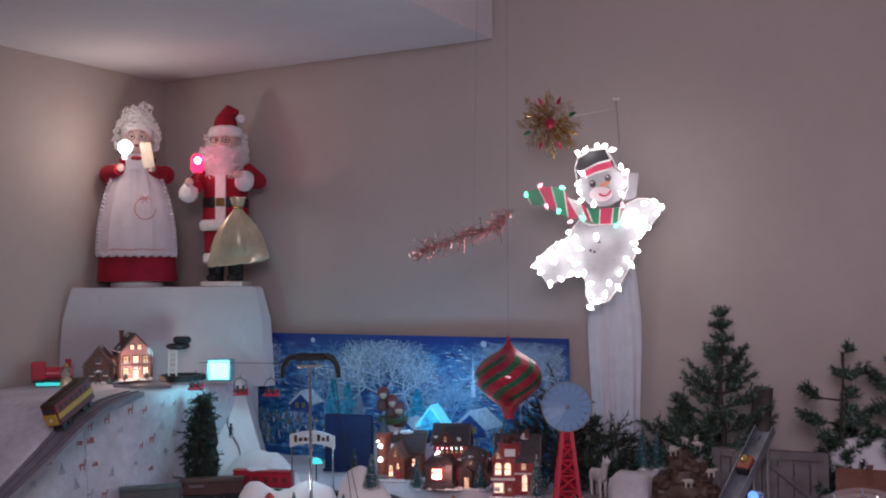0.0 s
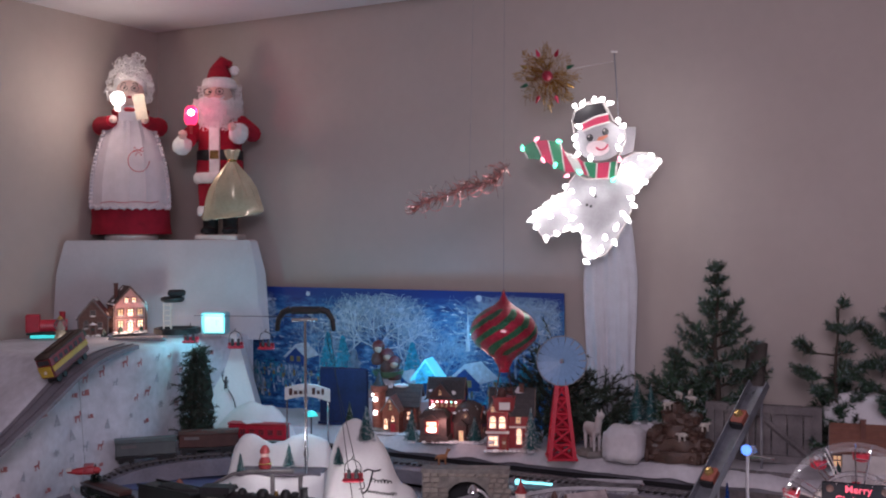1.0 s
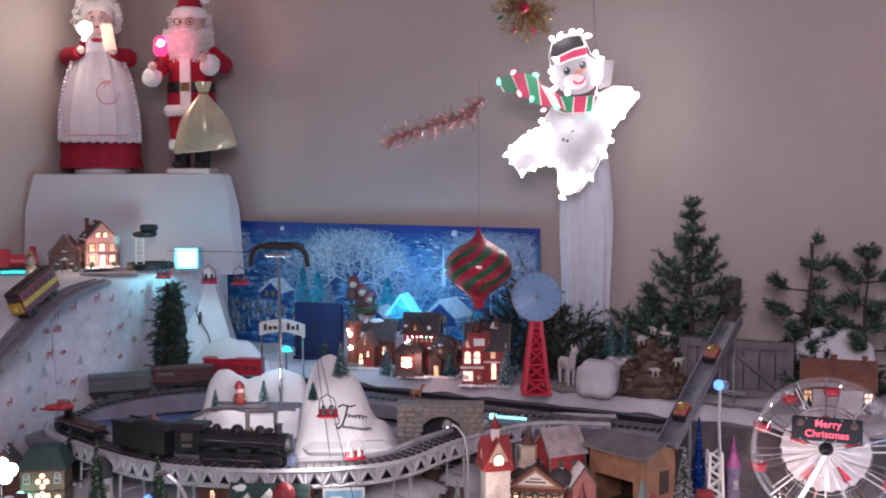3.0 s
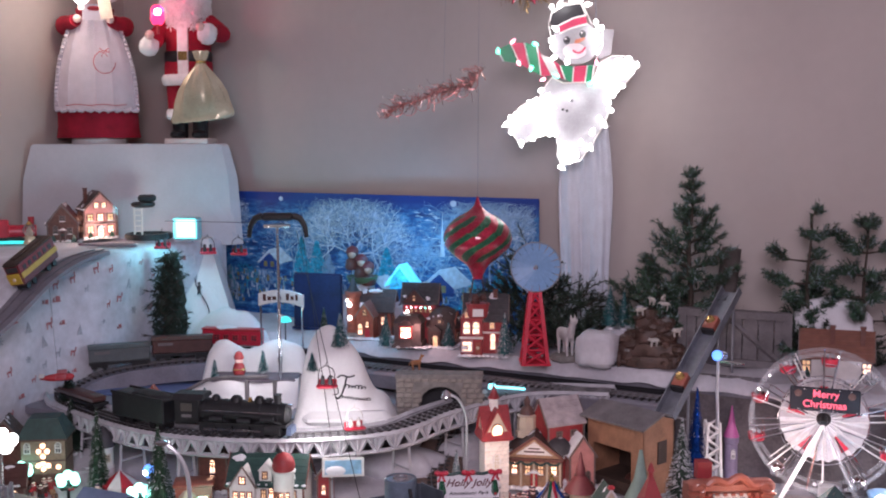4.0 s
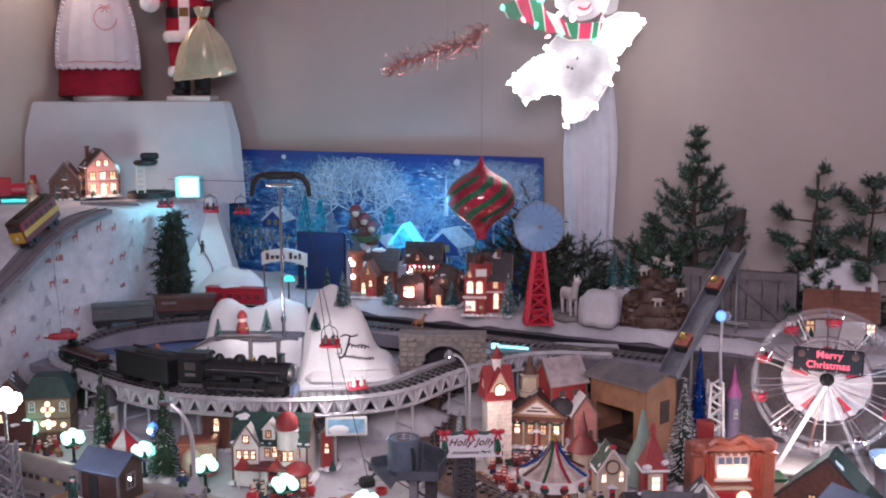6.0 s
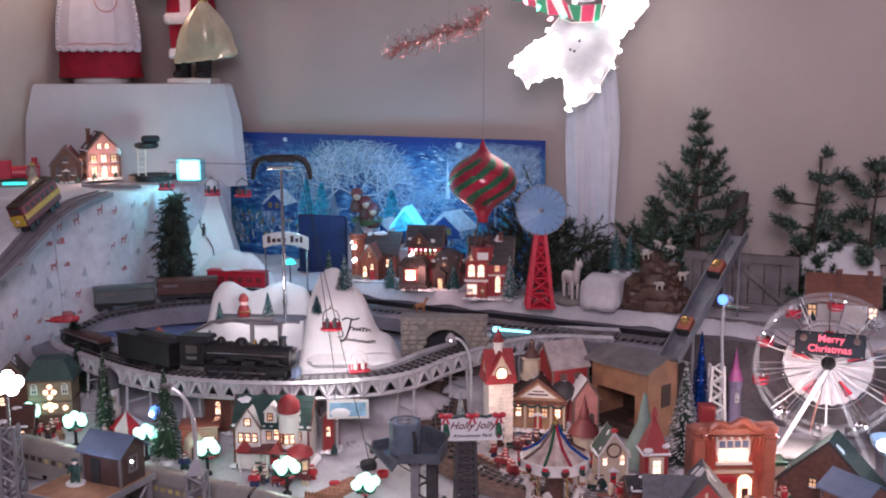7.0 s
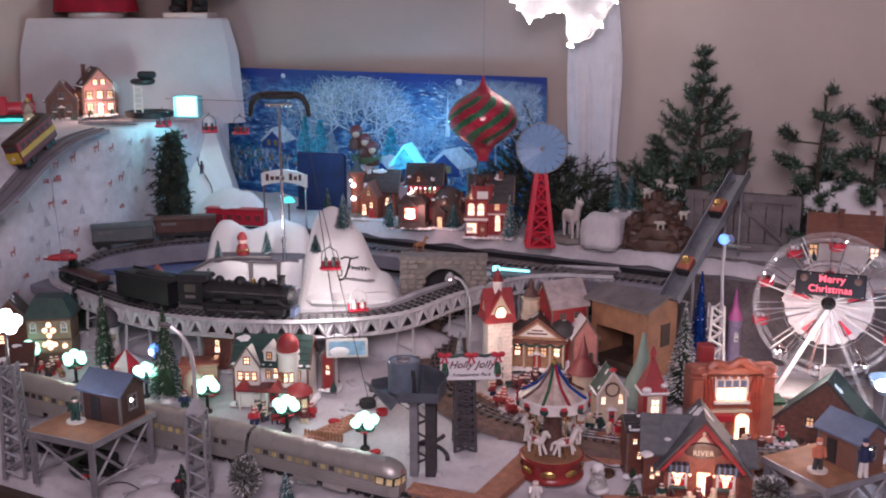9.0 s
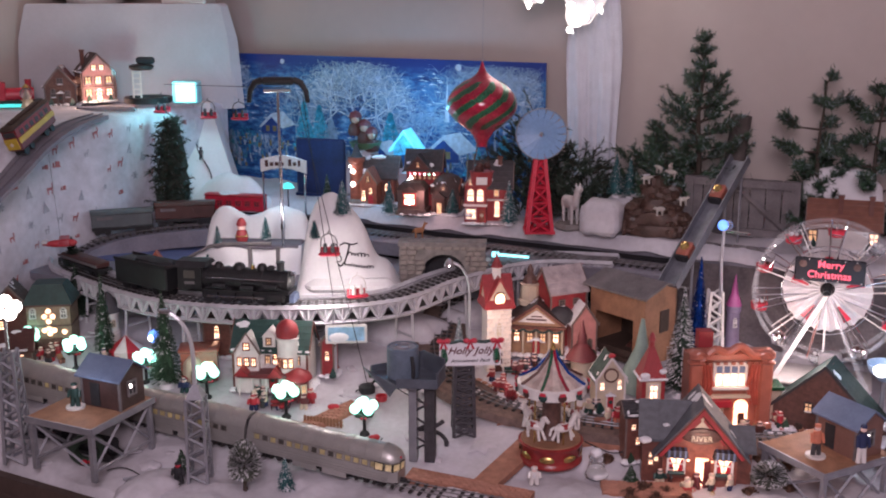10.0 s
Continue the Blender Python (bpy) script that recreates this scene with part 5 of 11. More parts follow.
def snow_foot(t, w, d, seed):
    """A ragged snow bank along the front and the open side."""
    r3 = random.Random(seed)
    b = B()
    for i in range(int((w + d) / 0.013)):
        q = -w / 2 + 0.013 * i
        p = (q, -d / 2 - 0.006) if q < w / 2 else (w / 2 + 0.005, q - w / 2 - d / 2)
        b.ball((p[0], p[1], 0.001), r3.uniform(0.006, 0.012), 7, 0.55, wob=0.4)
    part("foot_snow", b, SNOWY, t, kind="stuff", smooth=60)


VG = "lit village houses"
# the houses' warm light is put into this amber brick colour
AMBER = mat("amber_lit_brick", (0.30, 0.082, 0.050), 0.5, var=0.35, scale=110, bump=0.4, coat=0.35)
h = thing("toy_house", (-0.190, 3.155, SH), -14, "village chapel in amber-lit brick with a dark roof, turret and lit gable porch", "model house", VG)
gabled(h, 0.006, 0.010, 0, 0.112, 0.066, 0.082, 0.056, "x", BRICK, SLATEB, 2, 0.9)
part("ridge_snow", B().ball((0.002, 0.006, 0.135), 0.024, 12, 0.28, sy=0.34, wob=0.35), SNOWY, h)
gabled(h, -0.010, -0.044, 0, 0.052, 0.050, 0.072, 0.036, "y", AMBER, AMBER, 31, 0)
tu = part("turret", B().lathe([(0.021, 0), (0.021, 0.120), (0.026, 0.124), (0.026, 0.136), (0.018, 0.138)], 14, (-0.062, -0.020, 0)), AMBER, h, "round brown turret")
part("turret_cap", B().lathe([(0.020, 0.138), (0.013, 0.148), (0.006, 0.170), (0.001, 0.182)], 12, (-0.062, -0.020, 0)), SLATE, tu, "dark pointed cap")
for z in (0.058, 0.098, 0.112):
    part("bulb", B().ball((-0.066 if z < 0.11 else -0.074, -0.046, z), 0.0072 if z < 0.11 else 0.004, 10), BULBW, h, "bare white bulb")
part("door", B().box((-0.002, -0.0705, 0.016), (0.014, 0.003, 0.030)), RED, h, "red lit door", smooth=0)
window(h, -0.002, -0.0690, 0.042, 0.011, 0.012, WARM, BRICKD, True)
window(h, -0.024, -0.0690, 0.026, 0.014, 0.026, WARM, BRICKD, True)
window(h, -0.010, -0.0690, 0.078, 0.010, 0.012, WARMD, BRICKD, True)
window(h, 0.034, -0.0235, 0.046, 0.012, 0.018, WARM, BRICKD, True)
window(h, 0.0625, 0.0, 0.040, 0.014, 0.024, WARMD, BRICKD, True, rz=90)
part("buttress", B().prism([(0.050, 0), (0.064, 0), (0.058, 0.070), (0.052, 0.074)], -0.034, -0.022), AMBER, h, smooth=0)
part("porch_wall", B().rbox((-0.040, -0.066, 0.008), (0.060, 0.012, 0.016), 0.004), STONE, h, "low snowy porch wall")
snow_foot(h, 0.125, 0.13, 41)

h = thing("toy_house", (-0.058, 3.02, SH), -10, "dark red village inn with coloured bulbs and one bright window", "model house", VG)
gabled(h, 0.008, 0.030, 0, 0.100, 0.062, 0.125, 0.048, "x", BARN, SLATE, 4, 0.7)
part("front_gable", B().prism([(-0.040, 0.122), (0.030, 0.122), (-0.005, 0.160)], -0.014, 0.028), BROWNC, h, smooth=0)
part("gable_roof", B().prism([(-0.005, 0.166), (-0.052, 0.117), (-0.050, 0.113), (-0.005, 0.161)], -0.019, 0.028).prism([(-0.005, 0.166), (0.042, 0.117), (0.040, 0.113), (-0.005, 0.161)], -0.019, 0.028), SLATE, h, "dark snowy gable roof", smooth=0)
BRKG = mat("grey_brown_brick", (0.12, 0.078, 0.072), 0.55, var=0.35, scale=120, bump=0.5)
part("front_block", B().box((-0.016, -0.034, 0.036), (0.078, 0.066, 0.072)), BRKG, h, "grey-brown brick front", smooth=0)
part("plinth", B().box((-0.016, -0.036, 0.008), (0.090, 0.074, 0.016)), BRKG, h, smooth=0)
part("front_roof", B().box((-0.016, -0.032, 0.081), (0.088, 0.076, 0.020), taper=0.62), SLATEB, h, "dark hipped front roof", smooth=0)
window(h, -0.020, -0.0672, 0.045, 0.034, 0.032, WARM, BARN)
part("window_hood", B().prism([(-0.046, 0.066), (0.006, 0.066), (-0.020, 0.084)], -0.076, -0.0672), SLATEB, h, smooth=0)
part("candle", B().cyl((-0.020, -0.072, 0.030), (-0.020, -0.072, 0.056), 0.003, n=6).ball((-0.012, -0.072, 0.036), 0.005, 8).ball((-0.028, -0.072, 0.036), 0.005, 8), BULBW, h, "lit candle in the window")
for i, x in enumerate((-0.030, -0.016, -0.002, 0.012, 0.026, 0.040)):
    window(h, x, -0.0012, 0.098, 0.007, 0.009, WARMD, BROWNC)
    part("bulb", B().ball((x, -0.006, 0.108), 0.0026, 7), (PBULB, BULBW, PBULB, BULBW, GBULB, BULBW)[i], h, "small coloured bulb")
for x, z in ((-0.026, 0.086), (-0.034, 0.077)):
    part("bulb", B().ball((x, -0.012, z + 0.012), 0.0048, 8), BULBW, h, "bare white bulb")
window(h, -0.005, -0.0145, 0.134, 0.009, 0.011, WARMD, BROWNC, True)
window(h, 0.0585, 0.020, 0.094, 0.012, 0.016, SLATE, BROWNC, rz=90)
snow_foot(h, 0.085, 0.12, 42)

h = thing("toy_house", (0.022, 3.005, SH), -16, "small dark cottage with a snowy rounded roof and amber-lit side", "model house", VG)
part("wall", B().box((0, 0, 0.030), (0.080, 0.072, 0.060)), BRICKD, h, smooth=0)
part("side_wall", B().prism([(-0.030, 0.0), (0.030, 0.0), (0.030, 0.076), (0.0, 0.100), (-0.030, 0.076)], -0.0425, -0.0385, pose(0, 0, 0, 0, 0, 90)), AMBER, h, "side wall in amber for the light on it", smooth=0)
rf = part("roof", B().lathe([(0.054, 0.052), (0.055, 0.060), (0.047, 0.082), (0.032, 0.103), (0.014, 0.112), (0.001, 0.114)], 18, sy=0.9), SLATEB, h, "dark rounded roof")
for i in range(9):
    a = 2.3 + i * 2.39
    q = 0.014 + 0.036 * (i / 9)
    part("roof_snow", B().ball((q * math.cos(a), -abs(q * math.sin(a)) * 0.9, 0.116 - 0.9 * q + 0.004), 0.007 + 0.002 * (i % 3), 8, 0.4, wob=0.4), SNOWY, rf)
part("dormer", B().prism([(-0.012, 0.066), (0.012, 0.066), (0.012, 0.078), (0, 0.092), (-0.012, 0.078)], -0.050, -0.020), BRICKD, h, smooth=0)
window(h, 0, -0.0505, 0.076, 0.009, 0.009, WARMD, TRIM)
part("porch", B().box((-0.012, -0.044, 0.024), (0.030, 0.020, 0.048)), BROWNC, h, "dark arched porch", smooth=0)
part("door", B().box((-0.012, -0.0550, 0.019), (0.013, 0.003, 0.030)), WARMD, h, "dim glass door", smooth=0)
part("porch_roof", B().prism([(-0.032, 0.048), (0.008, 0.048), (-0.012, 0.066)], -0.058, -0.030), SLATEB, h, smooth=0)
window(h, 0.022, -0.0363, 0.034, 0.014, 0.018, WARM, BRICKD)
for z in (0.030, 0.058):
    window(h, 0.0427, -0.004, z, 0.012, 0.016, WARM, BRICKD, rz=90)
snow_foot(h, 0.080, 0.10, 43)

h = thing("toy_house", (0.128, 2.885, SH), -6, "tall red village house with a slate cross gable and bright windows", "model house", VG)
gabled(h, 0.010, 0.022, 0, 0.116, 0.066, 0.100, 0.062, "x", BARN, SLATE, 7, 0.6)
gabled(h, -0.028, -0.016, 0, 0.060, 0.052, 0.106, 0.044, "y", BARN, SLATE, 8, 0.2)
for x in (-0.041, -0.015):
    window(h, x, -0.0422, 0.074, 0.017, 0.024, WARM, WHITEG, True)
    window(h, x, -0.0422, 0.112, 0.009, 0.010, WARMD, CREAM, True)
window(h, -0.028, -0.0422, 0.116, 0.011, 0.016, WARM, CREAM, True)
part("cornice", B().box((-0.028, -0.044, 0.050), (0.066, 0.008, 0.007)), WHITEG, h, "snowy cornice", smooth=0)
window(h, -0.040, -0.0422, 0.026, 0.026, 0.026, WARM, WHITEG)
part("shop_snow", B().ball((-0.044, -0.048, 0.022), 0.011, 8, 0.5, wob=0.3), SNOWY, h)
part("door", B().box((-0.010, -0.0430, 0.020), (0.014, 0.003, 0.032)), AMBER, h, "amber-lit door", smooth=0)
part("wreath", B().lathe([(0.0026, 0), (0.0052, 0.0012), (0.0026, 0.0024)], 12, m=pose(-0.010, -0.0452, 0.022, 90)), CREAM, h)
for z in (0.020, 0.042):
    window(h, 0.030, -0.0113, z, 0.014, 0.014, WARM, WHITEG, True)
window(h, 0.028, -0.0113, 0.080, 0.012, 0.018, WARMD, CREAM)
part("cornice", B().box((0.034, -0.013, 0.060), (0.068, 0.008, 0.005)), WHITEG, h, smooth=0)
part("gable_trim", B().prism([(-0.060, 0.106), (-0.028, 0.153), (0.004, 0.106), (-0.001, 0.106), (-0.028, 0.146), (-0.055, 0.106)], -0.0440, -0.0422), CREAM, h, smooth=0)
part("chimney", B().box((0.036, 0.020, 0.160), (0.012, 0.012, 0.030)).box((0.036, 0.020, 0.176), (0.015, 0.015, 0.004)), BRICK, h, smooth=0)
snow_foot(h, 0.116, 0.10, 44)
# riser behind the row, with the glowing blue house
b = B()
b.rbox((0, 0, 0.05), (0.42, 0.10, 0.10), 0.012)
solid("snow_riser", b, SNOW, (-0.20, 3.235, SH), ROOM, "low snow-covered riser behind the village row", "riser")
bh = thing("blue_lit_house", (-0.104, 3.215, SH + 0.10), -18, "small frosted house glowing bright blue", "model house", "lit village houses")
BLUEL = mat("blue_lit_frost", (0.10, 0.45, 0.8), 0.5, emit=0.75, ecol=(0.02, 0.38, 0.85), bump=0.5, var=0.8, scale=45)
BLUER = mat("cyan_lit_frost", (0.3, 0.8, 0.95), 0.5, emit=1.05, ecol=(0.08, 0.66, 0.95), bump=0.5, var=0.5, scale=40)
part("wall", B().box((0, 0, 0.03), (0.07, 0.05, 0.06)).prism([(-0.035, 0.0595), (0.035, 0.0595), (0, 0.105)], -0.025, 0.025), BLUEL, bh, smooth=0)
part("roof", gable_roof(0.07, 0.05, 0.06, 0.045, "y", 0.012, 0.008), BLUER, bh, "frosted glowing roof", smooth=0)
part("door", B().box((0.0, -0.026, 0.02), (0.016, 0.003, 0.036)), mat("deep_blue_glass", (0.02, 0.12, 0.3), 0.3), bh, smooth=0)
part("porch", B().prism([(-0.02, 0.045), (0.02, 0.045), (0, 0.07)], -0.045, -0.025), BLUEL, bh, smooth=0)
solid("snow_block", B().rbox((0, 0, 0.0275), (0.066, 0.06, 0.055), 0.010), SNOW, (-0.230, 3.205, SH + 0.10), ROOM, "white snow block under the green tub", "snow block")
# dark blue screen at the end of the row
sc = thing("blue_screen", (-0.385, 3.255, SH), -20, "dark blue upright board beside the village", "screen")
part("panel", B().rbox((0.012, 0, 0.09), (0.17, 0.012, 0.18), 0.035), mat("dark_blue_paint", (0.006, 0.017, 0.075), 0.6, var=0.5, scale=14, bump=0.5), sc)
part("foot", B().box((0, 0, 0.004), (0.14, 0.04, 0.008)), mat("dark_blue_paint", (0, 0, 0)), sc)
for i, (dx, dz, col) in enumerate(((-0.020, 0.086, BROWNC), (0.008, 0.062, BROWNC), (0.030, 0.040, BROWNC))):
    b = B()
    b.lathe([(0.020, 0), (0.024, 0.010), (0.020, 0.030), (0.012, 0.038)], 12)
    b.ball((0, 0.002, 0.050), 0.019, 12)
    b.k = 1
    b.ball((0, -0.012, 0.048), 0.012, 10)
    b.k = 2
    b.lathe([(0.0200, 0.054), (0.0205, 0.058), (0.015, 0.069), (0.003, 0.075)], 12)
    solid("plush_figure", b, [col, mat("tan_felt", (0.48, 0.33, 0.24), 0.9), MAROON], (-0.240 + dx, 3.205 - 0.01 * i, SH + 0.140 + dz - 0.030), 0, "small brown plush figure in a stacked trio", "figure", "plush trio")
tub = thing("green_tub", (-0.230, 3.20, SH + 0.155), 0, "round green tub holding the plush trio", "tub")
part("bowl", B().lathe([(0.030, 0), (0.044, 0.006), (0.050, 0.022), (0.046, 0.022), (0.036, 0.008)], 18), mat("green_glaze", (0.06, 0.12, 0.06), 0.4), tub)

# houses on the mountain top
MT = 1.358
h = house((-1.115, 3.42, MT + 0.01), 32, "half-timbered lit village house on the mountain top", 0.100, 0.085, 0.095, 0.055, PINK, SLATEB, "y",
          [(x, z, 0.019, 0.022, 1) for x in (-0.032, 0.0, 0.032) for z in (0.030, 0.068)] + [(-0.012, 0.108, 0.014, 0.016, 1), (0.012, 0.108, 0.014, 0.016, 1)], (0.0, 0.018, 0.030), [(-0.035, 0.0, 0.022)], seed=11, trim=BRICKD, doorm=WARM)
for s in (-1, 1):
    part("timber", B().box((s * 0.053, -0.0445, 0.048), (0.005, 0.004, 0.095)), BRICKD, h, smooth=0)
part("timber", B().box((0, -0.0445, 0.049), (0.11, 0.004, 0.004)), BRICKD, h, smooth=0)
for y, z in ((-0.024, 0.030), (0.014, 0.030), (-0.024, 0.068), (0.014, 0.068)):
    window(h, -0.0505, y, z, 0.022, 0.022, WARM, BRICKD, rz=-90)
for y in (-0.040, -0.005, 0.036):
    part("timber", B().box((-0.0515, y, 0.048), (0.004, 0.005, 0.095)), BRICKD, h, smooth=0)
house((-1.215, 3.40, MT), 10, "dark unlit cottage beside the half-timbered house", 0.095, 0.07, 0.062, 0.058, BRICKD, MAROON, "y", [(-0.022, 0.035, 0.014, 0.020, 0), (0.022, 0.035, 0.014, 0.020, 0), (0, 0.075, 0.016, 0.018, 0)], (0.0, 0.016, 0.032), seed=12, trim=GREYW, doorm=BROWNC)

# town buildings on the table


def at(x, y, dz=0.0):
    return (x, y, ground_z(y) - 0.003 + dz)


vic = house(at(-0.392, 2.375), -6, "white two-storey mansion with green roof and red porch", 0.160, 0.085, 0.092, 0.050, WHITEG, GREENR, "x",
            [(x, 0.070, 0.010, 0.018, 1) for x in (-0.062, -0.045, -0.028, -0.004, 0.012, 0.040, 0.060)] + [(x, 0.028, 0.011, 0.022, 1) for x in (-0.066, -0.040, 0.052)], (0.006, 0.016, 0.036), seed=21, trim=BRICK, snow=0.3)
part("gable_bay", B().box((-0.045, -0.048, 0.046), (0.050, 0.022, 0.092)).prism([(-0.070, 0.0915), (-0.020, 0.0915), (-0.045, 0.130)], -0.059, -0.02), WHITEG, vic, smooth=0)
for x in (-0.060, -0.045, -0.030):
    window(vic, x, -0.0595, 0.070, 0.009, 0.018, WARM, BRICK)
window(vic, -0.045, -0.0595, 0.104, 0.012, 0.014, WARM, BRICK)
tw = part("tower", B().lathe([(0.022, 0), (0.022, 0.118), (0.025, 0.120), (0.025, 0.124), (0.019, 0.125)], 16, (0.040, -0.045, 0)), WHITEG, vic)
part("dome", B().lathe([(0.022, 0.124), (0.0245, 0.134), (0.0215, 0.148), (0.014, 0.157), (0.005, 0.161), (0.001, 0.163)], 16, (0.040, -0.045, 0)), BARN, tw, "red tower dome")
for a in (-28, 0, 28):
    window(tw, 0.040 + 0.0222 * math.sin(radians(a)), -0.045 - 0.0222 * math.cos(radians(a)), 0.072, 0.008, 0.020, WARM, BRICK, rz=a)
part("porch_roof", B().prism([(-0.062, 0.046), (0.0, 0.052), (0.078, 0.046), (0.078, 0.042), (-0.062, 0.042)], -0.082, -0.040), MAROON, vic, "dark red porch roof", smooth=0)
for x in (-0.058, -0.03, 0.0, 0.03, 0.072):
    part("porch_post", B().cyl((x, -0.079, 0), (x, -0.079, 0.043), 0.002, n=6), WHITEG, vic)
part("dormer", B().box((0.0, -0.030, 0.110), (0.026, 0.03, 0.022)).prism([(-0.016, 0.1205), (0.016, 0.1205), (0, 0.138)], -0.047, 0.0), WHITEG, vic, smooth=0)
window(vic, 0.0, -0.0455, 0.112, 0.010, 0.014, WARMD, BRICK)
for s_ in (-1, 1):
    part("gable_board", B().prism([(-0.045, 0.135), (-0.045 + s_ * 0.032, 0.088), (-0.045 + s_ * 0.028, 0.086), (-0.045, 0.131)], -0.062, -0.0592), TRIM, vic, smooth=0)
part("bay_awning", B().lathe([(0.030, 0.040), (0.026, 0.050), (0.012, 0.058), (0.002, 0.062)], 14, (0.066, -0.066, 0)), BARN, vic, "red bay roof")
part("bay", B().lathe([(0.022, 0), (0.022, 0.042)], 10, (0.066, -0.066, 0)), MAROON, vic)
for a in (-40, 0, 40):
    window(vic, 0.066 + 0.0222 * math.sin(radians(a)), -0.066 - 0.0222 * math.cos(radians(a)), 0.022, 0.010, 0.018, WARMD, CREAM, rz=a)
for x, z in ((-0.052, 0.040), (0.02, 0.040)):
    part("porch_gable", B().prism([(x - 0.016, z + 0.006), (x + 0.016, z + 0.006), (x, z + 0.026)], -0.086, -0.06), BARN, vic, smooth=0)
house(at(-0.268, 2.42), -6, "narrow red chimney house with a snowy cap", 0.030, 0.05, 0.085, 0.02, BARN, GREENR, "y", [(0, 0.05, 0.010, 0.018, 1)], seed=22, snow=0.8)

gh = thing("green_roofed_villa", at(-0.978, 2.545), 6, "tan villa with green hipped roof and glowing round windows", "model house", "lit village houses")
part("wall", B().box((0, 0, 0.058), (0.105, 0.08, 0.116)), mat("tan_stone_glaze", (0.26, 0.18, 0.13), 0.5, var=0.3, scale=90, bump=0.4), gh, smooth=0)
part("roof", B().box((0, 0, 0.140), (0.120, 0.095, 0.048), taper=0.60), GREENR, gh, "green hipped roof", smooth=0)
part("cornice", B().box((0, 0, 0.114), (0.118, 0.092, 0.006)), BRICKD, gh, smooth=0)
part("storefront", B().box((0, -0.042, 0.014), (0.10, 0.006, 0.028)), BRICKD, gh, smooth=0)
part("belt", B().box((0, 0, 0.060), (0.109, 0.084, 0.004)), BRICKD, gh, smooth=0)
for x, z in ((0, 0.098), (-0.010, 0.084), (0.010, 0.084), (0, 0.072), (-0.012, 0.048), (0.012, 0.048), (0, 0.040), (0, 0.054), (-0.036, 0.044), (0.036, 0.044)):
    part("round_pane", B().cyl((x, -0.042, z), (x, -0.039, z), 0.0065, n=10), WARM, gh)
for x in (-0.037, 0.037):
    window(gh, x, -0.0405, 0.090, 0.013, 0.018, SLATE, WHITEG, True)
lt = thing("white_round_tower", at(-0.833, 2.53), 0, "white round toy tower with a dark dome", "model tower")
part("shaft", B().lathe([(0.028, 0), (0.026, 0.04), (0.028, 0.042), (0.024, 0.046), (0.024, 0.088), (0.028, 0.090), (0.028, 0.094)], 18), WHITEG, lt)
part("dome", B().lathe([(0.030, 0.094), (0.028, 0.110), (0.020, 0.128), (0.008, 0.140), (0.001, 0.145)], 18), mat("dark_grey_dome", (0.06, 0.055, 0.065), 0.5), lt, "dark dome")
for a in (-35, 5, 40):
    window(lt, 0.0245 * math.sin(radians(a)), -0.0245 * math.cos(radians(a)), 0.068, 0.010, 0.016, SLATE, CREAM, rz=a)
tn = thing("striped_tent", at(-0.782, 2.49), 20, "red and white striped toy tent", "tent")
b = B()
n = 16
vs = [(0, 0, 0.055)] + [(0.044 * math.cos(math.tau * i / n), 0.044 * math.sin(math.tau * i / n), 0.022) for i in range(n)] + [(0.040 * math.cos(math.tau * i / n), 0.040 * math.sin(math.tau * i / n), 0.0) for i in range(n)]
for i in range(n):
    b.k = i // 2 % 2
    b.take([vs[0], vs[1 + i], vs[1 + (i + 1) % n]], [(0, 1, 2)])
    b.take([vs[1 + i], vs[1 + (i + 1) % n], vs[1 + n + (i + 1) % n], vs[1 + n + i]], [(0, 1, 2, 3)])
part("canvas", b, [RED, WHITEG], tn, smooth=0)
ok = thing("terracotta_kiosk", at(-0.578, 2.40), 8, "orange terracotta kiosk with a rounded white front", "model kiosk")
part("wall", B().box((0, 0, 0.036), (0.085, 0.055, 0.072)), ORANGE, ok, smooth=0)
part("cap", B().rbox((0, 0, 0.076), (0.096, 0.066, 0.010), 0.003), ORANGE, ok)
part("shell_front", B().lathe([(0.002, 0), (0.020, 0.004), (0.026, 0.020), (0.022, 0.046), (0.010, 0.060), (0.001, 0.064)], 16, (-0.014, -0.024, 0.004)), CREAM, ok)
part("door", B().box((-0.010, -0.049, 0.020), (0.014, 0.006, 0.030)), BROWNC, ok)
window(ok, 0.026, -0.0275, 0.040, 0.014, 0.022, WARM, CREAM)
house(at(-0.548, 2.50), -5, "small brown house with one lit window under the viaduct", 0.07, 0.05, 0.098, 0.022, BRICK, SLATEB, "x", [(0.0, 0.062, 0.014, 0.026, 1)], seed=25)
house(at(-1.10, 2.60), 12, "brown gabled cottage glowing from within", 0.09, 0.07, 0.075, 0.055, BRICK, SLATEB, "y", [(0.0, 0.06, 0.020, 0.024, 1), (-0.025, 0.025, 0.014, 0.018, 1)], seed=26)
house(at(-1.045, 2.44), 12, "small dark house with warm doorway beside the lamp", 0.10, 0.06, 0.055, 0.04, BRICKD, BROWNC, "x", [(-0.028, 0.028, 0.012, 0.018, 1), (0.028, 0.028, 0.012, 0.018, 1)], (0, 0.014, 0.03), seed=27)

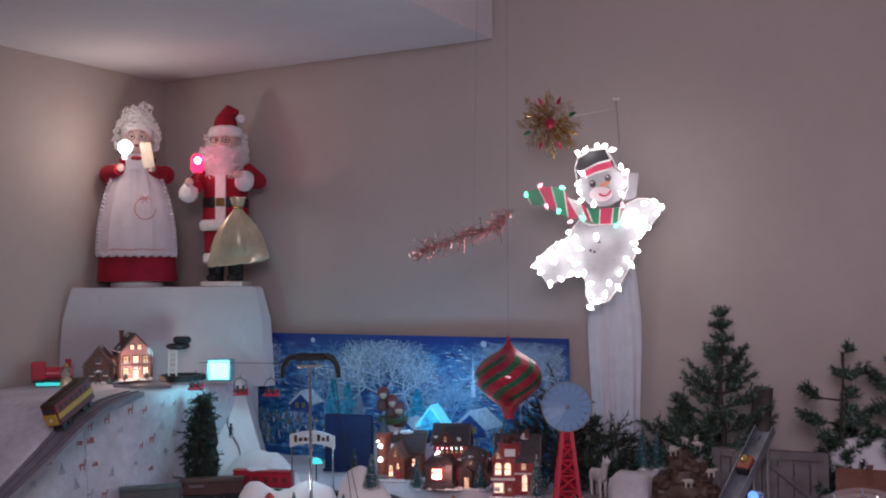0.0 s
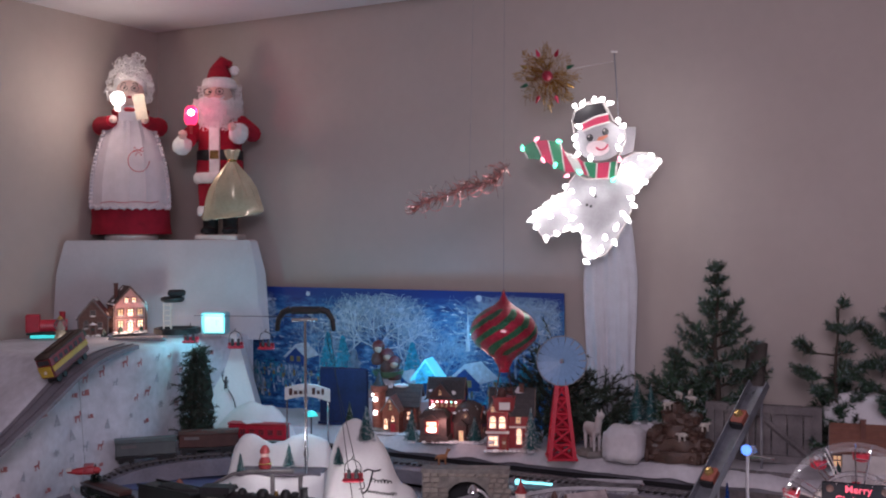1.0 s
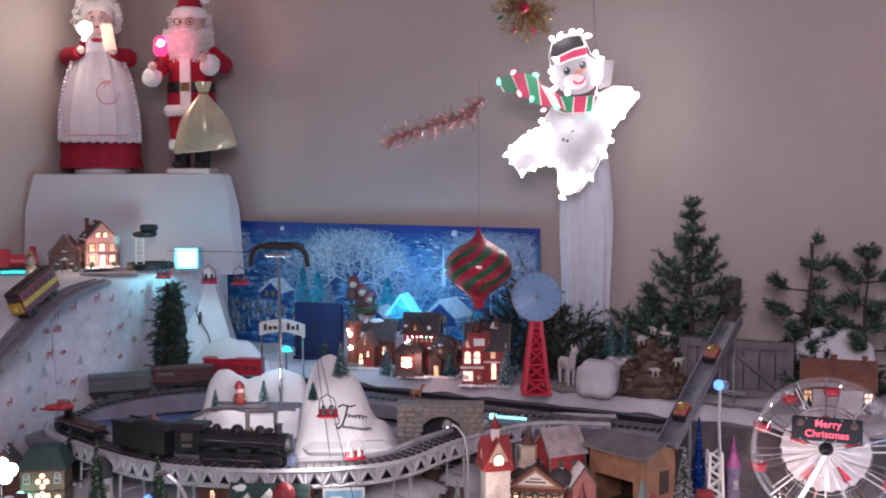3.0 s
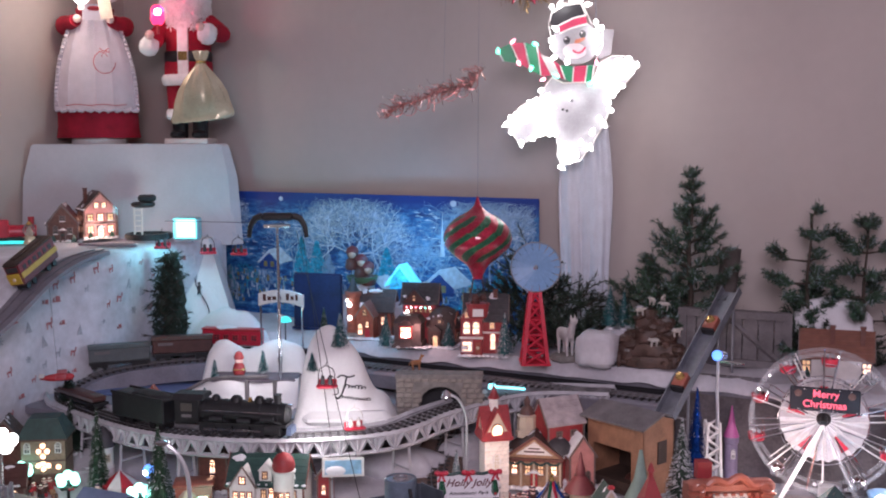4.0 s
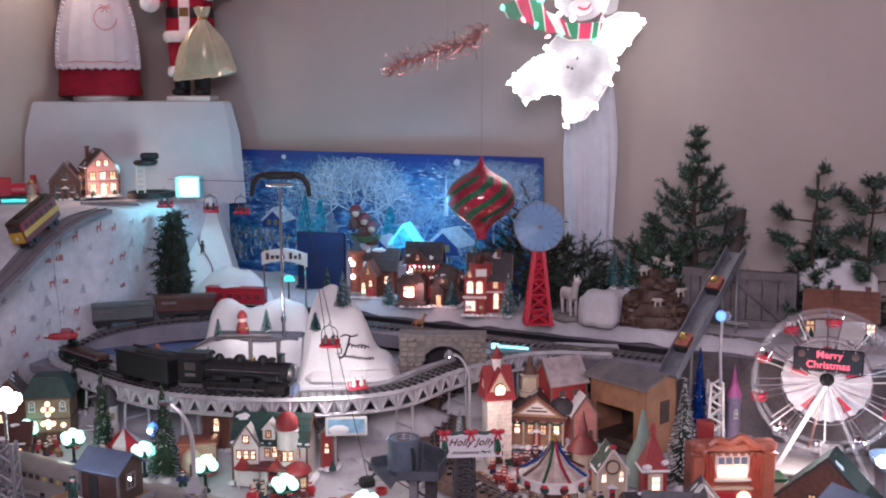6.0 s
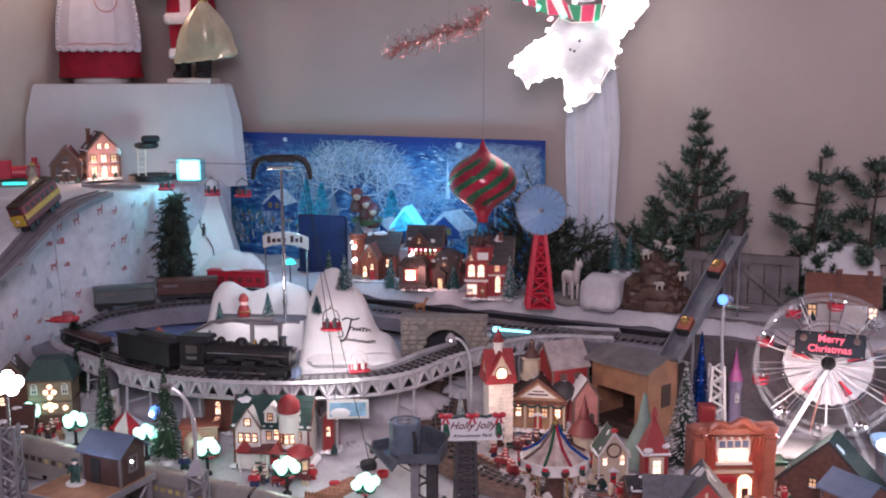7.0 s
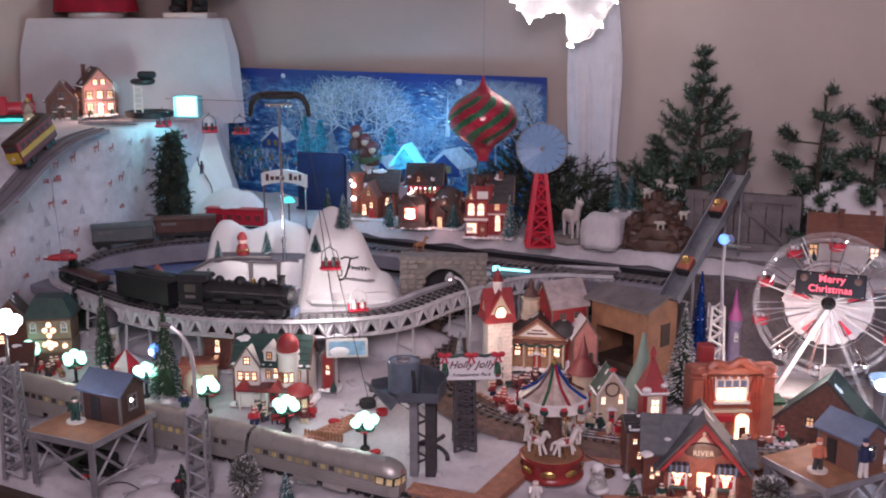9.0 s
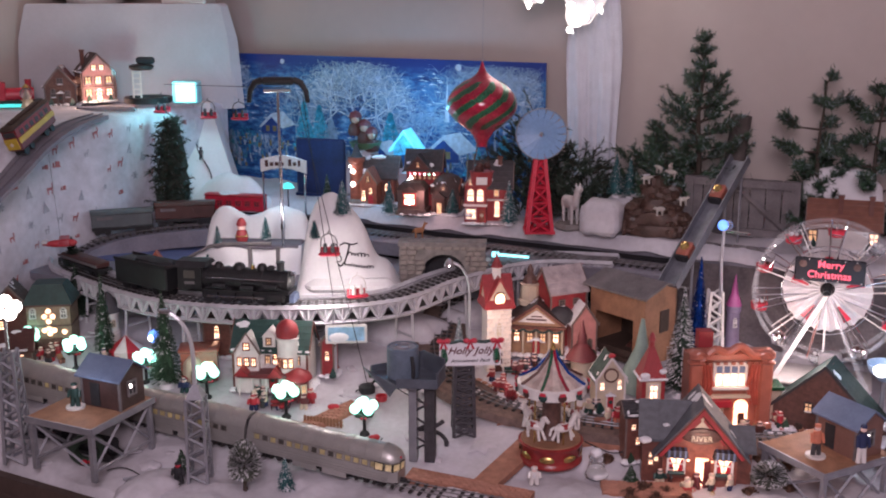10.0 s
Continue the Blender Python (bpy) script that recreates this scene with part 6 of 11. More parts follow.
ch = thing("clock_church", at(0.135, 2.44), 12, "white stone church tower with red roof and glowing clock", "model church", "lit village houses")
part("tower", B().box((0, 0, 0.085), (0.066, 0.066, 0.17)), WHITEG, ch, smooth=0)
STB = mat("pale_stone_block", (0.66, 0.58, 0.53), 0.5, var=0.25, scale=80, bump=0.4, rand=0.35)
block = B().rbox((0, 0, 0), (0.0152, 0.004, 0.0092), 0.001).done("stone_block", 0)
block.materials.append(STB)
for rz in (0, 90):
    for j in range(16):
        for i in range(4):
            x = -0.0245 + 0.0163 * i + (0.004 if j % 2 else -0.003)
            if abs(x) < 0.012 and (j < 5 or 8 < j < 12) and rz == 0:
                continue
            part("stone", block, STB, ch, loc=pose(0, 0, 0, 0, 0, rz) @ pose(x, -0.0335, 0.006 + 0.0103 * j), smooth=0)
b = B()
for rz in (0, 90):
    b.prism([(-0.040, 0.168), (0.040, 0.168), (0, 0.232)], -0.036, 0.036, pose(0, 0, 0, 0, 0, rz))
part("gable", b, CREAM, ch, smooth=0)
b = B()
for rz in (0, 90):
    for sg in (-1, 1):
        b.prism([(0, 0.238), (sg * 0.046, 0.165), (sg * 0.044, 0.160), (0, 0.230)], -0.042, 0.042, pose(0, 0, 0, 0, 0, rz))
part("roof", b, BARN, ch, "red cross-gabled roof", smooth=0)
for rz in (0, 90):
    c = part("clock_face", B().cyl((0, -0.0405, 0), (0, -0.036, 0), 0.015, n=20), WARM, ch, "glowing clock face", loc=pose(0, 0, 0.184, 0, 0, rz))
    part("clock_rim", B().lathe([(0.017, 0), (0.017, 0.004), (0.0145, 0.004), (0.0145, 0)], 20, m=pose(0, -0.037, 0, 90)), BRICK, c)
    part("clock_hand", B().box((0.003, -0.0412, 0.003), (0.0015, 0.001, 0.011)).box((-0.003, -0.0412, 0.0), (0.007, 0.001, 0.0015)), BLACK, c, smooth=0)
part("cupola", B().lathe([(0.013, 0.225), (0.013, 0.250), (0.015, 0.252), (0.015, 0.256)], 8), WHITEG, ch)
part("spire", B().lathe([(0.018, 0.256), (0.012, 0.264), (0.005, 0.280), (0.001, 0.292)], 8), BARN, ch, "red spire")
window(ch, 0, -0.0335, 0.10, 0.016, 0.034, CREAM, WHITEG, True)
part("door", B().box((0, -0.0335, 0.024), (0.020, 0.004, 0.046)), BROWNC, ch, smooth=0)

gb = house(at(0.245, 2.52), -10, "brown hall with dark gable, sign board and cupola", 0.135, 0.10, 0.080, 0.050, mat("tan_glaze", (0.34, 0.20, 0.12), 0.45, var=0.3, scale=70, bump=0.3), SLATEB, "y",
           [(x, 0.048, 0.014, 0.022, 1) for x in (-0.048, -0.016, 0.016, 0.048)], (0.0, 0.018, 0.036), seed=31, snow=0.3, trim=BRICK)
part("sign_board", B().prism([(-0.045, 0.086), (0.045, 0.086), (0, 0.118)], -0.054, -0.051), WHITEG, gb, "white pediment sign", smooth=0)
part("sign_writing", B().box((0, -0.0545, 0.094), (0.050, 0.001, 0.004)).box((0, -0.0545, 0.102), (0.028, 0.001, 0.003)), BROWNC, gb, smooth=0)
part("cupola", B().lathe([(0.030, 0.110), (0.030, 0.122), (0.025, 0.124), (0.024, 0.160), (0.028, 0.163), (0.022, 0.166)], 8, (-0.025, 0.03, 0)), CREAM, gb)
part("cupola_dome", B().lathe([(0.020, 0.166), (0.014, 0.182), (0.008, 0.188), (0.008, 0.200), (0.002, 0.212)], 10, (-0.025, 0.03, 0)), BRICKD, gb)
for k in range(5):
    part("column", B().lathe([(0.004, 0), (0.0028, 0.005), (0.0028, 0.066), (0.004, 0.072)], 8, (-0.064 + 0.032 * k, -0.058, 0)), CREAM, gb)
part("porch_beam", B().box((0, -0.058, 0.075), (0.142, 0.010, 0.007)), BRICK, gb, smooth=0)
for k in range(4):
    part("garland_swag", B().tube([Vector((-0.064 + 0.032 * (k + q / 6), -0.064, 0.072 - 0.008 * math.sin(math.pi * q / 6))) for q in range(7)], 0.0028, 6), GREENR, gb)
part("porch_roof", B().lathe([(0.040, 0.085), (0.036, 0.102), (0.022, 0.116), (0.002, 0.122)], 12, (0.052, -0.01, 0)), SLATE, gb)
house(at(0.302, 2.545), 24, "red barn house with a snow-white roof", 0.10, 0.08, 0.150, 0.052, BARN, mat("pinkish_snow_roof", (0.42, 0.36, 0.37), 0.7, var=0.35, scale=45, bump=0.5), "x", [(-0.02, 0.12, 0.014, 0.016, 0), (0.02, 0.12, 0.014, 0.016, 0)], seed=32, snow=0)
house(at(0.350, 2.495), 10, "small pink gabled shop with white trim", 0.062, 0.05, 0.092, 0.044, PINK, SNOWY, "y", [(-0.014, 0.034, 0.010, 0.022, 0), (0.014, 0.034, 0.010, 0.022, 0)], (0.0, 0.010, 0.03), seed=33, snow=0, doorm=MAROON)

sd = thing("open_wooden_shed", at(0.478, 2.50), -50, "open-fronted plain wooden shed with grey plank roof", "shed")
part("side_wall", B().box((-0.097, 0, 0.072), (0.006, 0.11, 0.144)), WOOD, sd, smooth=0)
part("side_wall", B().prism([(-0.055, 0), (0.055, 0), (0.055, 0.146), (0, 0.161), (-0.055, 0.146)], 0.094, 0.100, pose(0, 0, 0, 0, 0, 90) @ Matrix.Scale(-1, 4, (0, 1, 0))), WOOD, sd, smooth=0)
part("rear_wall", B().box((0, 0.052, 0.072), (0.20, 0.006, 0.144)), DARKW, sd, smooth=0)
part("lintel", B().box((0, -0.053, 0.118), (0.20, 0.006, 0.056)), WOOD, sd, smooth=0)
part("post", B().box((-0.090, -0.053, 0.045), (0.020, 0.006, 0.09)), WOOD, sd, smooth=0)
part("post", B().box((0.080, -0.053, 0.045), (0.040, 0.006, 0.09)), WOOD, sd, smooth=0)
part("sill_beam", B().box((0.0, -0.055, 0.004), (0.20, 0.010, 0.008)), DARKW, sd, smooth=0)
# dark slab added for the shade inside the shed
part("shed_floor", B().box((0, 0, 0.012), (0.192, 0.100, 0.020)), DARKW, sd, "dark floor slab added for the shaded inside", smooth=0)
part("hay", B().ball((0.03, 0.0, 0.018), 0.04, 12, 0.4, sy=0.7, wob=0.6), BROWNC, sd)
part("shutter", B().box((0.1015, 0.01, 0.085), (0.003, 0.03, 0.045)), DARKW, sd, smooth=0)
for i in range(7):
    for sg in (-1, 1):
        b = B()
        x = -0.112 + 0.033 * i
        b.prism([(0, 0.167), (sg * 0.074, 0.145), (sg * 0.074, 0.141), (0, 0.163)], x, x + 0.0326, pose(0, 0, 0, 0, 0, -90) @ Matrix.Scale(1, 4))
        part("roof_plank", b, GREYW, sd, smooth=0)

cl = house(at(0.385, 2.285), 6, "cream clock house with peaked front", 0.066, 0.055, 0.080, 0.050, CREAM, GREENR, "y", [(-0.020, 0.062, 0.010, 0.018, 1), (0.020, 0.062, 0.010, 0.018, 1)], (0, 0.016, 0.034), seed=41, snow=0.2, trim=WHITEG)
c = part("clock_face", B().cyl((0, -0.031, 0.088), (0, -0.0275, 0.088), 0.014, n=18), CREAM, cl)
part("clock_rim", B().lathe([(0.017, 0), (0.017, 0.004), (0.0135, 0.004), (0.0135, 0)], 18, m=pose(0, -0.028, 0.088, 90)), BRICKD, c)
part("red_bow", B().ball((0, -0.03, 0.135), 0.009, 8, 0.6), RED, cl)
rt = thing("red_tower_house", at(0.462, 2.190), 4, "red tower house with pyramid roof and cream bays", "model house", "lit village houses")
part("tower", B().box((0, 0, 0.060), (0.056, 0.055, 0.12)), BARN, rt, smooth=0)
part("bay", B().box((0, -0.018, 0.108), (0.062, 0.04, 0.048)), BARN, rt, smooth=0)
part("bay_panel", B().box((0, -0.0385, 0.108), (0.040, 0.003, 0.042)), CREAM, rt, smooth=0)
part("roof_snow", B().ball((-0.022, -0.036, 0.142), 0.014, 10, 0.5, wob=0.4).ball((0.026, -0.03, 0.150), 0.012, 10, 0.5, wob=0.4), SNOWY, rt)
part("roof", B().box((0, -0.006, 0.168), (0.074, 0.070, 0.072), taper=0.12), BARN, rt, "steep red roof", smooth=0)
part("snow_edge", B().rbox((0, -0.006, 0.134), (0.078, 0.074, 0.006), 0.002), SNOWY, rt)
part("finial", B().lathe([(0.007, 0.200), (0.007, 0.212), (0.010, 0.214), (0.006, 0.226), (0.001, 0.232)], 10, (0, -0.006, 0)), BARN, rt)
window(rt, 0, -0.0405, 0.108, 0.022, 0.030, WARM, WHITEG)
for x, z in ((-0.012, 0.070), (0.010, 0.066), (0.0, 0.054), (-0.013, 0.030), (0.010, 0.024), (0.0, 0.038)):
    part("small_pane", B().box((x, -0.0285, z), (0.007, 0.003, 0.008)), WARM, rt, smooth=0)
part("awning", B().prism([(-0.034, 0.045), (0.034, 0.045), (0.030, 0.056), (-0.030, 0.056)], -0.042, -0.02), BARN, rt, smooth=0)
cn = thing("cone_roof_hut", at(0.340, 2.40), 0, "cream round hut under a red cone roof", "model house", "lit village houses")
part("wall", B().lathe([(0.026, 0), (0.026, 0.052)], 14), CREAM, cn)
part("roof", B().lathe([(0.040, 0.050), (0.020, 0.078), (0.012, 0.086), (0.011, 0.104), (0.008, 0.112), (0.001, 0.145)], 14), MAROON, cn, "red cone roof with green tip")
tp = thing("pale_tepee", at(0.475, 2.36), 0, "pale green cone tent with a tall peak", "tent")
part("cone", B().lathe([(0.060, 0), (0.045, 0.035), (0.016, 0.10), (0.004, 0.17)], 16, wob=0.06), mat("pale_green_felt", (0.25, 0.34, 0.30), 0.9), tp)

# public house at the front
pb = thing("gabled_public_house", at(0.540, 2.045), -8, "brick public house with grey shingle gable and lit windows", "model house", "lit village houses")
part("wall", B().box((0, 0, 0.043), (0.150, 0.085, 0.086)).prism([(-0.078, 0.0855), (0.078, 0.0855), (0.0, 0.180)], -0.0425, 0.0425), mat("red_brick_glaze", (0.27, 0.085, 0.06), 0.45, var=0.35, scale=110, bump=0.4), pb, smooth=0)
part("side_wing", B().box((-0.092, 0.004, 0.044), (0.050, 0.074, 0.088)), BRICK, pb, smooth=0)
part("roof", gable_roof(0.156, 0.085, 0.086, 0.094, "y", 0.020, 0.006), mat("grey_shingle", (0.10, 0.105, 0.12), 0.6, var=0.3, scale=80, bump=0.4), pb, "grey shingle roof", smooth=0)
wr = B()
for k in (-1, 1):
    wr.prism([(0.004, 0.168), (0.004 + k * 0.043, 0.097), (0.004 + k * 0.043, 0.091), (0.004, 0.162)], 0.0, 0.126, pose(0, 0, 0, 0, 0, 90))
wr = part("wing_roof", wr, MATS["grey_shingle"], pb, "grey shingle wing roof", smooth=0)
part("wing_gable", B().prism([(-0.034, 0.0875), (0.042, 0.0875), (0.004, 0.158)], 0.110, 0.116, pose(0, 0, 0, 0, 0, 90)), BRICK, pb, smooth=0)
for x, y, z, r in ((-0.112, -0.042, 0.092, 0.014), (-0.070, -0.026, 0.120, 0.008)):
    part("roof_snow", B().ball((x, y, z + 0.004), r, 10, 0.45, wob=0.4), SNOWY, wr)
lw = B()
for k in (-1, 1):
    lw.prism([(0.004, 0.120), (0.004 + k * 0.044, 0.080), (0.004 + k * 0.044, 0.075), (0.004, 0.115)], -0.112, -0.06, pose(0, 0, 0, 0, 0, 90))
part("low_roof", lw, MATS["grey_shingle"], pb, smooth=0)
part("low_wing", B().box((0.085, 0.004, 0.039), (0.040, 0.066, 0.078)), BRICK, pb, smooth=0)
for x, z in ((-0.098, 0.060), (-0.088, 0.052), (-0.099, 0.044)):
    window(pb, x, -0.0333, z, 0.008, 0.009, WARM, CREAM)
roof_snow(pb, 0.156, 0.085, 0.088, 0.094, "y", 5, 0.4)
for s in (-1, 1):
    part("bargeboard", B().prism([(0, 0.176), (s * 0.086, 0.074), (s * 0.080, 0.070), (0, 0.164)], -0.066, -0.0635), BARN, pb, smooth=0)
sg_ = part("sign_board", B().lathe([(0.038, 0), (0.040, 0.003), (0.036, 0.006)], 20, sy=0.45, m=pose(0, -0.044, 0.112, 90)), BRICKD, pb, "dark oval sign")
part("sign_writing", B().box((0, -0.0515, 0.119), (0.030, 0.001, 0.0045)), BRICK, sg_, smooth=0)
text("lettering", "RIVER", 0.0155, CREAM, sg_, (0.0, -0.0515, 0.1075), wide=1.1)
for x in (-0.048, 0.048):
    window(pb, x, -0.0435, 0.046, 0.032, 0.034, WARM, WHITEG)
    aw = part("awning", B().prism([(-0.024, 0.0), (0.024, 0.0), (0.020, 0.016), (-0.020, 0.016)], -0.018, 0), SLATE, pb, "striped blue awning", loc=(x, -0.044, 0.068), smooth=0)
    for k in range(4):
        part("stripe", B().prism([(-0.018 + 0.011 * k, -0.001), (-0.014 + 0.011 * k, -0.001), (-0.014 + 0.011 * k, 0.017), (-0.018 + 0.011 * k, 0.017)], -0.019, -0.001), TIN, aw, smooth=0)
    part("flower_box", B().box((x, -0.049, 0.024), (0.036, 0.010, 0.007)), BROWNC, pb, smooth=0)
for x in (-0.048, 0.048):
    for s_ in (-1, 1):
        part("window_drape", B().prism([(x + s_ * 0.015, 0.030), (x + s_ * 0.003, 0.030), (x + s_ * 0.006, 0.044), (x + s_ * 0.011, 0.058), (x + s_ * 0.015, 0.058)], -0.0452, -0.0446), RED, pb, smooth=0)
    part("flower_box_greenery", B().tube([(x - 0.016, -0.050, 0.029), (x, -0.052, 0.031), (x + 0.016, -0.050, 0.029)], 0.0045, 7), GREENR, pb, kind="stuff")
for s_ in (-1, 1):
    part("gable_timber", B().prism([(s_ * 0.004, 0.150), (s_ * 0.050, 0.094), (s_ * 0.046, 0.092), (s_ * 0.002, 0.143)], -0.0462, -0.0436), BARN, pb, smooth=0)
    part("porch_lamp", B().ball((s_ * 0.024, -0.048, 0.058), 0.003, 8), WARM, pb)
part("gable_panel", B().prism([(-0.022, 0.128), (0.022, 0.128), (0, 0.153)], -0.0448, -0.0436), CREAM, pb, smooth=0)
part("door", B().box((0.004, -0.0435, 0.032), (0.026, 0.004, 0.060)), WARM, pb, "bright glowing doorway", smooth=0)
part("open_door", B().box((0.014, -0.050, 0.030), (0.016, 0.003, 0.058), rz=35), MAROON, pb, smooth=0)
house(at(0.418, 2.115), 4, "narrow dark red shop with lit upper windows", 0.05, 0.06, 0.105, 0.02, BRICK, SLATE, "x", [(-0.010, 0.080, 0.009, 0.012, 1), (0.010, 0.074, 0.009, 0.012, 1), (0.0, 0.046, 0.009, 0.012, 1)], seed=52)

# theatre front
DRAPE = mat("glazed_curtain", (0.40, 0.085, 0.06), 0.3, var=0.25, scale=40)
th = thing("terracotta_theatre", at(0.640, 2.225), 2, "orange terracotta theatre front with curtains and bright window", "model theatre", "lit village houses")
part("wall", B().box((0, 0.012, 0.070), (0.150, 0.06, 0.14)), ORANGE, th, smooth=0)
for s in (-1, 1):
    part("pilaster", B().rbox((s * 0.068, -0.024, 0.072), (0.026, 0.018, 0.144), 0.004), ORANGE, th)
    part("curtain", B().prism([(s * 0.056, 0.05), (s * 0.040, 0.05), (s * 0.030, 0.09), (s * 0.042, 0.132), (s * 0.056, 0.132)], -0.027, -0.019), DRAPE, th, "draped glazed curtain", smooth=0)
part("cornice", B().rbox((0, -0.020, 0.150), (0.166, 0.032, 0.022), 0.006), ORANGE, th)
part("cresting", B().tube([Vector((-0.05 + 0.1 * i / 14, -0.036, 0.156 + 0.006 * math.sin(i * 0.9) + 0.010 * math.sin(math.pi * i / 14))) for i in range(15)], 0.008, 8), ORANGE, th)
part("chimney", B().box((-0.045, 0.01, 0.172), (0.028, 0.025, 0.035)), BARN, th, smooth=0)
fr = part("stage_window", B().box((0, -0.021, 0.110), (0.066, 0.006, 0.048)), WHITEG, th, "white stage window", smooth=0)
for i in range(4):
    part("arch_pane", B().box((-0.022 + 0.0147 * i, -0.025, 0.100), (0.011, 0.002, 0.022)), WARM, fr, smooth=0)
    part("valance", B().box((-0.022 + 0.0147 * i, -0.0255, 0.121), (0.010, 0.003, 0.012)), TIN, fr, smooth=0)
for s_ in (-1, 1):
    for k in range(3):
        part("curtain_fold", B().tube([(s_ * (0.054 - 0.006 * k), -0.028, 0.132), (s_ * (0.050 - 0.007 * k), -0.029, 0.095), (s_ * (0.054 - 0.003 * k), -0.028, 0.05)], 0.003, 6), DRAPE, th)
    part("capital", B().rbox((s_ * 0.068, -0.026, 0.136), (0.032, 0.022, 0.008), 0.003), ORANGE, th)
    part("plinth", B().rbox((s_ * 0.068, -0.026, 0.008), (0.032, 0.022, 0.016), 0.003), ORANGE, th)
    part("scroll", B().tube([Vector((s_ * (0.062 + 0.010 * math.cos(a)), -0.036, 0.150 + 0.008 * math.sin(a))) for a in np.arange(0, 5.5, 0.5)], 0.003, 6), ORANGE, th)
for k in range(9):
    part("dentil", B().box((-0.06 + 0.015 * k, -0.037, 0.138), (0.007, 0.006, 0.005)), ORANGE, th, smooth=0)
part("frieze", B().box((0, -0.024, 0.066), (0.11, 0.008, 0.006)), CREAM, th, smooth=0)
part("awning", B().prism([(-0.052, 0.0), (0.004, 0.0), (0.0, 0.012), (-0.048, 0.012)], -0.042, -0.02), RED, th, "red awning", loc=(0, 0, 0.050), smooth=0)
window(th, -0.026, -0.0185, 0.026, 0.030, 0.030, WARMD, CREAM)
part("balcony", B().box((0, -0.026, 0.084), (0.070, 0.012, 0.005)), WHITEG, th, smooth=0)
ar = part("doorway", B().box((0.026, -0.020, 0.022), (0.026, 0.004, 0.044)).cyl((0.026, -0.022, 0.044), (0.026, -0.018, 0.044), 0.013, n=16), WARM, th, "bright arched doorway", smooth=0)
part("door_leaf", B().box((0.026, -0.0235, 0.016), (0.012, 0.003, 0.030)), BROWNC, ar, smooth=0)

# dark-roofed lodge and pale stall by the wheel
lo = house(at(0.862, 2.205), -32, "brick lodge under a large dark green snowy roof", 0.24, 0.075, 0.040, 0.118, BRICKD, mat("black_green_roof", (0.012, 0.028, 0.026), 0.7, var=0.4, scale=60, bump=0.4), "y", [(-0.030, 0.058, 0.016, 0.020, 1), (0.025, 0.058, 0.016, 0.020, 1)], None, [(0.0, 0.0, 0.02)], seed=61, snow=0.25, trim=SLATE)
st = thing("pale_ticket_stall", at(0.745, 2.255), 0, "pale stepped stall with a green awning", "stall")
part("counter", B().box((0, 0, 0.02), (0.05, 0.05, 0.04)).box((0.008, 0, 0.055), (0.034, 0.04, 0.03)), CREAM, st, smooth=0)
part("awning", B().box((-0.004, -0.005, 0.075), (0.062, 0.055, 0.008)), GREEN, st, "green awning", smooth=0)
house(at(0.80, 2.62), 0, "white gabled chapel with red-roofed neighbours behind the wheel", 0.10, 0.06, 0.06, 0.06, WHITEG, BARN, "y", [(0, 0.05, 0.014, 0.018, 1)], seed=62)
house(at(0.98, 2.62), 0, "red and white toy house behind the wheel", 0.12, 0.06, 0.075, 0.05, BARN, SNOWY, "x", [(-0.03, 0.045, 0.014, 0.018, 1), (0.03, 0.045, 0.014, 0.018, 1)], seed=63, snow=0)
for t, k in ((vic, 1.10), (sd, 1.20), (th, 1.15), (ch, 1.0)):
    t.scale = (k, k, k)
rt.scale = (0.82, 0.82, 1.03)
ch.scale, sd.scale = (0.86, 0.86, 1.0), (0.86, 1.1, 1.23)
pc = thing("purple_castle_tower", at(0.735, 2.53), 0, "small grey castle tower with a pink cone roof", "model tower")
part("shaft", B().lathe([(0.019, 0), (0.017, 0.075), (0.020, 0.078), (0.020, 0.090)], 12), mat("lilac_glaze", (0.25, 0.20, 0.30), 0.5), pc)
part("roof", B().lathe([(0.021, 0.090), (0.010, 0.115), (0.001, 0.155)], 12), mat("pink_roof", (0.50, 0.12, 0.32), 0.4), pc, "pink cone roof")
window(pc, 0, -0.019, 0.055, 0.008, 0.014, SLATE, WHITEG, True)
pc.scale = (0.95, 0.95, 1.22)
# roofed building standing on the shelf behind the wheel
bb = house((1.0, 2.555, SH), -20, "low building with brown roof and lit white walls", 0.165, 0.08, 0.045, 0.040, WHITEG, mat("rust_roof", (0.20, 0.08, 0.055), 0.6, scale=60), "x", [(-0.07, 0.025, 0.02, 0.022, 1), (0.07, 0.025, 0.02, 0.022, 1)], None, [(-0.01, -0.02, 0.02), (0.06, -0.02, 0.02)], seed=64, snow=0)

bb.scale = (1, 1, 1.38)

# ---- trains ----


def bogie(parent, x, n=2, r=0.009, w=0.030, m=BLACK):
    f = part("truck", B().box((x, 0, r), (0.045, w * 0.8, 0.008)), m, parent)
    for i in range(n):
        for s in (-1, 1):
            q = x + (i - (n - 1) / 2) * 0.028
            part("wheel", B().cyl((q, s * w / 2, r), (q, s * (w / 2 - 0.005), r), r, n=14), m, f)


COACHP = mat("lit_coach_pane", (0.30, 0.24, 0.13), 0.3, emit=0.07, ecol=(1.0, 0.72, 0.30), var=0.6, scale=45, bump=0)
COACHD = mat("dark_coach_pane", (0.05, 0.045, 0.04), 0.25, var=0.3, scale=60, bump=0)
COACHT = mat("bright_coach_pane", (0.5, 0.40, 0.24), 0.3, emit=0.16, ecol=(1.0, 0.72, 0.36), var=0.5, scale=60, bump=0)


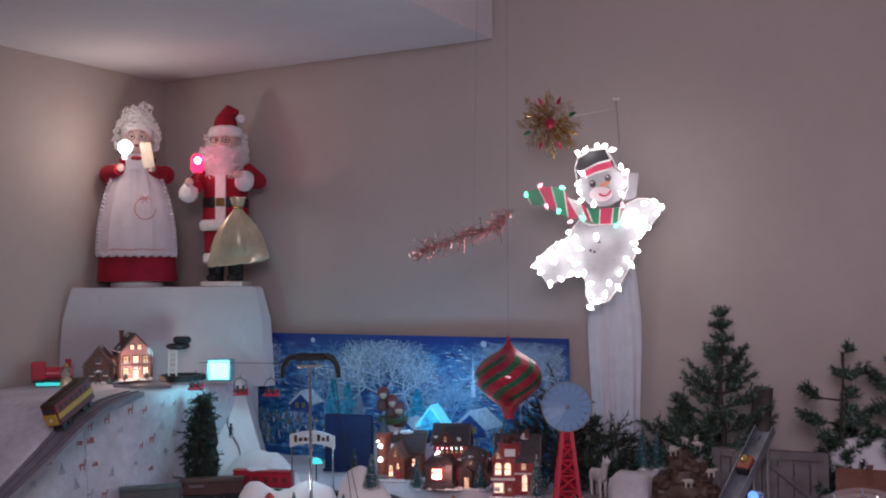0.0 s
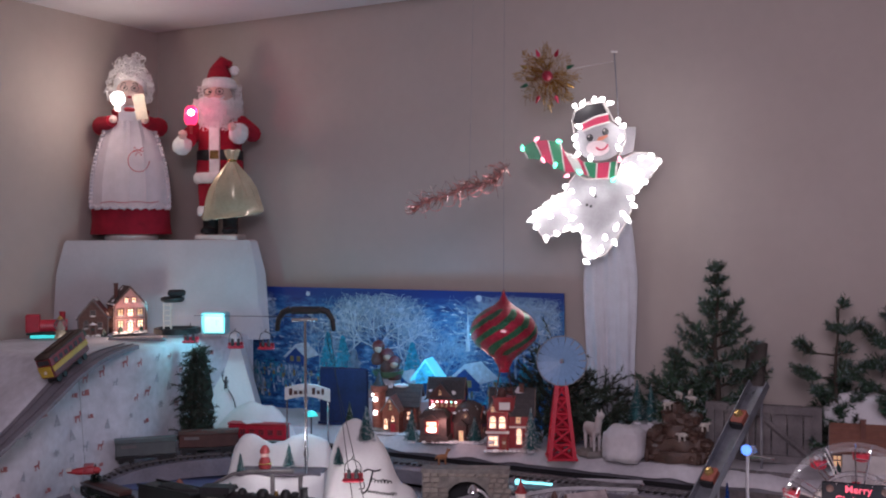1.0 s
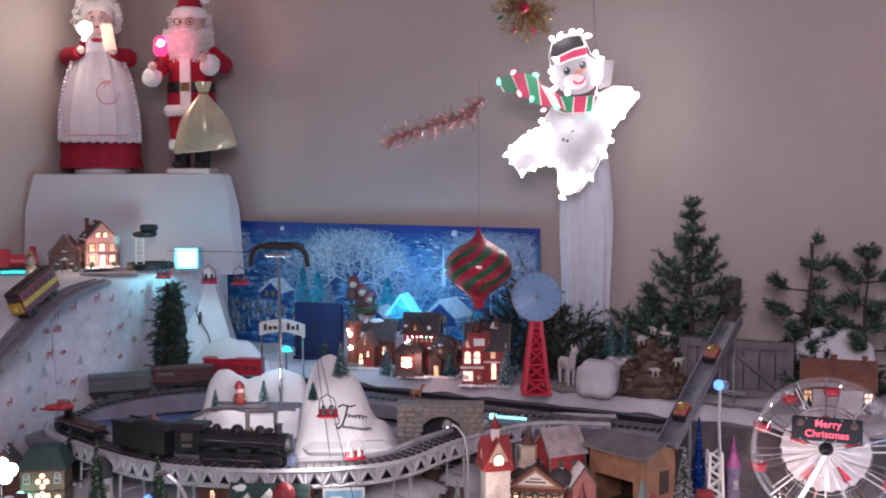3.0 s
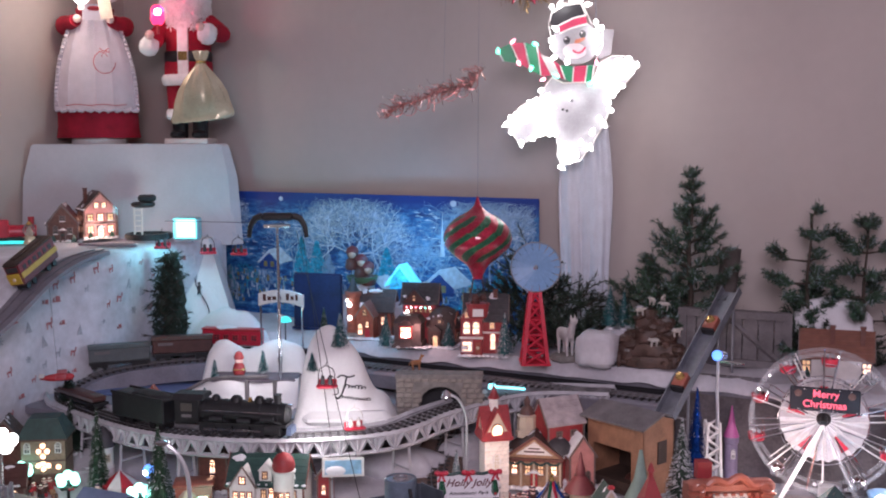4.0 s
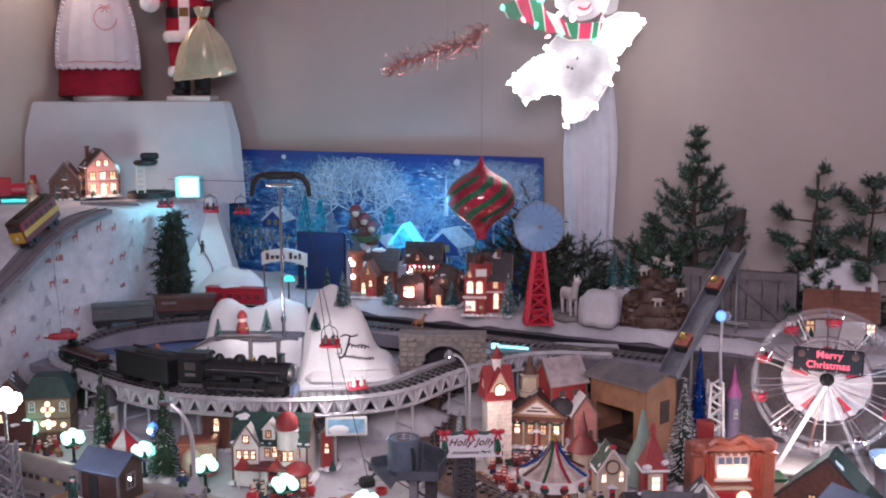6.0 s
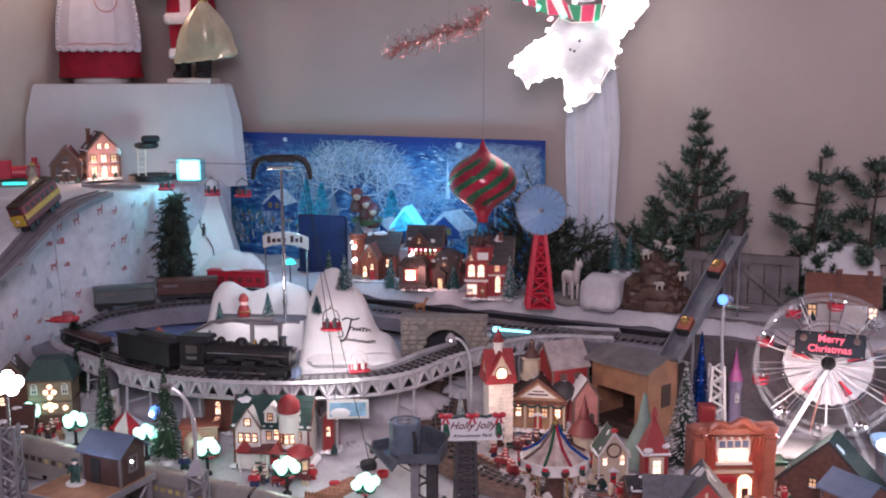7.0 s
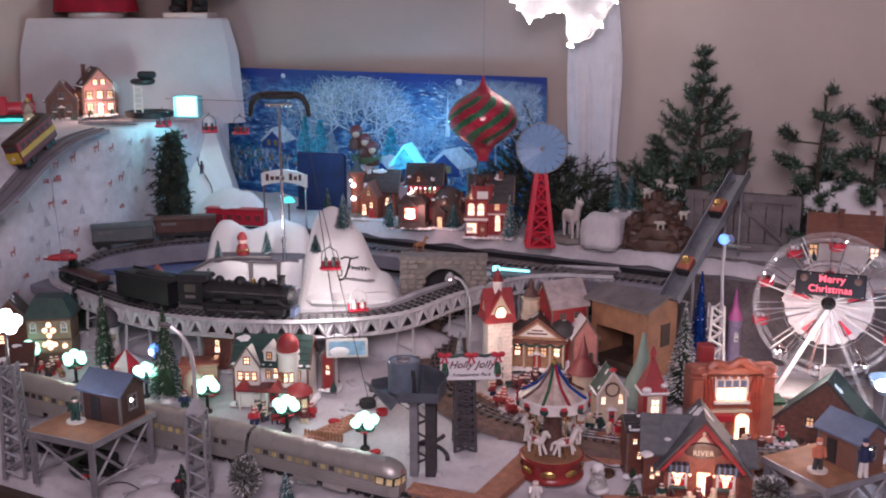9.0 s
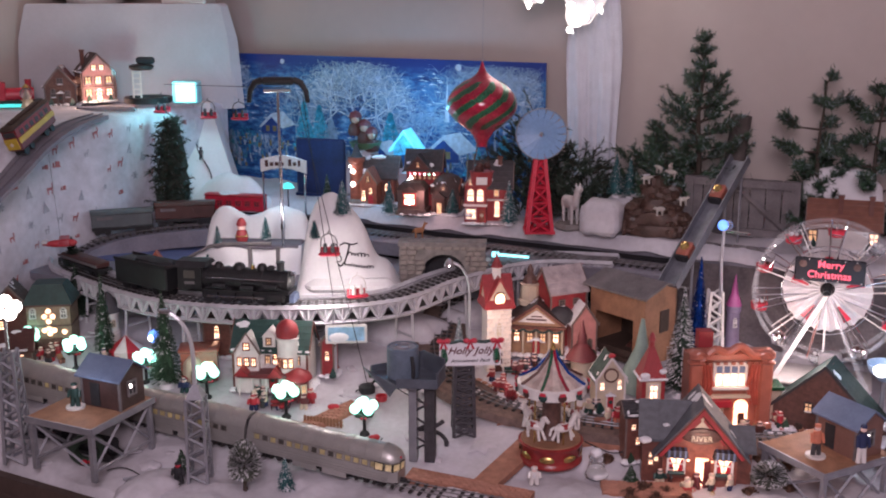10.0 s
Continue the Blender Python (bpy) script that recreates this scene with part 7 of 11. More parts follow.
def coach(loc, label, length=0.335, tail=False):
    t = new("silver_coach")
    tagged(t, label, "train car", "silver passenger train")
    t.matrix_basis = loc
    prof = [(-0.026, 0.014), (0.026, 0.014), (0.0275, 0.035), (0.026, 0.052), (0.020, 0.064), (0.010, 0.070), (0, 0.0715), (-0.010, 0.070), (-0.020, 0.064), (-0.026, 0.052), (-0.0275, 0.035)]
    n, l = len(prof), length / 2
    b = B()
    xs = [(-l, 1.0), (l - 0.045, 1.0), (l - 0.025, 0.97), (l - 0.010, 0.86), (l, 0.62)] if tail else [(-l, 0.97), (-l + 0.004, 1.0), (l - 0.004, 1.0), (l, 0.97)]
    vs = []
    for x, k in xs:
        vs += [(x, y * k, 0.014 + (z - 0.014) * (0.4 + 0.6 * k if k < 0.97 else 1)) for y, z in prof]
    fs = [tuple(range(n)), tuple(range((len(xs) - 1) * n, len(xs) * n))]
    for j in range(len(xs) - 1):
        fs += [(j * n + i, j * n + (i + 1) % n, (j + 1) * n + (i + 1) % n, (j + 1) * n + i) for i in range(n)]
    b.take(vs, fs)
    part("body", b, SILVER, t, smooth=35)
    part("window_band", B().box((-0.012, -0.0268, 0.043), (length * 0.84, 0.0014, 0.0115)), mat("dull_band", (0.24, 0.22, 0.20), 0.4), t, smooth=0)
    rn = random.Random(int(loc.translation.x * 1000))
    for i in range(15):
        x = -0.012 + (i - 7) * length * 0.056
        part("pane", B().box((x, -0.0277, 0.0433), (0.0105, 0.0012, 0.0082)), COACHD if rn.random() < 0.35 else COACHP, t, smooth=0)
        part("mullion", B().box((x + length * 0.028, -0.0280, 0.043), (0.0022, 0.0014, 0.0105)), SILVER, t, smooth=0)
    part("sill_strip", B().box((0, -0.0276, 0.0358), (length * 0.95, 0.0016, 0.0018)), SILVER, t, smooth=0)
    part("eave_strip", B().box((0, -0.0270, 0.0508), (length * 0.95, 0.0016, 0.0018)), SILVER, t, smooth=0)
    for k in range(3):
        part("rib", B().box((0, -0.0272, 0.018 + 0.005 * k), (length * 0.90, 0.0012, 0.0014)), SILVER, t, smooth=0)
    for k in range(9):
        part("roof_rib", B().tube([(-l + 0.018 + k * length * 0.105, y * 1.006, z + 0.0004) for y, z in prof[3:10]], 0.0006, 4), SILVER, t)
    for k in (-1, 1):
        part("skirt", B().box((k * length * 0.10, -0.0262, 0.010), (length * 0.16, 0.002, 0.010)), SILVER, t, smooth=0)
    part("underframe", B().box((0, 0, 0.012), (length * 0.55, 0.040, 0.012)), BLACK, t)
    for s in (-1, 1):
        bogie(t, s * length * 0.34)
    if tail:
        for x, y, a, w_ in ((l - 0.036, -0.0278, 0, 0.017), (l - 0.0165, -0.0262, 10, 0.013), (l - 0.0035, -0.0185, 58, 0.014), (l + 0.0015, -0.004, 84, 0.012)):
            f = part("tail_window", B().box((0, 0, 0), (w_ + 0.003, 0.002, 0.0145)), COACHD, t, loc=pose(x, y, 0.0425, 0, 0, a), smooth=0)
            part("tail_pane", B().box((0, -0.0010, 0), (w_ - 0.001, 0.0018, 0.0110)), COACHT, f, smooth=0)
        part("tail_lamp", B().ball((l - 0.001, -0.006, 0.056), 0.0028, 8), REDP, t)
        part("coupler", B().rbox((l + 0.004, 0, 0.014), (0.016, 0.010, 0.006), 0.002), BLACK, t)
    else:
        part("vestibule", B().box((l + 0.005, 0, 0.040), (0.010, 0.034, 0.050)), COAL, t)
    return t


A0, A1 = Vector((-1.30, 2.459, 0.816)), Vector((-0.02, 1.966, 0.722))
along = (A1 - A0).normalized()
yaw, dip = math.degrees(math.atan2(along.y, along.x)), math.degrees(-math.asin(along.z))
for k, (d, tail) in enumerate(((1.138, True), (0.785, False), (0.432, False), (0.079, False))):
    p = A0 + along * d
    coach(pose(p.x, p.y, p.z - 0.004, 0, dip, yaw) @ Matrix.Diagonal((1.03, 1.15, 1.22, 1)), "silver streamlined observation car with a rounded lit end" if tail else "silver streamlined passenger car with yellowish windows", 0.335, tail)


def on_line(line, i, dz=0.008):
    d = line[i + 1] - line[i - 1]
    p = line[i]
    return pose(p.x, p.y, p.z + dz, 0, 0, math.degrees(math.atan2(d.y, d.x)))


eng = new("steam_locomotive")
tagged(eng, "black die-cast steam locomotive on the viaduct", "locomotive", "black freight train")
eng.matrix_basis = on_line(FRONT, 36) @ Matrix.Scale(1.14, 4)
part("boiler", B().cyl((-0.06, 0, 0.050), (0.125, 0, 0.047), 0.025, 0.022, 18).cyl((0.125, 0, 0.047), (0.131, 0, 0.047), 0.018, 0.012, 18), BLACK, eng)
part("running_board", B().box((0.02, 0, 0.027), (0.22, 0.056, 0.006)), BLACK, eng)
part("cab", B().box((-0.085, 0, 0.050), (0.052, 0.056, 0.052)), BLACK, eng)
part("smokestack", B().lathe([(0.008, 0.066), (0.008, 0.084), (0.010, 0.088), (0.007, 0.088)], 12, (0.105, 0, 0)), COAL, eng)
for x, r in ((0.065, 0.011), (0.015, 0.013), (-0.03, 0.010)):
    part("dome", B().lathe([(r, 0.066), (r, 0.076), (r * 0.6, 0.082), (0.001, 0.084)], 12, (x, 0, 0)), BLACK, eng)
part("headlamp", B().cyl((0.128, 0, 0.062), (0.137, 0, 0.062), 0.006), STEEL, eng)
part("pilot", B().prism([(-0.020, 0.006), (0.020, 0.006), (0.016, 0.022), (-0.016, 0.022)], 0.128, 0.138, pose(0, 0, 0, 0, 0, -90)), TIN, eng, "pale blue-grey pilot", smooth=0)
part("handrail", B().cyl((-0.05, -0.027, 0.055), (0.12, -0.024, 0.052), 0.0012, n=5), STEEL, eng)
for i in range(4):
    for s in (-1, 1):
        part("driver_wheel", B().cyl((-0.045 + 0.038 * i, s * 0.020, 0.017), (-0.045 + 0.038 * i, s * 0.014, 0.017), 0.017, n=18), COAL, eng)
part("side_rod", B().box((0.012, -0.0225, 0.014), (0.125, 0.003, 0.004)), STEEL, eng, "steel side rod")
part("cylinder_block", B().cyl((0.085, -0.024, 0.018), (0.118, -0.024, 0.018), 0.010).cyl((0.085, 0.024, 0.018), (0.118, 0.024, 0.018), 0.010), BLACK, eng)
for k in range(5):
    part("boiler_band", B().lathe([(0.0262 - 0.0006 * k, -0.0012), (0.0262 - 0.0006 * k, 0.0012)], 18, m=pose(-0.05 + 0.04 * k, 0, 0.0497 - 0.0006 * k, 0, 90, 0)), COAL, eng)
for x, z in ((0.09, 0.040), (0.04, 0.036), (-0.02, 0.038)):
    part("air_tank", B().cyl((x - 0.014, -0.027, z), (x + 0.014, -0.027, z), 0.0055, n=8), COAL, eng)
part("cab_pane", B().box((-0.085, -0.0285, 0.060), (0.024, 0.0015, 0.016)), mat("dim_pane", (0.10, 0.09, 0.08), 0.3), eng, smooth=0)
part("cab_roof", B().prism([(-0.030, 0.0752), (0.030, 0.0752), (0.018, 0.086), (-0.018, 0.086)], 0.050, 0.116, pose(0, 0, 0, 0, 0, 90)), COAL, eng, smooth=0)
part("generator", B().rbox((0.085, 0.0, 0.074), (0.016, 0.016, 0.010), 0.003), COAL, eng)
part("bell", B().lathe([(0.005, 0.070), (0.004, 0.078), (0.001, 0.080)], 10, (0.045, 0, 0)), GOLD, eng)
part("number_plate", B().box((-0.085, -0.0285, 0.042), (0.022, 0.001, 0.006)), GREYW, eng, smooth=0)
bogie(eng, 0.10, 2, 0.008)
for s in (-1, 1):
    part("bell_pipe", B().tube([(0.12, s * 0.02, 0.03), (0.07, s * 0.028, 0.045), (0.0, s * 0.028, 0.05)], 0.002, 5), COAL, eng)
ten = new("coal_tender")
tagged(ten, "black coal tender behind the locomotive", "tender", "black freight train")
ten.matrix_basis = on_line(FRONT, 24) @ Matrix.Scale(1.14, 4)
part("body", B().rbox((0, 0, 0.042), (0.165, 0.052, 0.052), 0.003), BLACK, ten)
part("coal", B().lathe([(0.06, 0.066), (0.05, 0.074), (0.03, 0.078), (0.001, 0.080)], 14, (0.02, 0, 0), sy=0.36, wob=0.4), COAL, ten)
part("rim", B().box((0, -0.026, 0.069), (0.165, 0.002, 0.006)).box((0, 0.026, 0.069), (0.165, 0.002, 0.006)), BLACK, ten)
for s in (-1, 1):
    bogie(ten, s * 0.048)


def boxcar(line, i, label, m, length=0.20, height=0.055, flat=False, roofm=None):
    t = new("freight_car")
    tagged(t, label, "train car", "freight cars")
    t.matrix_basis = on_line(line, i)
    part("underframe", B().box((0, 0, 0.018), (length, 0.044, 0.008)), BLACK, t)
    if flat:
        part("load", B().rbox((0, 0, 0.030), (length * 0.92, 0.042, 0.016), 0.003), m, t)
        part("rail", B().box((0, -0.023, 0.030), (length, 0.002, 0.006)), GREYW, t)
    else:
        part("body", B().rbox((0, 0, 0.022 + height / 2), (length, 0.050, height), 0.003), m, t)
        part("roof", B().prism([(-0.027, 0.022 + height), (0.027, 0.022 + height), (0.016, 0.030 + height), (-0.016, 0.030 + height)], -length / 2 - 0.002, length / 2 + 0.002, pose(0, 0, 0, 0, 0, -90)), roofm or m, t, smooth=0)
        part("door", B().box((0.0, -0.0265, 0.022 + height / 2), (0.045, 0.002, height * 0.9)), m, t, smooth=0)
        part("lettering", B().box((-length * 0.28, -0.0256, 0.030 + height / 2), (length * 0.25, 0.001, 0.008)), GREYW, t, "plain bars of lettering", smooth=0)
    for s in (-1, 1):
        bogie(t, s * length * 0.33)
    return t


BK = even(BACK, 0.02)
boxcar(FRONT, 9, "brown flat car with a low load", BROWNC, 0.20, flat=True)
boxcar(BK, 9, "grey-green freight car on the back curve", mat("grey_green_paint", (0.10, 0.115, 0.12), 0.5, scale=30), 0.17, 0.040)
boxcar(BK, 18, "dark red freight car on the back curve", BROWNC, 0.17, 0.040)
pt = thing("red_station_building", (-0.625, 3.150, 1.062), -12, "long low red station with snow on its roof", "model station")
part("wall", B().rbox((0, 0, 0.022), (0.19, 0.034, 0.044), 0.004), REDP, pt, smooth=0)
part("roof", B().rbox((0, 0, 0.047), (0.194, 0.036, 0.008), 0.003), RED, pt, smooth=0)
part("roof_snow", B().ball((-0.02, 0, 0.051), 0.02, 10, 0.3, sx=1.8, wob=0.4), SNOWY, pt)
for i in range(6):
    window(pt, -0.075 + 0.03 * i, -0.0175, 0.024, 0.017, 0.016, SLATE, RED)
tro = new("yellow_trolley")
tagged(tro, "red and yellow trolley car climbing the mountain track", "trolley")

# ---- track up the mountain and the trolley ----
RAMP = even(smooth_line([(-1.34, 2.37, 0.985), (-1.20, 2.47, 1.115), (-1.105, 2.61, 1.235), (-1.06, 2.76, 1.315), (-1.03, 2.92, 1.352), (-0.985, 3.06, 1.366)], 8), 0.02)
b = B()
vs = []
for i, p in enumerate(RAMP):
    d = (RAMP[min(i + 1, len(RAMP) - 1)] - RAMP[max(i - 1, 0)]).normalized()
    q = Vector((-d.y, d.x, 0)).normalized()
    for s, z in ((-0.036, 0), (0.036, 0), (0.036, -0.012), (-0.036, -0.012)):
        vs.append(p + q * s + Vector((0, 0, z)))
fs = []
for i in range(len(RAMP) - 1):
    fs += [(i * 4 + k, i * 4 + (k + 1) % 4, i * 4 + 4 + (k + 1) % 4, i * 4 + 4 + k) for k in range(4)]
b.take(vs, fs)
solid("ramp_board", b, ROADM, (0, 0, 0), 0, "grey board ramp curving up the mountain edge", "ramp")
rl_ = thing("ramp_rails", (0, 0, 0), 0, "pair of dull rails climbing the grey mountain ramp", "track", "model railway tracks")
for s in (-0.016, 0.016):
    pts = []
    for i, p in enumerate(RAMP):
        d = (RAMP[min(i + 1, len(RAMP) - 1)] - RAMP[max(i - 1, 0)]).normalized()
        pts.append(p + Vector((-d.y, d.x, 0)).normalized() * s + Vector((0, 0, 0.003)))
    part("rail", B().tube(pts, 0.0018, 4), BOARD, rl_, smooth=0)
i = min(range(2, len(RAMP) - 2), key=lambda k: (RAMP[k] - Vector((-1.06, 2.76, 1.315))).length)
d = RAMP[i + 2] - RAMP[i - 2]
fwd = d.normalized()
lft = Vector((0, 0, 1)).cross(fwd).normalized()
up = fwd.cross(lft)
tm = Matrix((fwd, lft, up)).transposed().to_4x4()
tm.translation = RAMP[i] + up * 0.010
tro.matrix_basis = tm @ Matrix.Rotation(radians(-9), 4, "X") @ Matrix.Diagonal((1, 1, 1.12, 1))
part("body", B().rbox((0, 0, 0.033), (0.17, 0.046, 0.034), 0.004), MAROON, tro, "dark red body")
for s in (-1, 1):
    part("stripe", B().box((0, s * 0.0235, 0.040), (0.166, 0.0015, 0.013)), YELL, tro, "yellow stripe", smooth=0)
part("roof", B().rbox((0, 0, 0.070), (0.176, 0.044, 0.010), 0.004), DARKW, tro, "dark brown roof")
part("clerestory", B().rbox((0, 0, 0.077), (0.13, 0.018, 0.006), 0.002), DARKW, tro)
part("upper_body", B().box((0, 0, 0.057), (0.165, 0.044, 0.020)), mat("trolley_red", (0.24, 0.03, 0.04), 0.45, var=0.25, scale=40), tro)
for k in range(6):
    for s in (-1, 1):
        part("pane", B().box((-0.06 + 0.024 * k, s * 0.0226, 0.055), (0.014, 0.001, 0.011)), SLATE, tro, smooth=0)
part("end_panel", B().box((-0.0865, 0, 0.035), (0.003, 0.036, 0.026)), YELL, tro)
part("end_window", B().box((-0.0835, 0, 0.057), (0.003, 0.034, 0.012)), SLATE, tro, smooth=0)
part("headlamp", B().ball((-0.089, 0, 0.034), 0.005, 8), CREAM, tro)
for s in (-1, 1):
    bogie(tro, s * 0.05)

# ---- ski hill in the middle ----


def crest(prof, x):
    xs, hs = [p[0] for p in prof], [p[1] for p in prof]
    return sum(float(np.interp(x + 0.012 * k / 4, xs, hs)) for k in range(-4, 5)) / 9


def rise(t):
    """Share of the crest's height from the front foot (0) over the crest (0.62) to the back (1)."""
    return math.sin(math.pi / 2 * t / 0.62) ** 0.85 if t < 0.62 else max(0.0, 1 - ((t - 0.62) / 0.38) ** 2)


def hillock(prof, depth, n=70, seed=0):
    """A carved mound: heights along x, falling off to the front and the back."""
    b = B()
    m = 26
    x0, x1 = prof[0][0], prof[-1][0]
    vs, fs = [], []
    for i in range(n + 1):
        x = x0 + (x1 - x0) * i / n
        h = crest(prof, x)
        for j in range(m + 1):
            t = j / m
            y = (t - 0.5) * depth
            k = rise(t)
            z = h * k + (0.010 * noise.noise((x * 11 + seed, y * 14, seed)) + 0.003 * noise.noise((x * 45, y * 45, seed))) * min(1.0, k * 2.5)
            vs.append((x, y, max(0, z)))
    for i in range(n):
        fs += [(i * (m + 1) + j, (i + 1) * (m + 1) + j, (i + 1) * (m + 1) + j + 1, i * (m + 1) + j + 1) for j in range(m)]
    return b.take(vs, fs)


hill = thing("sledding_hill", (-0.235, 2.595, 0.975), 0, "carved white foam sledding hill with dark lettering", "model hill")
HILL = [(-0.124, 0.0), (-0.112, 0.110), (-0.100, 0.172), (-0.081, 0.214), (-0.059, 0.240), (-0.034, 0.246), (-0.010, 0.228), (0.022, 0.190), (0.044, 0.152), (0.058, 0.112), (0.068, 0.082), (0.095, 0.070), (0.114, 0.055), (0.124, 0.03), (0.132, 0.0)]
part("mound", hillock(HILL, 0.14, 90, seed=3), FOAM, hill, smooth=180)
part("ledge", B().rbox((0.01, -0.058, 0.020), (0.225, 0.045, 0.040), 0.016), FOAM, hill)
INK = mat("black_ink", (0.02, 0.02, 0.025), 0.6)


def on_hill(x, z):
    """The point of the hill's front face at that x and height."""
    k = min(0.99, z / crest(HILL, x))
    return Vector((x, (0.62 * math.asin(k ** (1 / 0.85)) / (math.pi / 2) - 0.5) * 0.14 - 0.004, z))


def stroke(pts, r):
    return B().tube([on_hill(0.042 + (p.x - 0.042) * 1.18, 0.098 + (p.z - 0.104) * 1.2) for p in smooth_line([(x, 0, z) for x, z in pts], 5)], r * 1.15, 5)


part("flourish", stroke([(-0.018, 0.112), (-0.026, 0.120), (-0.020, 0.128), (-0.010, 0.120), (-0.018, 0.106), (-0.030, 0.104), (-0.032, 0.114), (-0.022, 0.112), (-0.006, 0.104), (-0.004, 0.092), (-0.014, 0.090)], 0.0011), INK, hill, "dark script flourish")
part("capital_stem", stroke([(0.014, 0.124), (0.010, 0.108), (0.004, 0.090), (-0.004, 0.082), (-0.010, 0.086)], 0.0019), INK, hill)
part("capital_bar", stroke([(-0.006, 0.124), (0.004, 0.128), (0.018, 0.124), (0.030, 0.126)], 0.0017), INK, hill)
for name, x0, z0, x1, z1, n, r, label in (("first_line", 0.012, 0.104, 0.052, 0.097, 6, 0.0013, "dark script line that cannot be read"), ("second_line", 0.000, 0.084, 0.062, 0.073, 11, 0.0010, "smaller dark script line that cannot be read")):
    pts = []
    for i in range(n * 8 + 1):
        q = i / 8
        amp = (0.0062, 0.0042, 0.0042, 0.0068, 0.0062, 0.0040)[int(q) % 6] * (1 if n < 9 else 0.75)
        pts.append((x0 + (x1 - x0) * q / n - 0.0022 * math.sin(math.tau * q), z0 + (z1 - z0) * q / n + amp * 0.5 * (1 - math.cos(math.tau * q))))
    part(name, stroke(pts[::2], r), INK, hill, label)

hl = thing("snow_ridge", (-0.515, 2.83, 0.975), -4, "carved white ridge lit blue from behind", "model hill")
part("mound", hillock([(-0.150, 0.0), (-0.140, 0.095), (-0.115, 0.142), (-0.085, 0.160), (-0.055, 0.145), (-0.02, 0.128), (0.02, 0.138), (0.065, 0.158), (0.105, 0.150), (0.145, 0.13), (0.165, 0.0)], 0.09, seed=9), FOAM, hl, smooth=180, loc=(0, 0.035, 0))
vs, fs = [], []
for i in range(37):
    x = -0.185 + 0.335 * i / 36
    zt = 0.074 if x > -0.09 else 0.074 - 0.55 * (-0.09 - x)
    y = -0.084 + 0.010 * math.sin(x * 40) + 0.05 * max(0.0, -0.10 - x) * 4
    vs += [(x, y - 0.012, 0), (x, y - 0.008, zt * 0.5), (x, y, zt * 0.92), (x, y + 0.012, zt)]
for i in range(36):
    fs += [(i * 4 + k, i * 4 + 4 + k, i * 4 + 5 + k, i * 4 + 1 + k) for k in range(3)]
part("facing", B().take(vs, fs), FOAM, hl, "upright white facing", smooth=180)
part("terrace", B().rbox((0.025, -0.045, 0.069), (0.235, 0.090, 0.010), 0.004), mat("mauve_board", (0.15, 0.125, 0.15), 0.8, var=0.3, scale=25), hl, "dark terrace ledge")
for x in (0.012, 0.088):
    part("prop", B().box((x, -0.094, 0.036), (0.010, 0.008, 0.075)), GREYW, hl, smooth=0)
b = B()
b.tube([Vector((-0.165, -0.082, 0.035)), Vector((-0.10, -0.088, 0.070)), Vector((-0.06, -0.088, 0.078)), Vector((0.0, -0.088, 0.08)), Vector((0.07, -0.092, 0.082))], 0.005, 6)
part("rim", b, GREYW, hl)
h2 = thing("far_snow_ridge", (-0.67, 3.24, 1.05), -16, "small white ridge behind the red station", "model hill")
part("mound", hillock([(-0.16, 0.0), (-0.12, 0.03), (-0.06, 0.085), (0.0, 0.112), (0.04, 0.098), (0.08, 0.10), (0.13, 0.05), (0.16, 0.0)], 0.09, seed=12), FOAM, h2, smooth=60)

sl = thing("ski_slope", (0, 0, 0), 0, "steep white ski slope with a drawn trail", "model slope")
b = B()
b.take([(-0.86, 3.41, 1.358), (-0.755, 3.44, 1.358), (-0.665, 3.36, 1.10), (-0.665, 3.36, 1.03), (-0.79, 3.27, 1.03), (-0.79, 3.27, 1.06), (-0.86, 3.50, 1.358), (-0.755, 3.52, 1.358), (-0.66, 3.50, 1.03), (-0.79, 3.50, 1.03)],
       [(0, 1, 2, 5), (5, 2, 3, 4), (0, 6, 7, 1), (1, 7, 8, 3, 2), (0, 5, 4, 9, 6)])
part("slope", b, FOAM, sl, smooth=0)
part("trail", B().tube([Vector((-0.805 + 0.014 * math.sin(t * 9) + 0.062 * t, 3.425 - 0.105 * t, 1.352 - 0.245 * t)) for t in np.arange(0, 1.01, 0.08)], 0.002, 5), INK, sl)


def skier(loc, rz, label):
    b = B()
    b.cyl((-0.005, 0, 0.004), (-0.003, 0, 0.020), 0.003, n=6).cyl((0.005, 0, 0.004), (0.003, 0, 0.020), 0.003, n=6)
    b.lathe([(0.006, 0.018), (0.008, 0.028), (0.004, 0.036)], 8)
    b.ball((0, 0, 0.041), 0.005, 8)
    b.k = 1
    b.box((-0.005, -0.003, 0.002), (0.003, 0.032, 0.002)).box((0.005, -0.003, 0.002), (0.003, 0.032, 0.002))
    b.cyl((0.012, -0.01, 0.0), (0.008, -0.004, 0.03), 0.0008, n=5)
    solid("toy_skier", b, [SLATE, WHITEG], loc, rz, label, "figure", "toy skiers")


skier((-0.80, 3.375, 1.285), 20, "tiny dark skier on the white slope")
skier((-0.765, 3.33, 1.185), -20, "tiny dark skier lower on the slope")

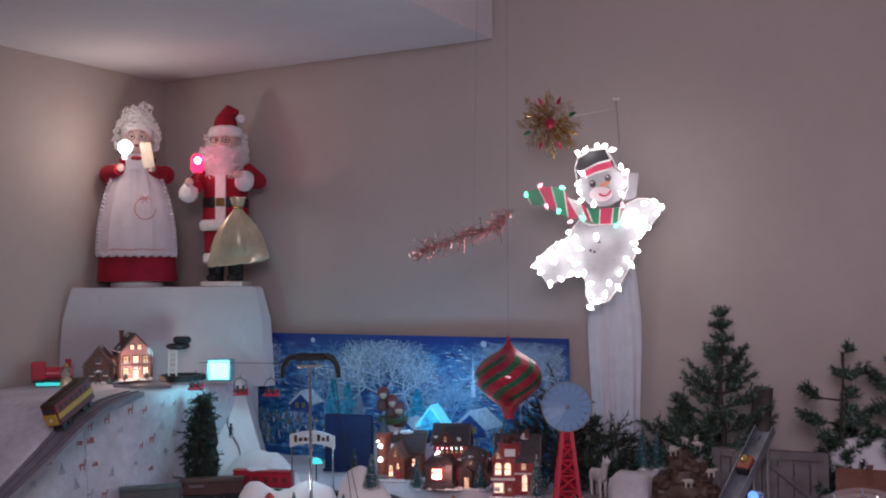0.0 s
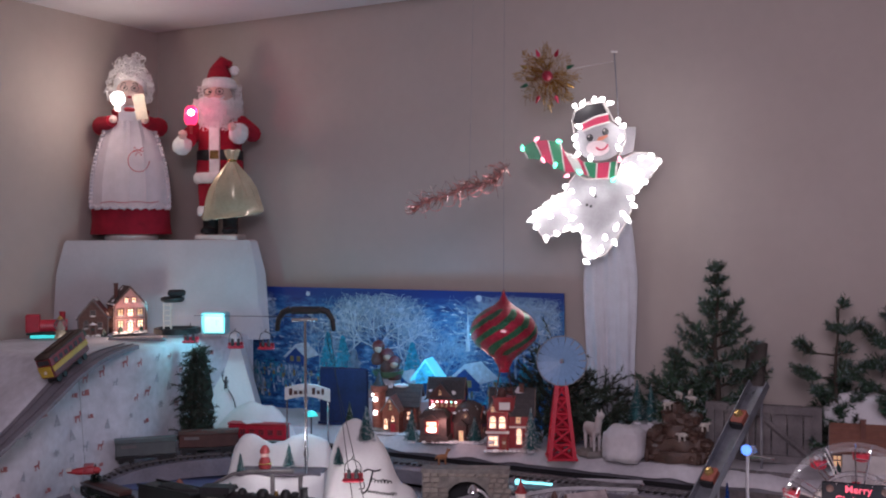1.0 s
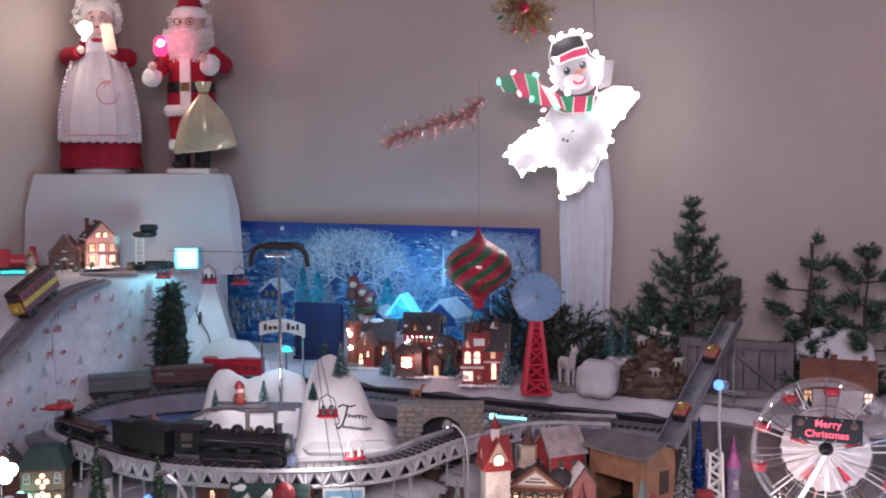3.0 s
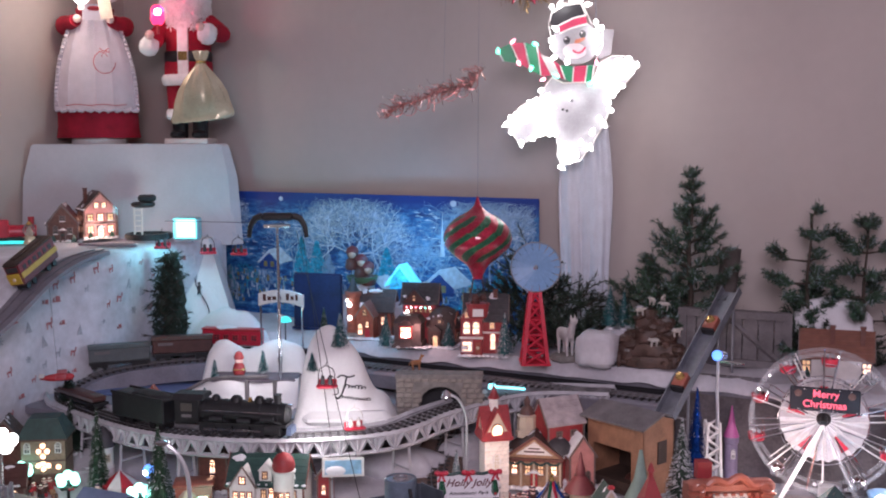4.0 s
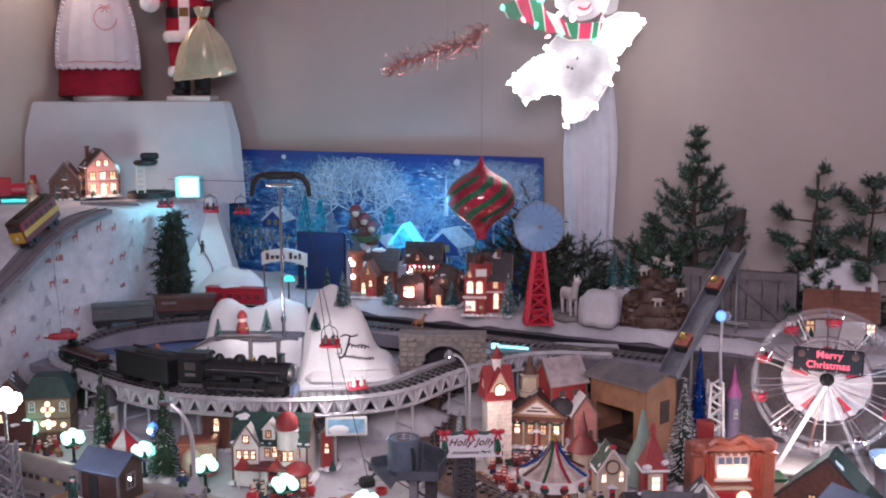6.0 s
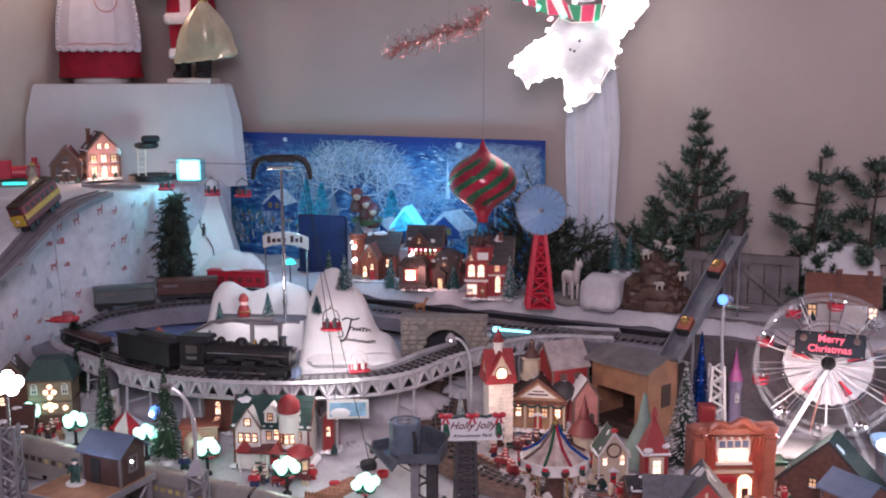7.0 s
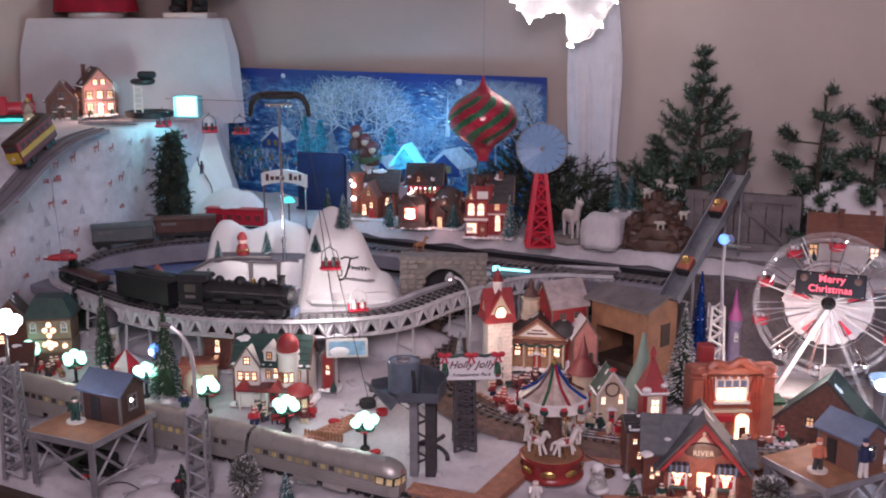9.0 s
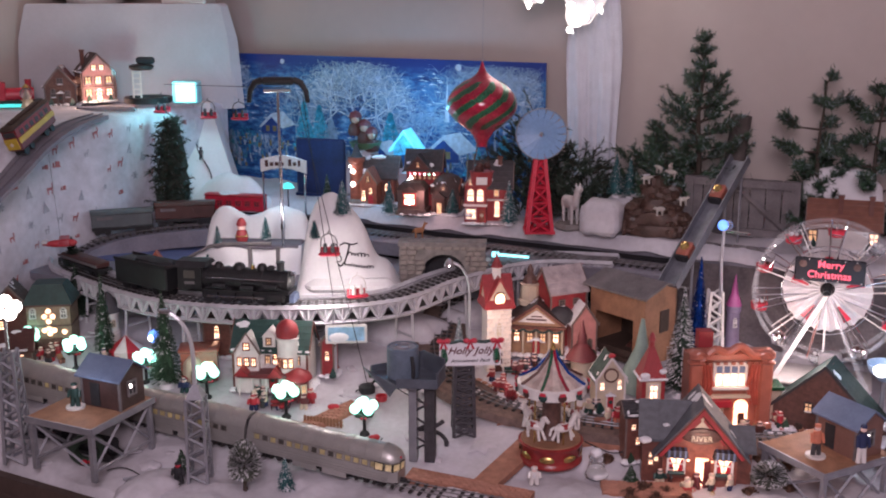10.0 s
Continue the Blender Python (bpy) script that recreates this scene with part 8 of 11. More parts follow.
# ---- cable lift ----
pole = thing("lift_pylon", (-0.420, 2.74, 0.895), 0, "tall polished steel pylon with a black cross head", "pylon")
part("pole", B().cyl((0, 0, 0), (0, 0, 0.565), 0.0045, 0.004, 12), STEEL, pole)
part("collar", B().cyl((0, 0, 0.20), (0, 0, 0.215), 0.0065, n=12).cyl((0, 0, 0.10), (0, 0, 0.11), 0.0065, n=12), CHROME, pole)
part("crossbar", B().cyl((-0.035, -0.006, 0.566), (0.035, -0.006, 0.566), 0.005, n=10), CHROME, pole)
part("head", B().rbox((0, 0.008, 0.590), (0.085, 0.03, 0.020), 0.006), BLACK, pole, "black pulley housing")
for s in (-1, 1):
    part("arm", B().tube([(s * 0.040, 0.008, 0.592), (s * 0.060, 0.006, 0.585), (s * 0.072, 0.004, 0.565), (s * 0.076, 0.004, 0.535)], 0.010, 8, 0.006), BLACK, pole)
part("base", B().cyl((0, 0, 0), (0, 0, 0.012), 0.02, n=16), GALV, pole)
lh = thing("lift_station", (-0.790, 3.27, 1.372), -4, "small lift station with a bright cyan window", "model station")
part("cabin", B().rbox((0, 0.02, 0.035), (0.080, 0.05, 0.070), 0.004), mat("pale_cyan_plastic", (0.35, 0.60, 0.62), 0.5), lh)
w_ = part("lit_screen", B().box((0.004, -0.007, 0.036), (0.062, 0.003, 0.058)), CYAN, lh, "bright cyan lit screen", smooth=0)
part("screen_mark", B().box((0.014, -0.0095, 0.044), (0.010, 0.001, 0.004)).box((0.012, -0.0095, 0.036), (0.004, 0.001, 0.014)), WHITEG, w_, smooth=0)
dk = thing("wheel_tower", (-0.93, 3.36, 1.358), 0, "white ladder tower over a dark round lift wheel", "lift wheel")
part("wheel", B().lathe([(0.072, 0.010), (0.075, 0.013), (0.075, 0.026), (0.072, 0.029), (0.060, 0.029), (0.060, 0.010)], 28), BLACK, dk)
part("foot", B().cyl((0, 0, 0), (0, 0, 0.012), 0.05, n=20), SNOWY, dk)
for s in (-1, 1):
    part("ladder_rail", B().cyl((-0.03 + s * 0.012, -0.01, 0.02), (-0.03 + s * 0.012, -0.01, 0.115), 0.003, n=6), WHITEG, dk)
for k in range(5):
    part("rung", B().cyl((-0.042, -0.01, 0.035 + 0.017 * k), (-0.018, -0.01, 0.035 + 0.017 * k), 0.0025, n=6), WHITEG, dk)
part("top_plate", B().lathe([(0.030, 0.112), (0.038, 0.118), (0.038, 0.126), (0.030, 0.130)], 20, (-0.015, 0, 0)), BLACK, dk)
part("motor", B().rbox((0.0, -0.005, 0.142), (0.055, 0.03, 0.022), 0.006), COAL, dk)


def gondola(loc, rz, open_seat, label):
    t = thing("lift_chair", loc, rz, label, "lift chair", "cable lift chairs")
    part("hanger", B().tube([(0, 0, 0.062), (-0.002, 0, 0.055), (-0.016, 0, 0.047), (-0.020, 0, 0.035), (-0.020, 0, 0.008)], 0.0012, 5).tube([(-0.002, 0, 0.055), (0.014, 0, 0.047), (0.019, 0, 0.035), (0.019, 0, 0.008)], 0.0012, 5), WHITEG if open_seat else INK, t)
    part("seat", B().rbox((0, 0, 0.004), (0.052, 0.022, 0.009), 0.004).box((0, 0.010, 0.012), (0.046, 0.003, 0.014)), REDP, t, "red seat")
    for x in (-0.010, 0.008):
        part("rider", B().lathe([(0.005, 0.008), (0.006, 0.016), (0.004, 0.022), (0.005, 0.026), (0.002, 0.031)], 8, (x, -0.002, 0)), WHITEG if open_seat else SLATE, t)
    return t


for loc, rz, o, l in (((-0.195, 2.40, 1.005), 20, True, "red lift chair with white hanger near the hill"),
                      ((-0.705, 3.20, 1.335), 10, False, "red lift chair near the lift station"), ((-0.595, 3.12, 1.34), 0, False, "red lift chair before the printed backdrop"),
                      ((-0.845, 3.20, 1.352), 0, False, "red lift chair above the cloth mountain"), ((-0.265, 2.45, 1.095), 0, False, "red lift chair riding up the sledding hill")):
    gondola(loc, rz, o, l)
cb = thing("lift_cable", (0, 0, 0), 0, "thin dark lift cables strung between the pylons", "cable")
part("cable", B().cyl((-0.86, 3.30, 1.43), (-0.40, 2.735, 1.468), 0.0009, n=4), INK, cb)
part("cable", B().cyl((-0.37, 2.735, 1.45), (-0.16, 2.20, 0.86), 0.0009, n=4), INK, cb)
part("cable", B().cyl((-0.355, 2.735, 1.45), (-0.262, 2.47, 0.99), 0.0009, n=4), INK, cb)

# ---- stone tunnel front on the viaduct ----
tu = thing("stone_tunnel_front", (0.005, 2.62, 0.975), -4, "grey stone bridge front with a dark arch", "model bridge")
pts = [(-0.110, 0), (-0.050, 0)] + [(-0.05 + 0.055 - 0.055 * math.cos(math.pi * i / 10), 0.035 + 0.048 * math.sin(math.pi * i / 10)) for i in range(11)] + [(0.06, 0), (0.110, 0), (0.110, 0.105), (-0.110, 0.105)]
part("arch_wall", B().prism(pts, -0.012, 0.035), STONE, tu, smooth=0)
part("parapet", B().box((0, 0.01, 0.109), (0.225, 0.055, 0.010)), STONE, tu, smooth=0)
# black panel painted for the shade behind the arch
part("dark_inside", B().box((0.005, 0.045, 0.045), (0.13, 0.01, 0.09)), COAL, tu, smooth=0)
rnd = random.Random(5)
blocks = [B().rbox((0, 0, 0), (sx, 0.006, 0.012), 0.002).done("stone_block") for sx in (0.018, 0.024, 0.014)]
for me in blocks:
    me.materials.append(mat("stone_block", (0.235, 0.205, 0.185), 0.85, var=0.35, scale=90, bump=0.7, rand=0.3))
for j in range(8):
    x = -0.108
    while x < 0.100:
        k = rnd.randrange(3)
        wd = (0.018, 0.024, 0.014)[k]
        cx, cz = x + wd / 2, 0.008 + 0.0132 * j
        if not (-0.055 < cx < 0.065 and cz < 0.088):
            part("stone", blocks[k], STONE, tu, loc=pose(cx, -0.0135 + rnd.uniform(-0.001, 0.001), cz, 0, rnd.uniform(-3, 3), 0))
        x += wd + 0.0015

# ---- masts, lamps and platforms ----


def lattice(parent, x, y, z0, z1, w0, w1, m, steps=6, crossed=False):
    """Four corner bars with zigzag or crossing braces on each side."""
    def cor(t):
        w, z = (w0 + (w1 - w0) * t) / 2, z0 + (z1 - z0) * t
        return [Vector((x + a * w, y + c * w, z)) for a, c in ((-1, -1), (1, -1), (1, 1), (-1, 1))]
    a, c = cor(0), cor(1)
    for i in range(4):
        part("corner_bar", B().beam(a[i], c[i], max(0.002, w0 * 0.15)), m, parent, smooth=0)
    for k in range(steps):
        p, q = cor(k / steps), cor((k + 1) / steps)
        for i in range(4):
            j = (i + 1) % 4
            ends = [(p[i], q[j]), (p[j], q[i]), (q[i], q[j])] if crossed else [(p[i], q[j]) if k % 2 else (p[j], q[i])]
            for e0, e1 in ends:
                part("brace", B().beam(e0, e1, w0 * (0.08 if crossed else 0.11)), m, parent, smooth=0)


BRIGHT = mat("bright_lamp_rod", (0.72, 0.72, 0.76), 0.28, 0.55, var=0.1, scale=40)
ms = thing("lattice_lamp_mast", at(-0.500, 2.03), 0, "grey lattice mast with a curved street lamp arm", "lamp mast", "lattice masts")
lattice(ms, 0, 0, 0, 0.185, 0.040, 0.034, GALV, 9)
part("cap", B().box((0, 0, 0.200), (0.036, 0.036, 0.030), taper=0.25), GALV, ms, smooth=0)
part("arm", B().tube(smooth_line([(0, 0, 0.205), (0, 0, 0.270), (-0.005, 0, 0.312), (-0.020, 0, 0.345), (-0.044, 0, 0.368)], 5), 0.005, 8, 0.004), BRIGHT, ms)
part("lamp_head", B().rbox((-0.052, 0, 0.369), (0.026, 0.012, 0.010), 0.003), STEEL, ms)
ms = thing("lattice_lamp_mast", at(-0.905, 2.10), 0, "grey lattice mast with a glaring white lamp", "lamp mast", "lattice masts")
lattice(ms, 0, 0, 0, 0.25, 0.044, 0.026, GALV, 12)
part("rod", B().cyl((0, 0, 0.25), (0, 0, 0.335), 0.004, n=8), STEEL, ms)
for i, (x, z) in enumerate(((-0.022, 0.352), (0.006, 0.358), (0.026, 0.346), (-0.012, 0.332), (0.014, 0.330))):
    part("lit_bulb", B().ball((x, -0.005, z), 0.014, 10), BULBW, ms)
ms = thing("lattice_lamp_mast", at(0.668, 2.46), 0, "pale lattice mast with a tall rod and blue bulb", "lamp mast", "lattice masts")
lattice(ms, 0, 0, 0, 0.185, 0.042, 0.028, WHITEG, 9)
part("rod", B().tube([(0.008, -0.01, 0.0), (0.010, -0.01, 0.19), (0.006, -0.01, 0.265), (0.008, -0.01, 0.345)], 0.004, 8), BRIGHT, ms)
part("blue_bulb", B().ball((0.004, -0.012, 0.350), 0.013, 12), mat("lit_blue_bulb", (0.2, 0.4, 1.0), 0.2, emit=1.6, ecol=(0.10, 0.28, 1.0), bump=0), ms, "lit blue bulb")
part("bulb_glass", B().ball((0.018, -0.010, 0.350), 0.012, 12), ICE, ms)
part("side_rod", B().cyl((0.01, -0.01, 0.336), (0.07, -0.01, 0.328), 0.003, n=8), CHROME, ms)
pl = thing("curved_lamp_post", at(0.072, 2.50), 0, "thin silver street lamp bending over at the top", "street lamp")
part("pole", B().tube(smooth_line([(0, 0, 0), (0, 0, 0.15), (-0.004, 0, 0.19), (-0.020, 0, 0.222), (-0.042, 0, 0.236)], 5), 0.004, 8, 0.003), BRIGHT, pl)
part("lamp_head", B().lathe([(0.003, 0.012), (0.010, 0.006), (0.014, -0.006), (0.010, -0.012)], 12, (-0.050, 0, 0.234)), CHROME, pl)

sl_ = thing("globe_street_lamp", at(-0.168, 2.185), 0, "dark street lamp with a cluster of glowing white globes", "street lamp", "globe street lamps")
part("post", B().lathe([(0.012, 0), (0.010, 0.006), (0.004, 0.010), (0.0035, 0.050), (0.006, 0.054), (0.003, 0.060)], 10), BLACK, sl_)
for a in range(4):
    q = math.tau * a / 4 + 0.5
    part("bracket", B().tube([(0, 0, 0.040), (0.014 * math.cos(q), 0.014 * math.sin(q), 0.046), (0.022 * math.cos(q), 0.022 * math.sin(q), 0.054)], 0.0018, 5), BLACK, sl_)
    part("globe", B().ball((0.022 * math.cos(q), 0.022 * math.sin(q), 0.066), 0.0118, 12), GLOBE, sl_)
part("globe", B().ball((0, 0, 0.078), 0.0118, 12), GLOBE, sl_)
part("wreath", B().tube([Vector((0.017 * math.cos(q), 0.017 * math.sin(q), 0.049 + 0.002 * math.sin(5 * q))) for q in [math.tau * k / 16 for k in range(17)]], 0.0048, 6), NEEDLED, sl_, "dark evergreen wreath")
part("bow", B().ball((-0.004, -0.021, 0.047), 0.0036, 7, 0.8).ball((0.004, -0.021, 0.047), 0.0036, 7, 0.8), REDP, sl_, "small red bow")
for x, y, s in ((-0.350, 2.245, 1.0), (-0.545, 2.318, 0.95), (-0.702, 2.375, 0.9), (-0.888, 2.43, 0.85), (-1.015, 2.47, 0.85)):
    copy_thing(sl_, pose(*at(x, y), 0, 0, 40))


def hut_stand(loc, rz, wall, label, hx=0.028):
    """A small hut on a plank platform that stands on trestle legs."""
    t = thing("signal_hut", loc, rz, label, "model hut", "huts on trestle stands")
    part("platform", B().rbox((0, -0.02, 0.112), (0.172, 0.192, 0.008), 0.002), WOOD, t)
    part("rim", B().box((0, -0.118, 0.110), (0.174, 0.004, 0.014)), GALV, t, smooth=0)
    part("rim", B().box((0.088, -0.02, 0.110), (0.004, 0.194, 0.014)), GALV, t, smooth=0)
    for x in (-0.078, 0.078):
        for y in (-0.108, 0.068):
            part("leg", B().box((x, y, 0.053), (0.010, 0.010, 0.112)), GALV, t, smooth=0)
        for k in range(2):
            y0 = -0.108 + 0.088 * k
            part("brace", B().beam((x, y0, 0.02), (x, y0 + 0.088, 0.10), 0.005), GALV, t, smooth=0)
            part("brace", B().beam((x, y0, 0.10), (x, y0 + 0.088, 0.02), 0.005), GALV, t, smooth=0)
        part("stretcher", B().beam((x, -0.108, 0.018), (x, 0.068, 0.018), 0.005), GALV, t, smooth=0)
    for y in (-0.108, 0.068):
        part("brace", B().beam((-0.078, y, 0.02), (0.078, y, 0.10), 0.005), GALV, t, smooth=0)
        part("brace", B().beam((-0.078, y, 0.10), (0.078, y, 0.02), 0.005), GALV, t, smooth=0)
    part("hut_wall", B().box((hx, 0.020, 0.152), (0.100, 0.075, 0.072)).prism([(-0.0375, 0.1875), (0.0375, 0.1875), (0, 0.215)], -0.05, 0.05, pose(hx, 0.020, 0, 0, 0, 90)), wall, t, smooth=0)
    r = gable_roof(0.100, 0.075, 0.188, 0.027, "x", 0.010, 0.004)
    part("hut_roof", r, TIN, t, "grey tin roof, bluer for the blue light on it", loc=(hx, 0.020, 0), smooth=0)
    for s in (-1, 1):
        part("corner_post", B().box((hx + s * 0.050, -0.018, 0.152), (0.005, 0.005, 0.074)), GREYW, t, smooth=0)
    part("doorway", B().box((hx - 0.015, -0.0185, 0.145), (0.024, 0.003, 0.050)), COAL, t, smooth=0)
    window(t, hx + 0.0505, 0.018, 0.158, 0.022, 0.030, COAL, GREYW, rz=90)
    part("lamp_inside", B().ball((hx + 0.053, 0.012, 0.163), 0.0045, 8), BULBW, t)
    return t


hut_stand(at(-0.728, 2.105, 0.012), -24, mat("dark_hut_wood", (0.062, 0.030, 0.028), 0.6, var=0.35, scale=35, bump=0.4), "brown wooden hut with tin roof on a plank stand")
hut_stand(at(0.809, 2.016, -0.033), -62, mat("brown_hut_paint", (0.20, 0.10, 0.08), 0.6, scale=30), "brown hut with blue-lit tin roof on a trestle stand", 0.020)


def figurine(name, loc, rz, mats, label, h=0.05, disc=False):
    b = B()
    if disc:
        b.k = 3
        b.cyl((0, 0, 0), (0, 0, 0.004), 0.020, n=20)
    b.k = 0
    b.cyl((-0.006, 0, 0.003), (-0.004, 0, h * 0.45), 0.005, n=8).cyl((0.006, 0, 0.003), (0.004, 0, h * 0.45), 0.005, n=8)
    b.k = 1
    b.lathe([(0.009, h * 0.42), (0.011, h * 0.6), (0.008, h * 0.78)], 10, sy=0.7)
    b.cyl((-0.011, 0, h * 0.72), (-0.012, -0.006, h * 0.45), 0.003, n=6).cyl((0.011, 0, h * 0.72), (0.012, -0.006, h * 0.45), 0.003, n=6)
    b.k = 2
    b.ball((0, 0, h * 0.88), 0.0065, 10)
    b.k = 1
    b.lathe([(0.007, h * 0.92), (0.006, h * 0.99), (0.001, h * 1.02)], 8)
    return solid(name, b, mats, loc, rz, label, "figurine", "small painted figurines")


ORP = mat("orange_cloth", (0.60, 0.20, 0.12), 0.7)
NAVY = mat("navy_paint", (0.02, 0.03, 0.09), 0.5)
figurine("toy_worker", (-0.766, 2.080, ground_z(2.105) + 0.125), 0, [GREENR, GREENR, SKIN, WHITEG], "tiny green worker on a round white base", 0.055, True)
figurine("toy_worker", (0.833, 1.932, 0.800), 0, [WHITEG, NAVY, SKIN, WHITEG], "tiny figure in navy coat and white trousers", 0.084)
figurine("toy_worker", (0.756, 1.967, 0.800), 0, [SLATE, ORP, SKIN, WHITEG], "tiny figure in orange on a round pale base", 0.070, True)
figurine("toy_worker", at(-0.54, 2.01), 0, [COAL, COAL, REDP, WHITEG], "tiny dark figure with a red cap beside the mast", 0.05)
for x, y, m1, m2, l in ((0.195, 2.36, BROWNC, MAROON, "tiny figure in brown by the church"), (0.215, 2.375, SLATE, NAVY, "tiny figure in dark blue by the hall"), (0.163, 2.30, MAROON, BARN, "tiny red figure in the street"),
                        (0.40, 2.22, ORP, RED, "tiny red and orange figure by the clock house"), (0.235, 2.37, COAL, SLATE, "tiny dark figure by the hall"), (-0.30, 2.29, BARN, RED, "tiny red figure by the mansion"),
                        (-0.425, 2.30, BARN, GREENR, "tiny green figure at the porch"), (0.195, 1.985 + 0.02, WHITEG, WHITEG, "tiny white figure beside the carousel")):
    figurine("toy_townsman", at(x, y), 0, [m1, m2, SKIN, WHITEG], l, 0.042)

# searchlight tank on its girder stand
TRAY = mat("dark_blue_grey_tin", (0.11, 0.125, 0.155), 0.4, 0.3, var=0.25, scale=30)
tk = thing("tank_tower", at(-0.064, 2.105, 0.018), -8, "blue-grey tank on a wedge tray and girder stand", "tower")
for s in (-1, 1):
    part("girder", B().box((0.026 + s * 0.018, 0, 0.073), (0.017 if s < 0 else 0.022, 0.026, 0.184)), GALV if s < 0 else SLATE, tk, smooth=0)
for k in range(7):
    part("rung", B().beam((-0.001, -0.009, 0.002 + 0.022 * k + (0.020 if k % 2 else 0)), (0.037, -0.009, 0.022 + 0.022 * k - (0.020 if k % 2 else 0)), 0.004), SLATE, tk, smooth=0)
tray = [(-0.088, 0.022), (-0.018, -0.056), (0.066, -0.050), (0.074, 0.012), (0.020, 0.062), (-0.040, 0.058)]
part("tray", B().slab(tray, 0.163, 0.168), TRAY, tk, smooth=0)
for i, hh in ((1, 0.018), (2, 0.030), (3, 0.042), (4, 0.040), (5, 0.016)):
    p, q = tray[i], tray[(i + 1) % 6]
    m = Vector((p[0] + q[0], p[1] + q[1], 0)) / 2
    part("tray_side", B().box((m.x, m.y, 0.166 + hh / 2), (math.hypot(q[0] - p[0], q[1] - p[1]), 0.003, hh), rz=math.degrees(math.atan2(q[1] - p[1], q[0] - p[0]))), TRAY, tk, smooth=0)
part("chute_lip", B().take([(-0.088, 0.022, 0.168), (-0.018, -0.056, 0.168), (-0.030, -0.066, 0.152), (-0.104, 0.016, 0.182), (-0.088, 0.022, 0.164), (-0.018, -0.056, 0.164), (-0.030, -0.066, 0.148), (-0.104, 0.016, 0.178)],
                            [(0, 1, 2, 3), (7, 6, 5, 4), (0, 3, 7, 4), (1, 2, 6, 5), (2, 3, 7, 6), (0, 1, 5, 4)]), TRAY, tk, smooth=0)
part("tank", B().lathe([(0.034, 0.171), (0.034, 0.236), (0.032, 0.238), (0.030, 0.238), (0.030, 0.232)], 24, (-0.014, 0.0, 0)), mat("blue_grey_paint", (0.12, 0.155, 0.205), 0.4, var=0.3, scale=30), tk)
part("tank_top", B().cyl((-0.014, 0, 0.232), (-0.014, 0, 0.236), 0.029, n=24), GALV, tk)
part("vent", B().tube([Vector((-0.014 + 0.015 * math.cos(a), 0.015 * math.sin(a), 0.238)) for a in np.arange(0, 6.3, 0.5)], 0.002, 5), CHROME, tk)
part("spout", B().tube([(0.010, -0.030, 0.225), (0.014, -0.036, 0.205), (0.014, -0.036, 0.180)], 0.004, 7), COAL, tk)
part("spiral", B().tube([Vector((0.045 + 0.030 * math.cos(a), 0.03 + 0.030 * math.sin(a), 0.004 + 0.011 * a)) for a in np.arange(0, 6.0, 0.3)], 0.005, 6), SLATE, tk, "dark spiral chute")

# painted welcome sign on its lattice post
hs = thing("painted_sign", at(0.052, 2.19), 4, "white painted sign with red bows on a lattice post", "sign")
lattice(hs, 0, 0, 0, 0.165, 0.046, 0.038, mat("dark_lattice_steel", (0.085, 0.08, 0.09), 0.45, 0.4, var=0.3, scale=40), 10, True)
part("board", B().box((0.012, -0.022, 0.196), (0.134, 0.004, 0.056)), SNOWY, hs, smooth=0)
text("lettering", "Holly Jolly", 0.0225, mat("dark_red_ink", (0.10, 0.008, 0.016), 0.6), hs, (0.012, -0.0245, 0.202), shear=0.4, wide=1.05)
text("lettering", "Amusement Park", 0.0105, INK, hs, (0.012, -0.0245, 0.1795), shear=0.4, wide=1.15)
part("evergreen_edge", B().tube([Vector((-0.052 + 0.128 * i / 12, -0.024, 0.223 + 0.002 * math.sin(i * 2))) for i in range(13)], 0.0035, 6), GREENR, hs)
for x in (-0.046, 0.012, 0.070):
    bw = part("bow", B().ball((x - 0.008, -0.027, 0.226), 0.008, 8, 0.75).ball((x + 0.008, -0.027, 0.226), 0.008, 8, 0.75).ball((x, -0.028, 0.225), 0.005, 8).prism([(x - 0.002, 0.224), (x - 0.010, 0.206), (x - 0.004, 0.208), (x, 0.220), (x + 0.004, 0.208), (x + 0.010, 0.206), (x + 0.002, 0.224)], -0.028, -0.026), REDP, hs)
for x in (-0.045, 0.069):
    part("wreath_sprig", B().lathe([(0.004, 0.174), (0.008, 0.182), (0.007, 0.194), (0.004, 0.208)], 9, (x, -0.026, 0), wob=0.7), GREEN, hs)
    part("berry", B().ball((x, -0.033, 0.180), 0.003, 8), REDP, hs)

# fallen ski sign hung on the viaduct
ss = thing("small_ski_sign", (-0.222, 2.375, 0.905), 4, "small white framed picture sign on the viaduct", "sign")
part("board", B().box((0, 0, 0.018), (0.098, 0.003, 0.046)), WHITEG, ss, smooth=0)
part("picture", B().box((0, -0.002, 0.018), (0.086, 0.001, 0.034)), mat("pale_blue_print", (0.25, 0.45, 0.62), 0.5, var=0.4, scale=40), ss, smooth=0)
part("picture_snow", B().lathe([(0.024, 0), (0.020, 0.001), (0.001, 0.0012)], 16, sy=0.5, m=pose(-0.018, -0.0026, 0.010, 90)), SNOWY, ss)
part("bracket", B().box((-0.03, 0.004, 0.044), (0.004, 0.003, 0.02)).box((0.03, 0.004, 0.044), (0.004, 0.003, 0.02)), GALV, ss, smooth=0)

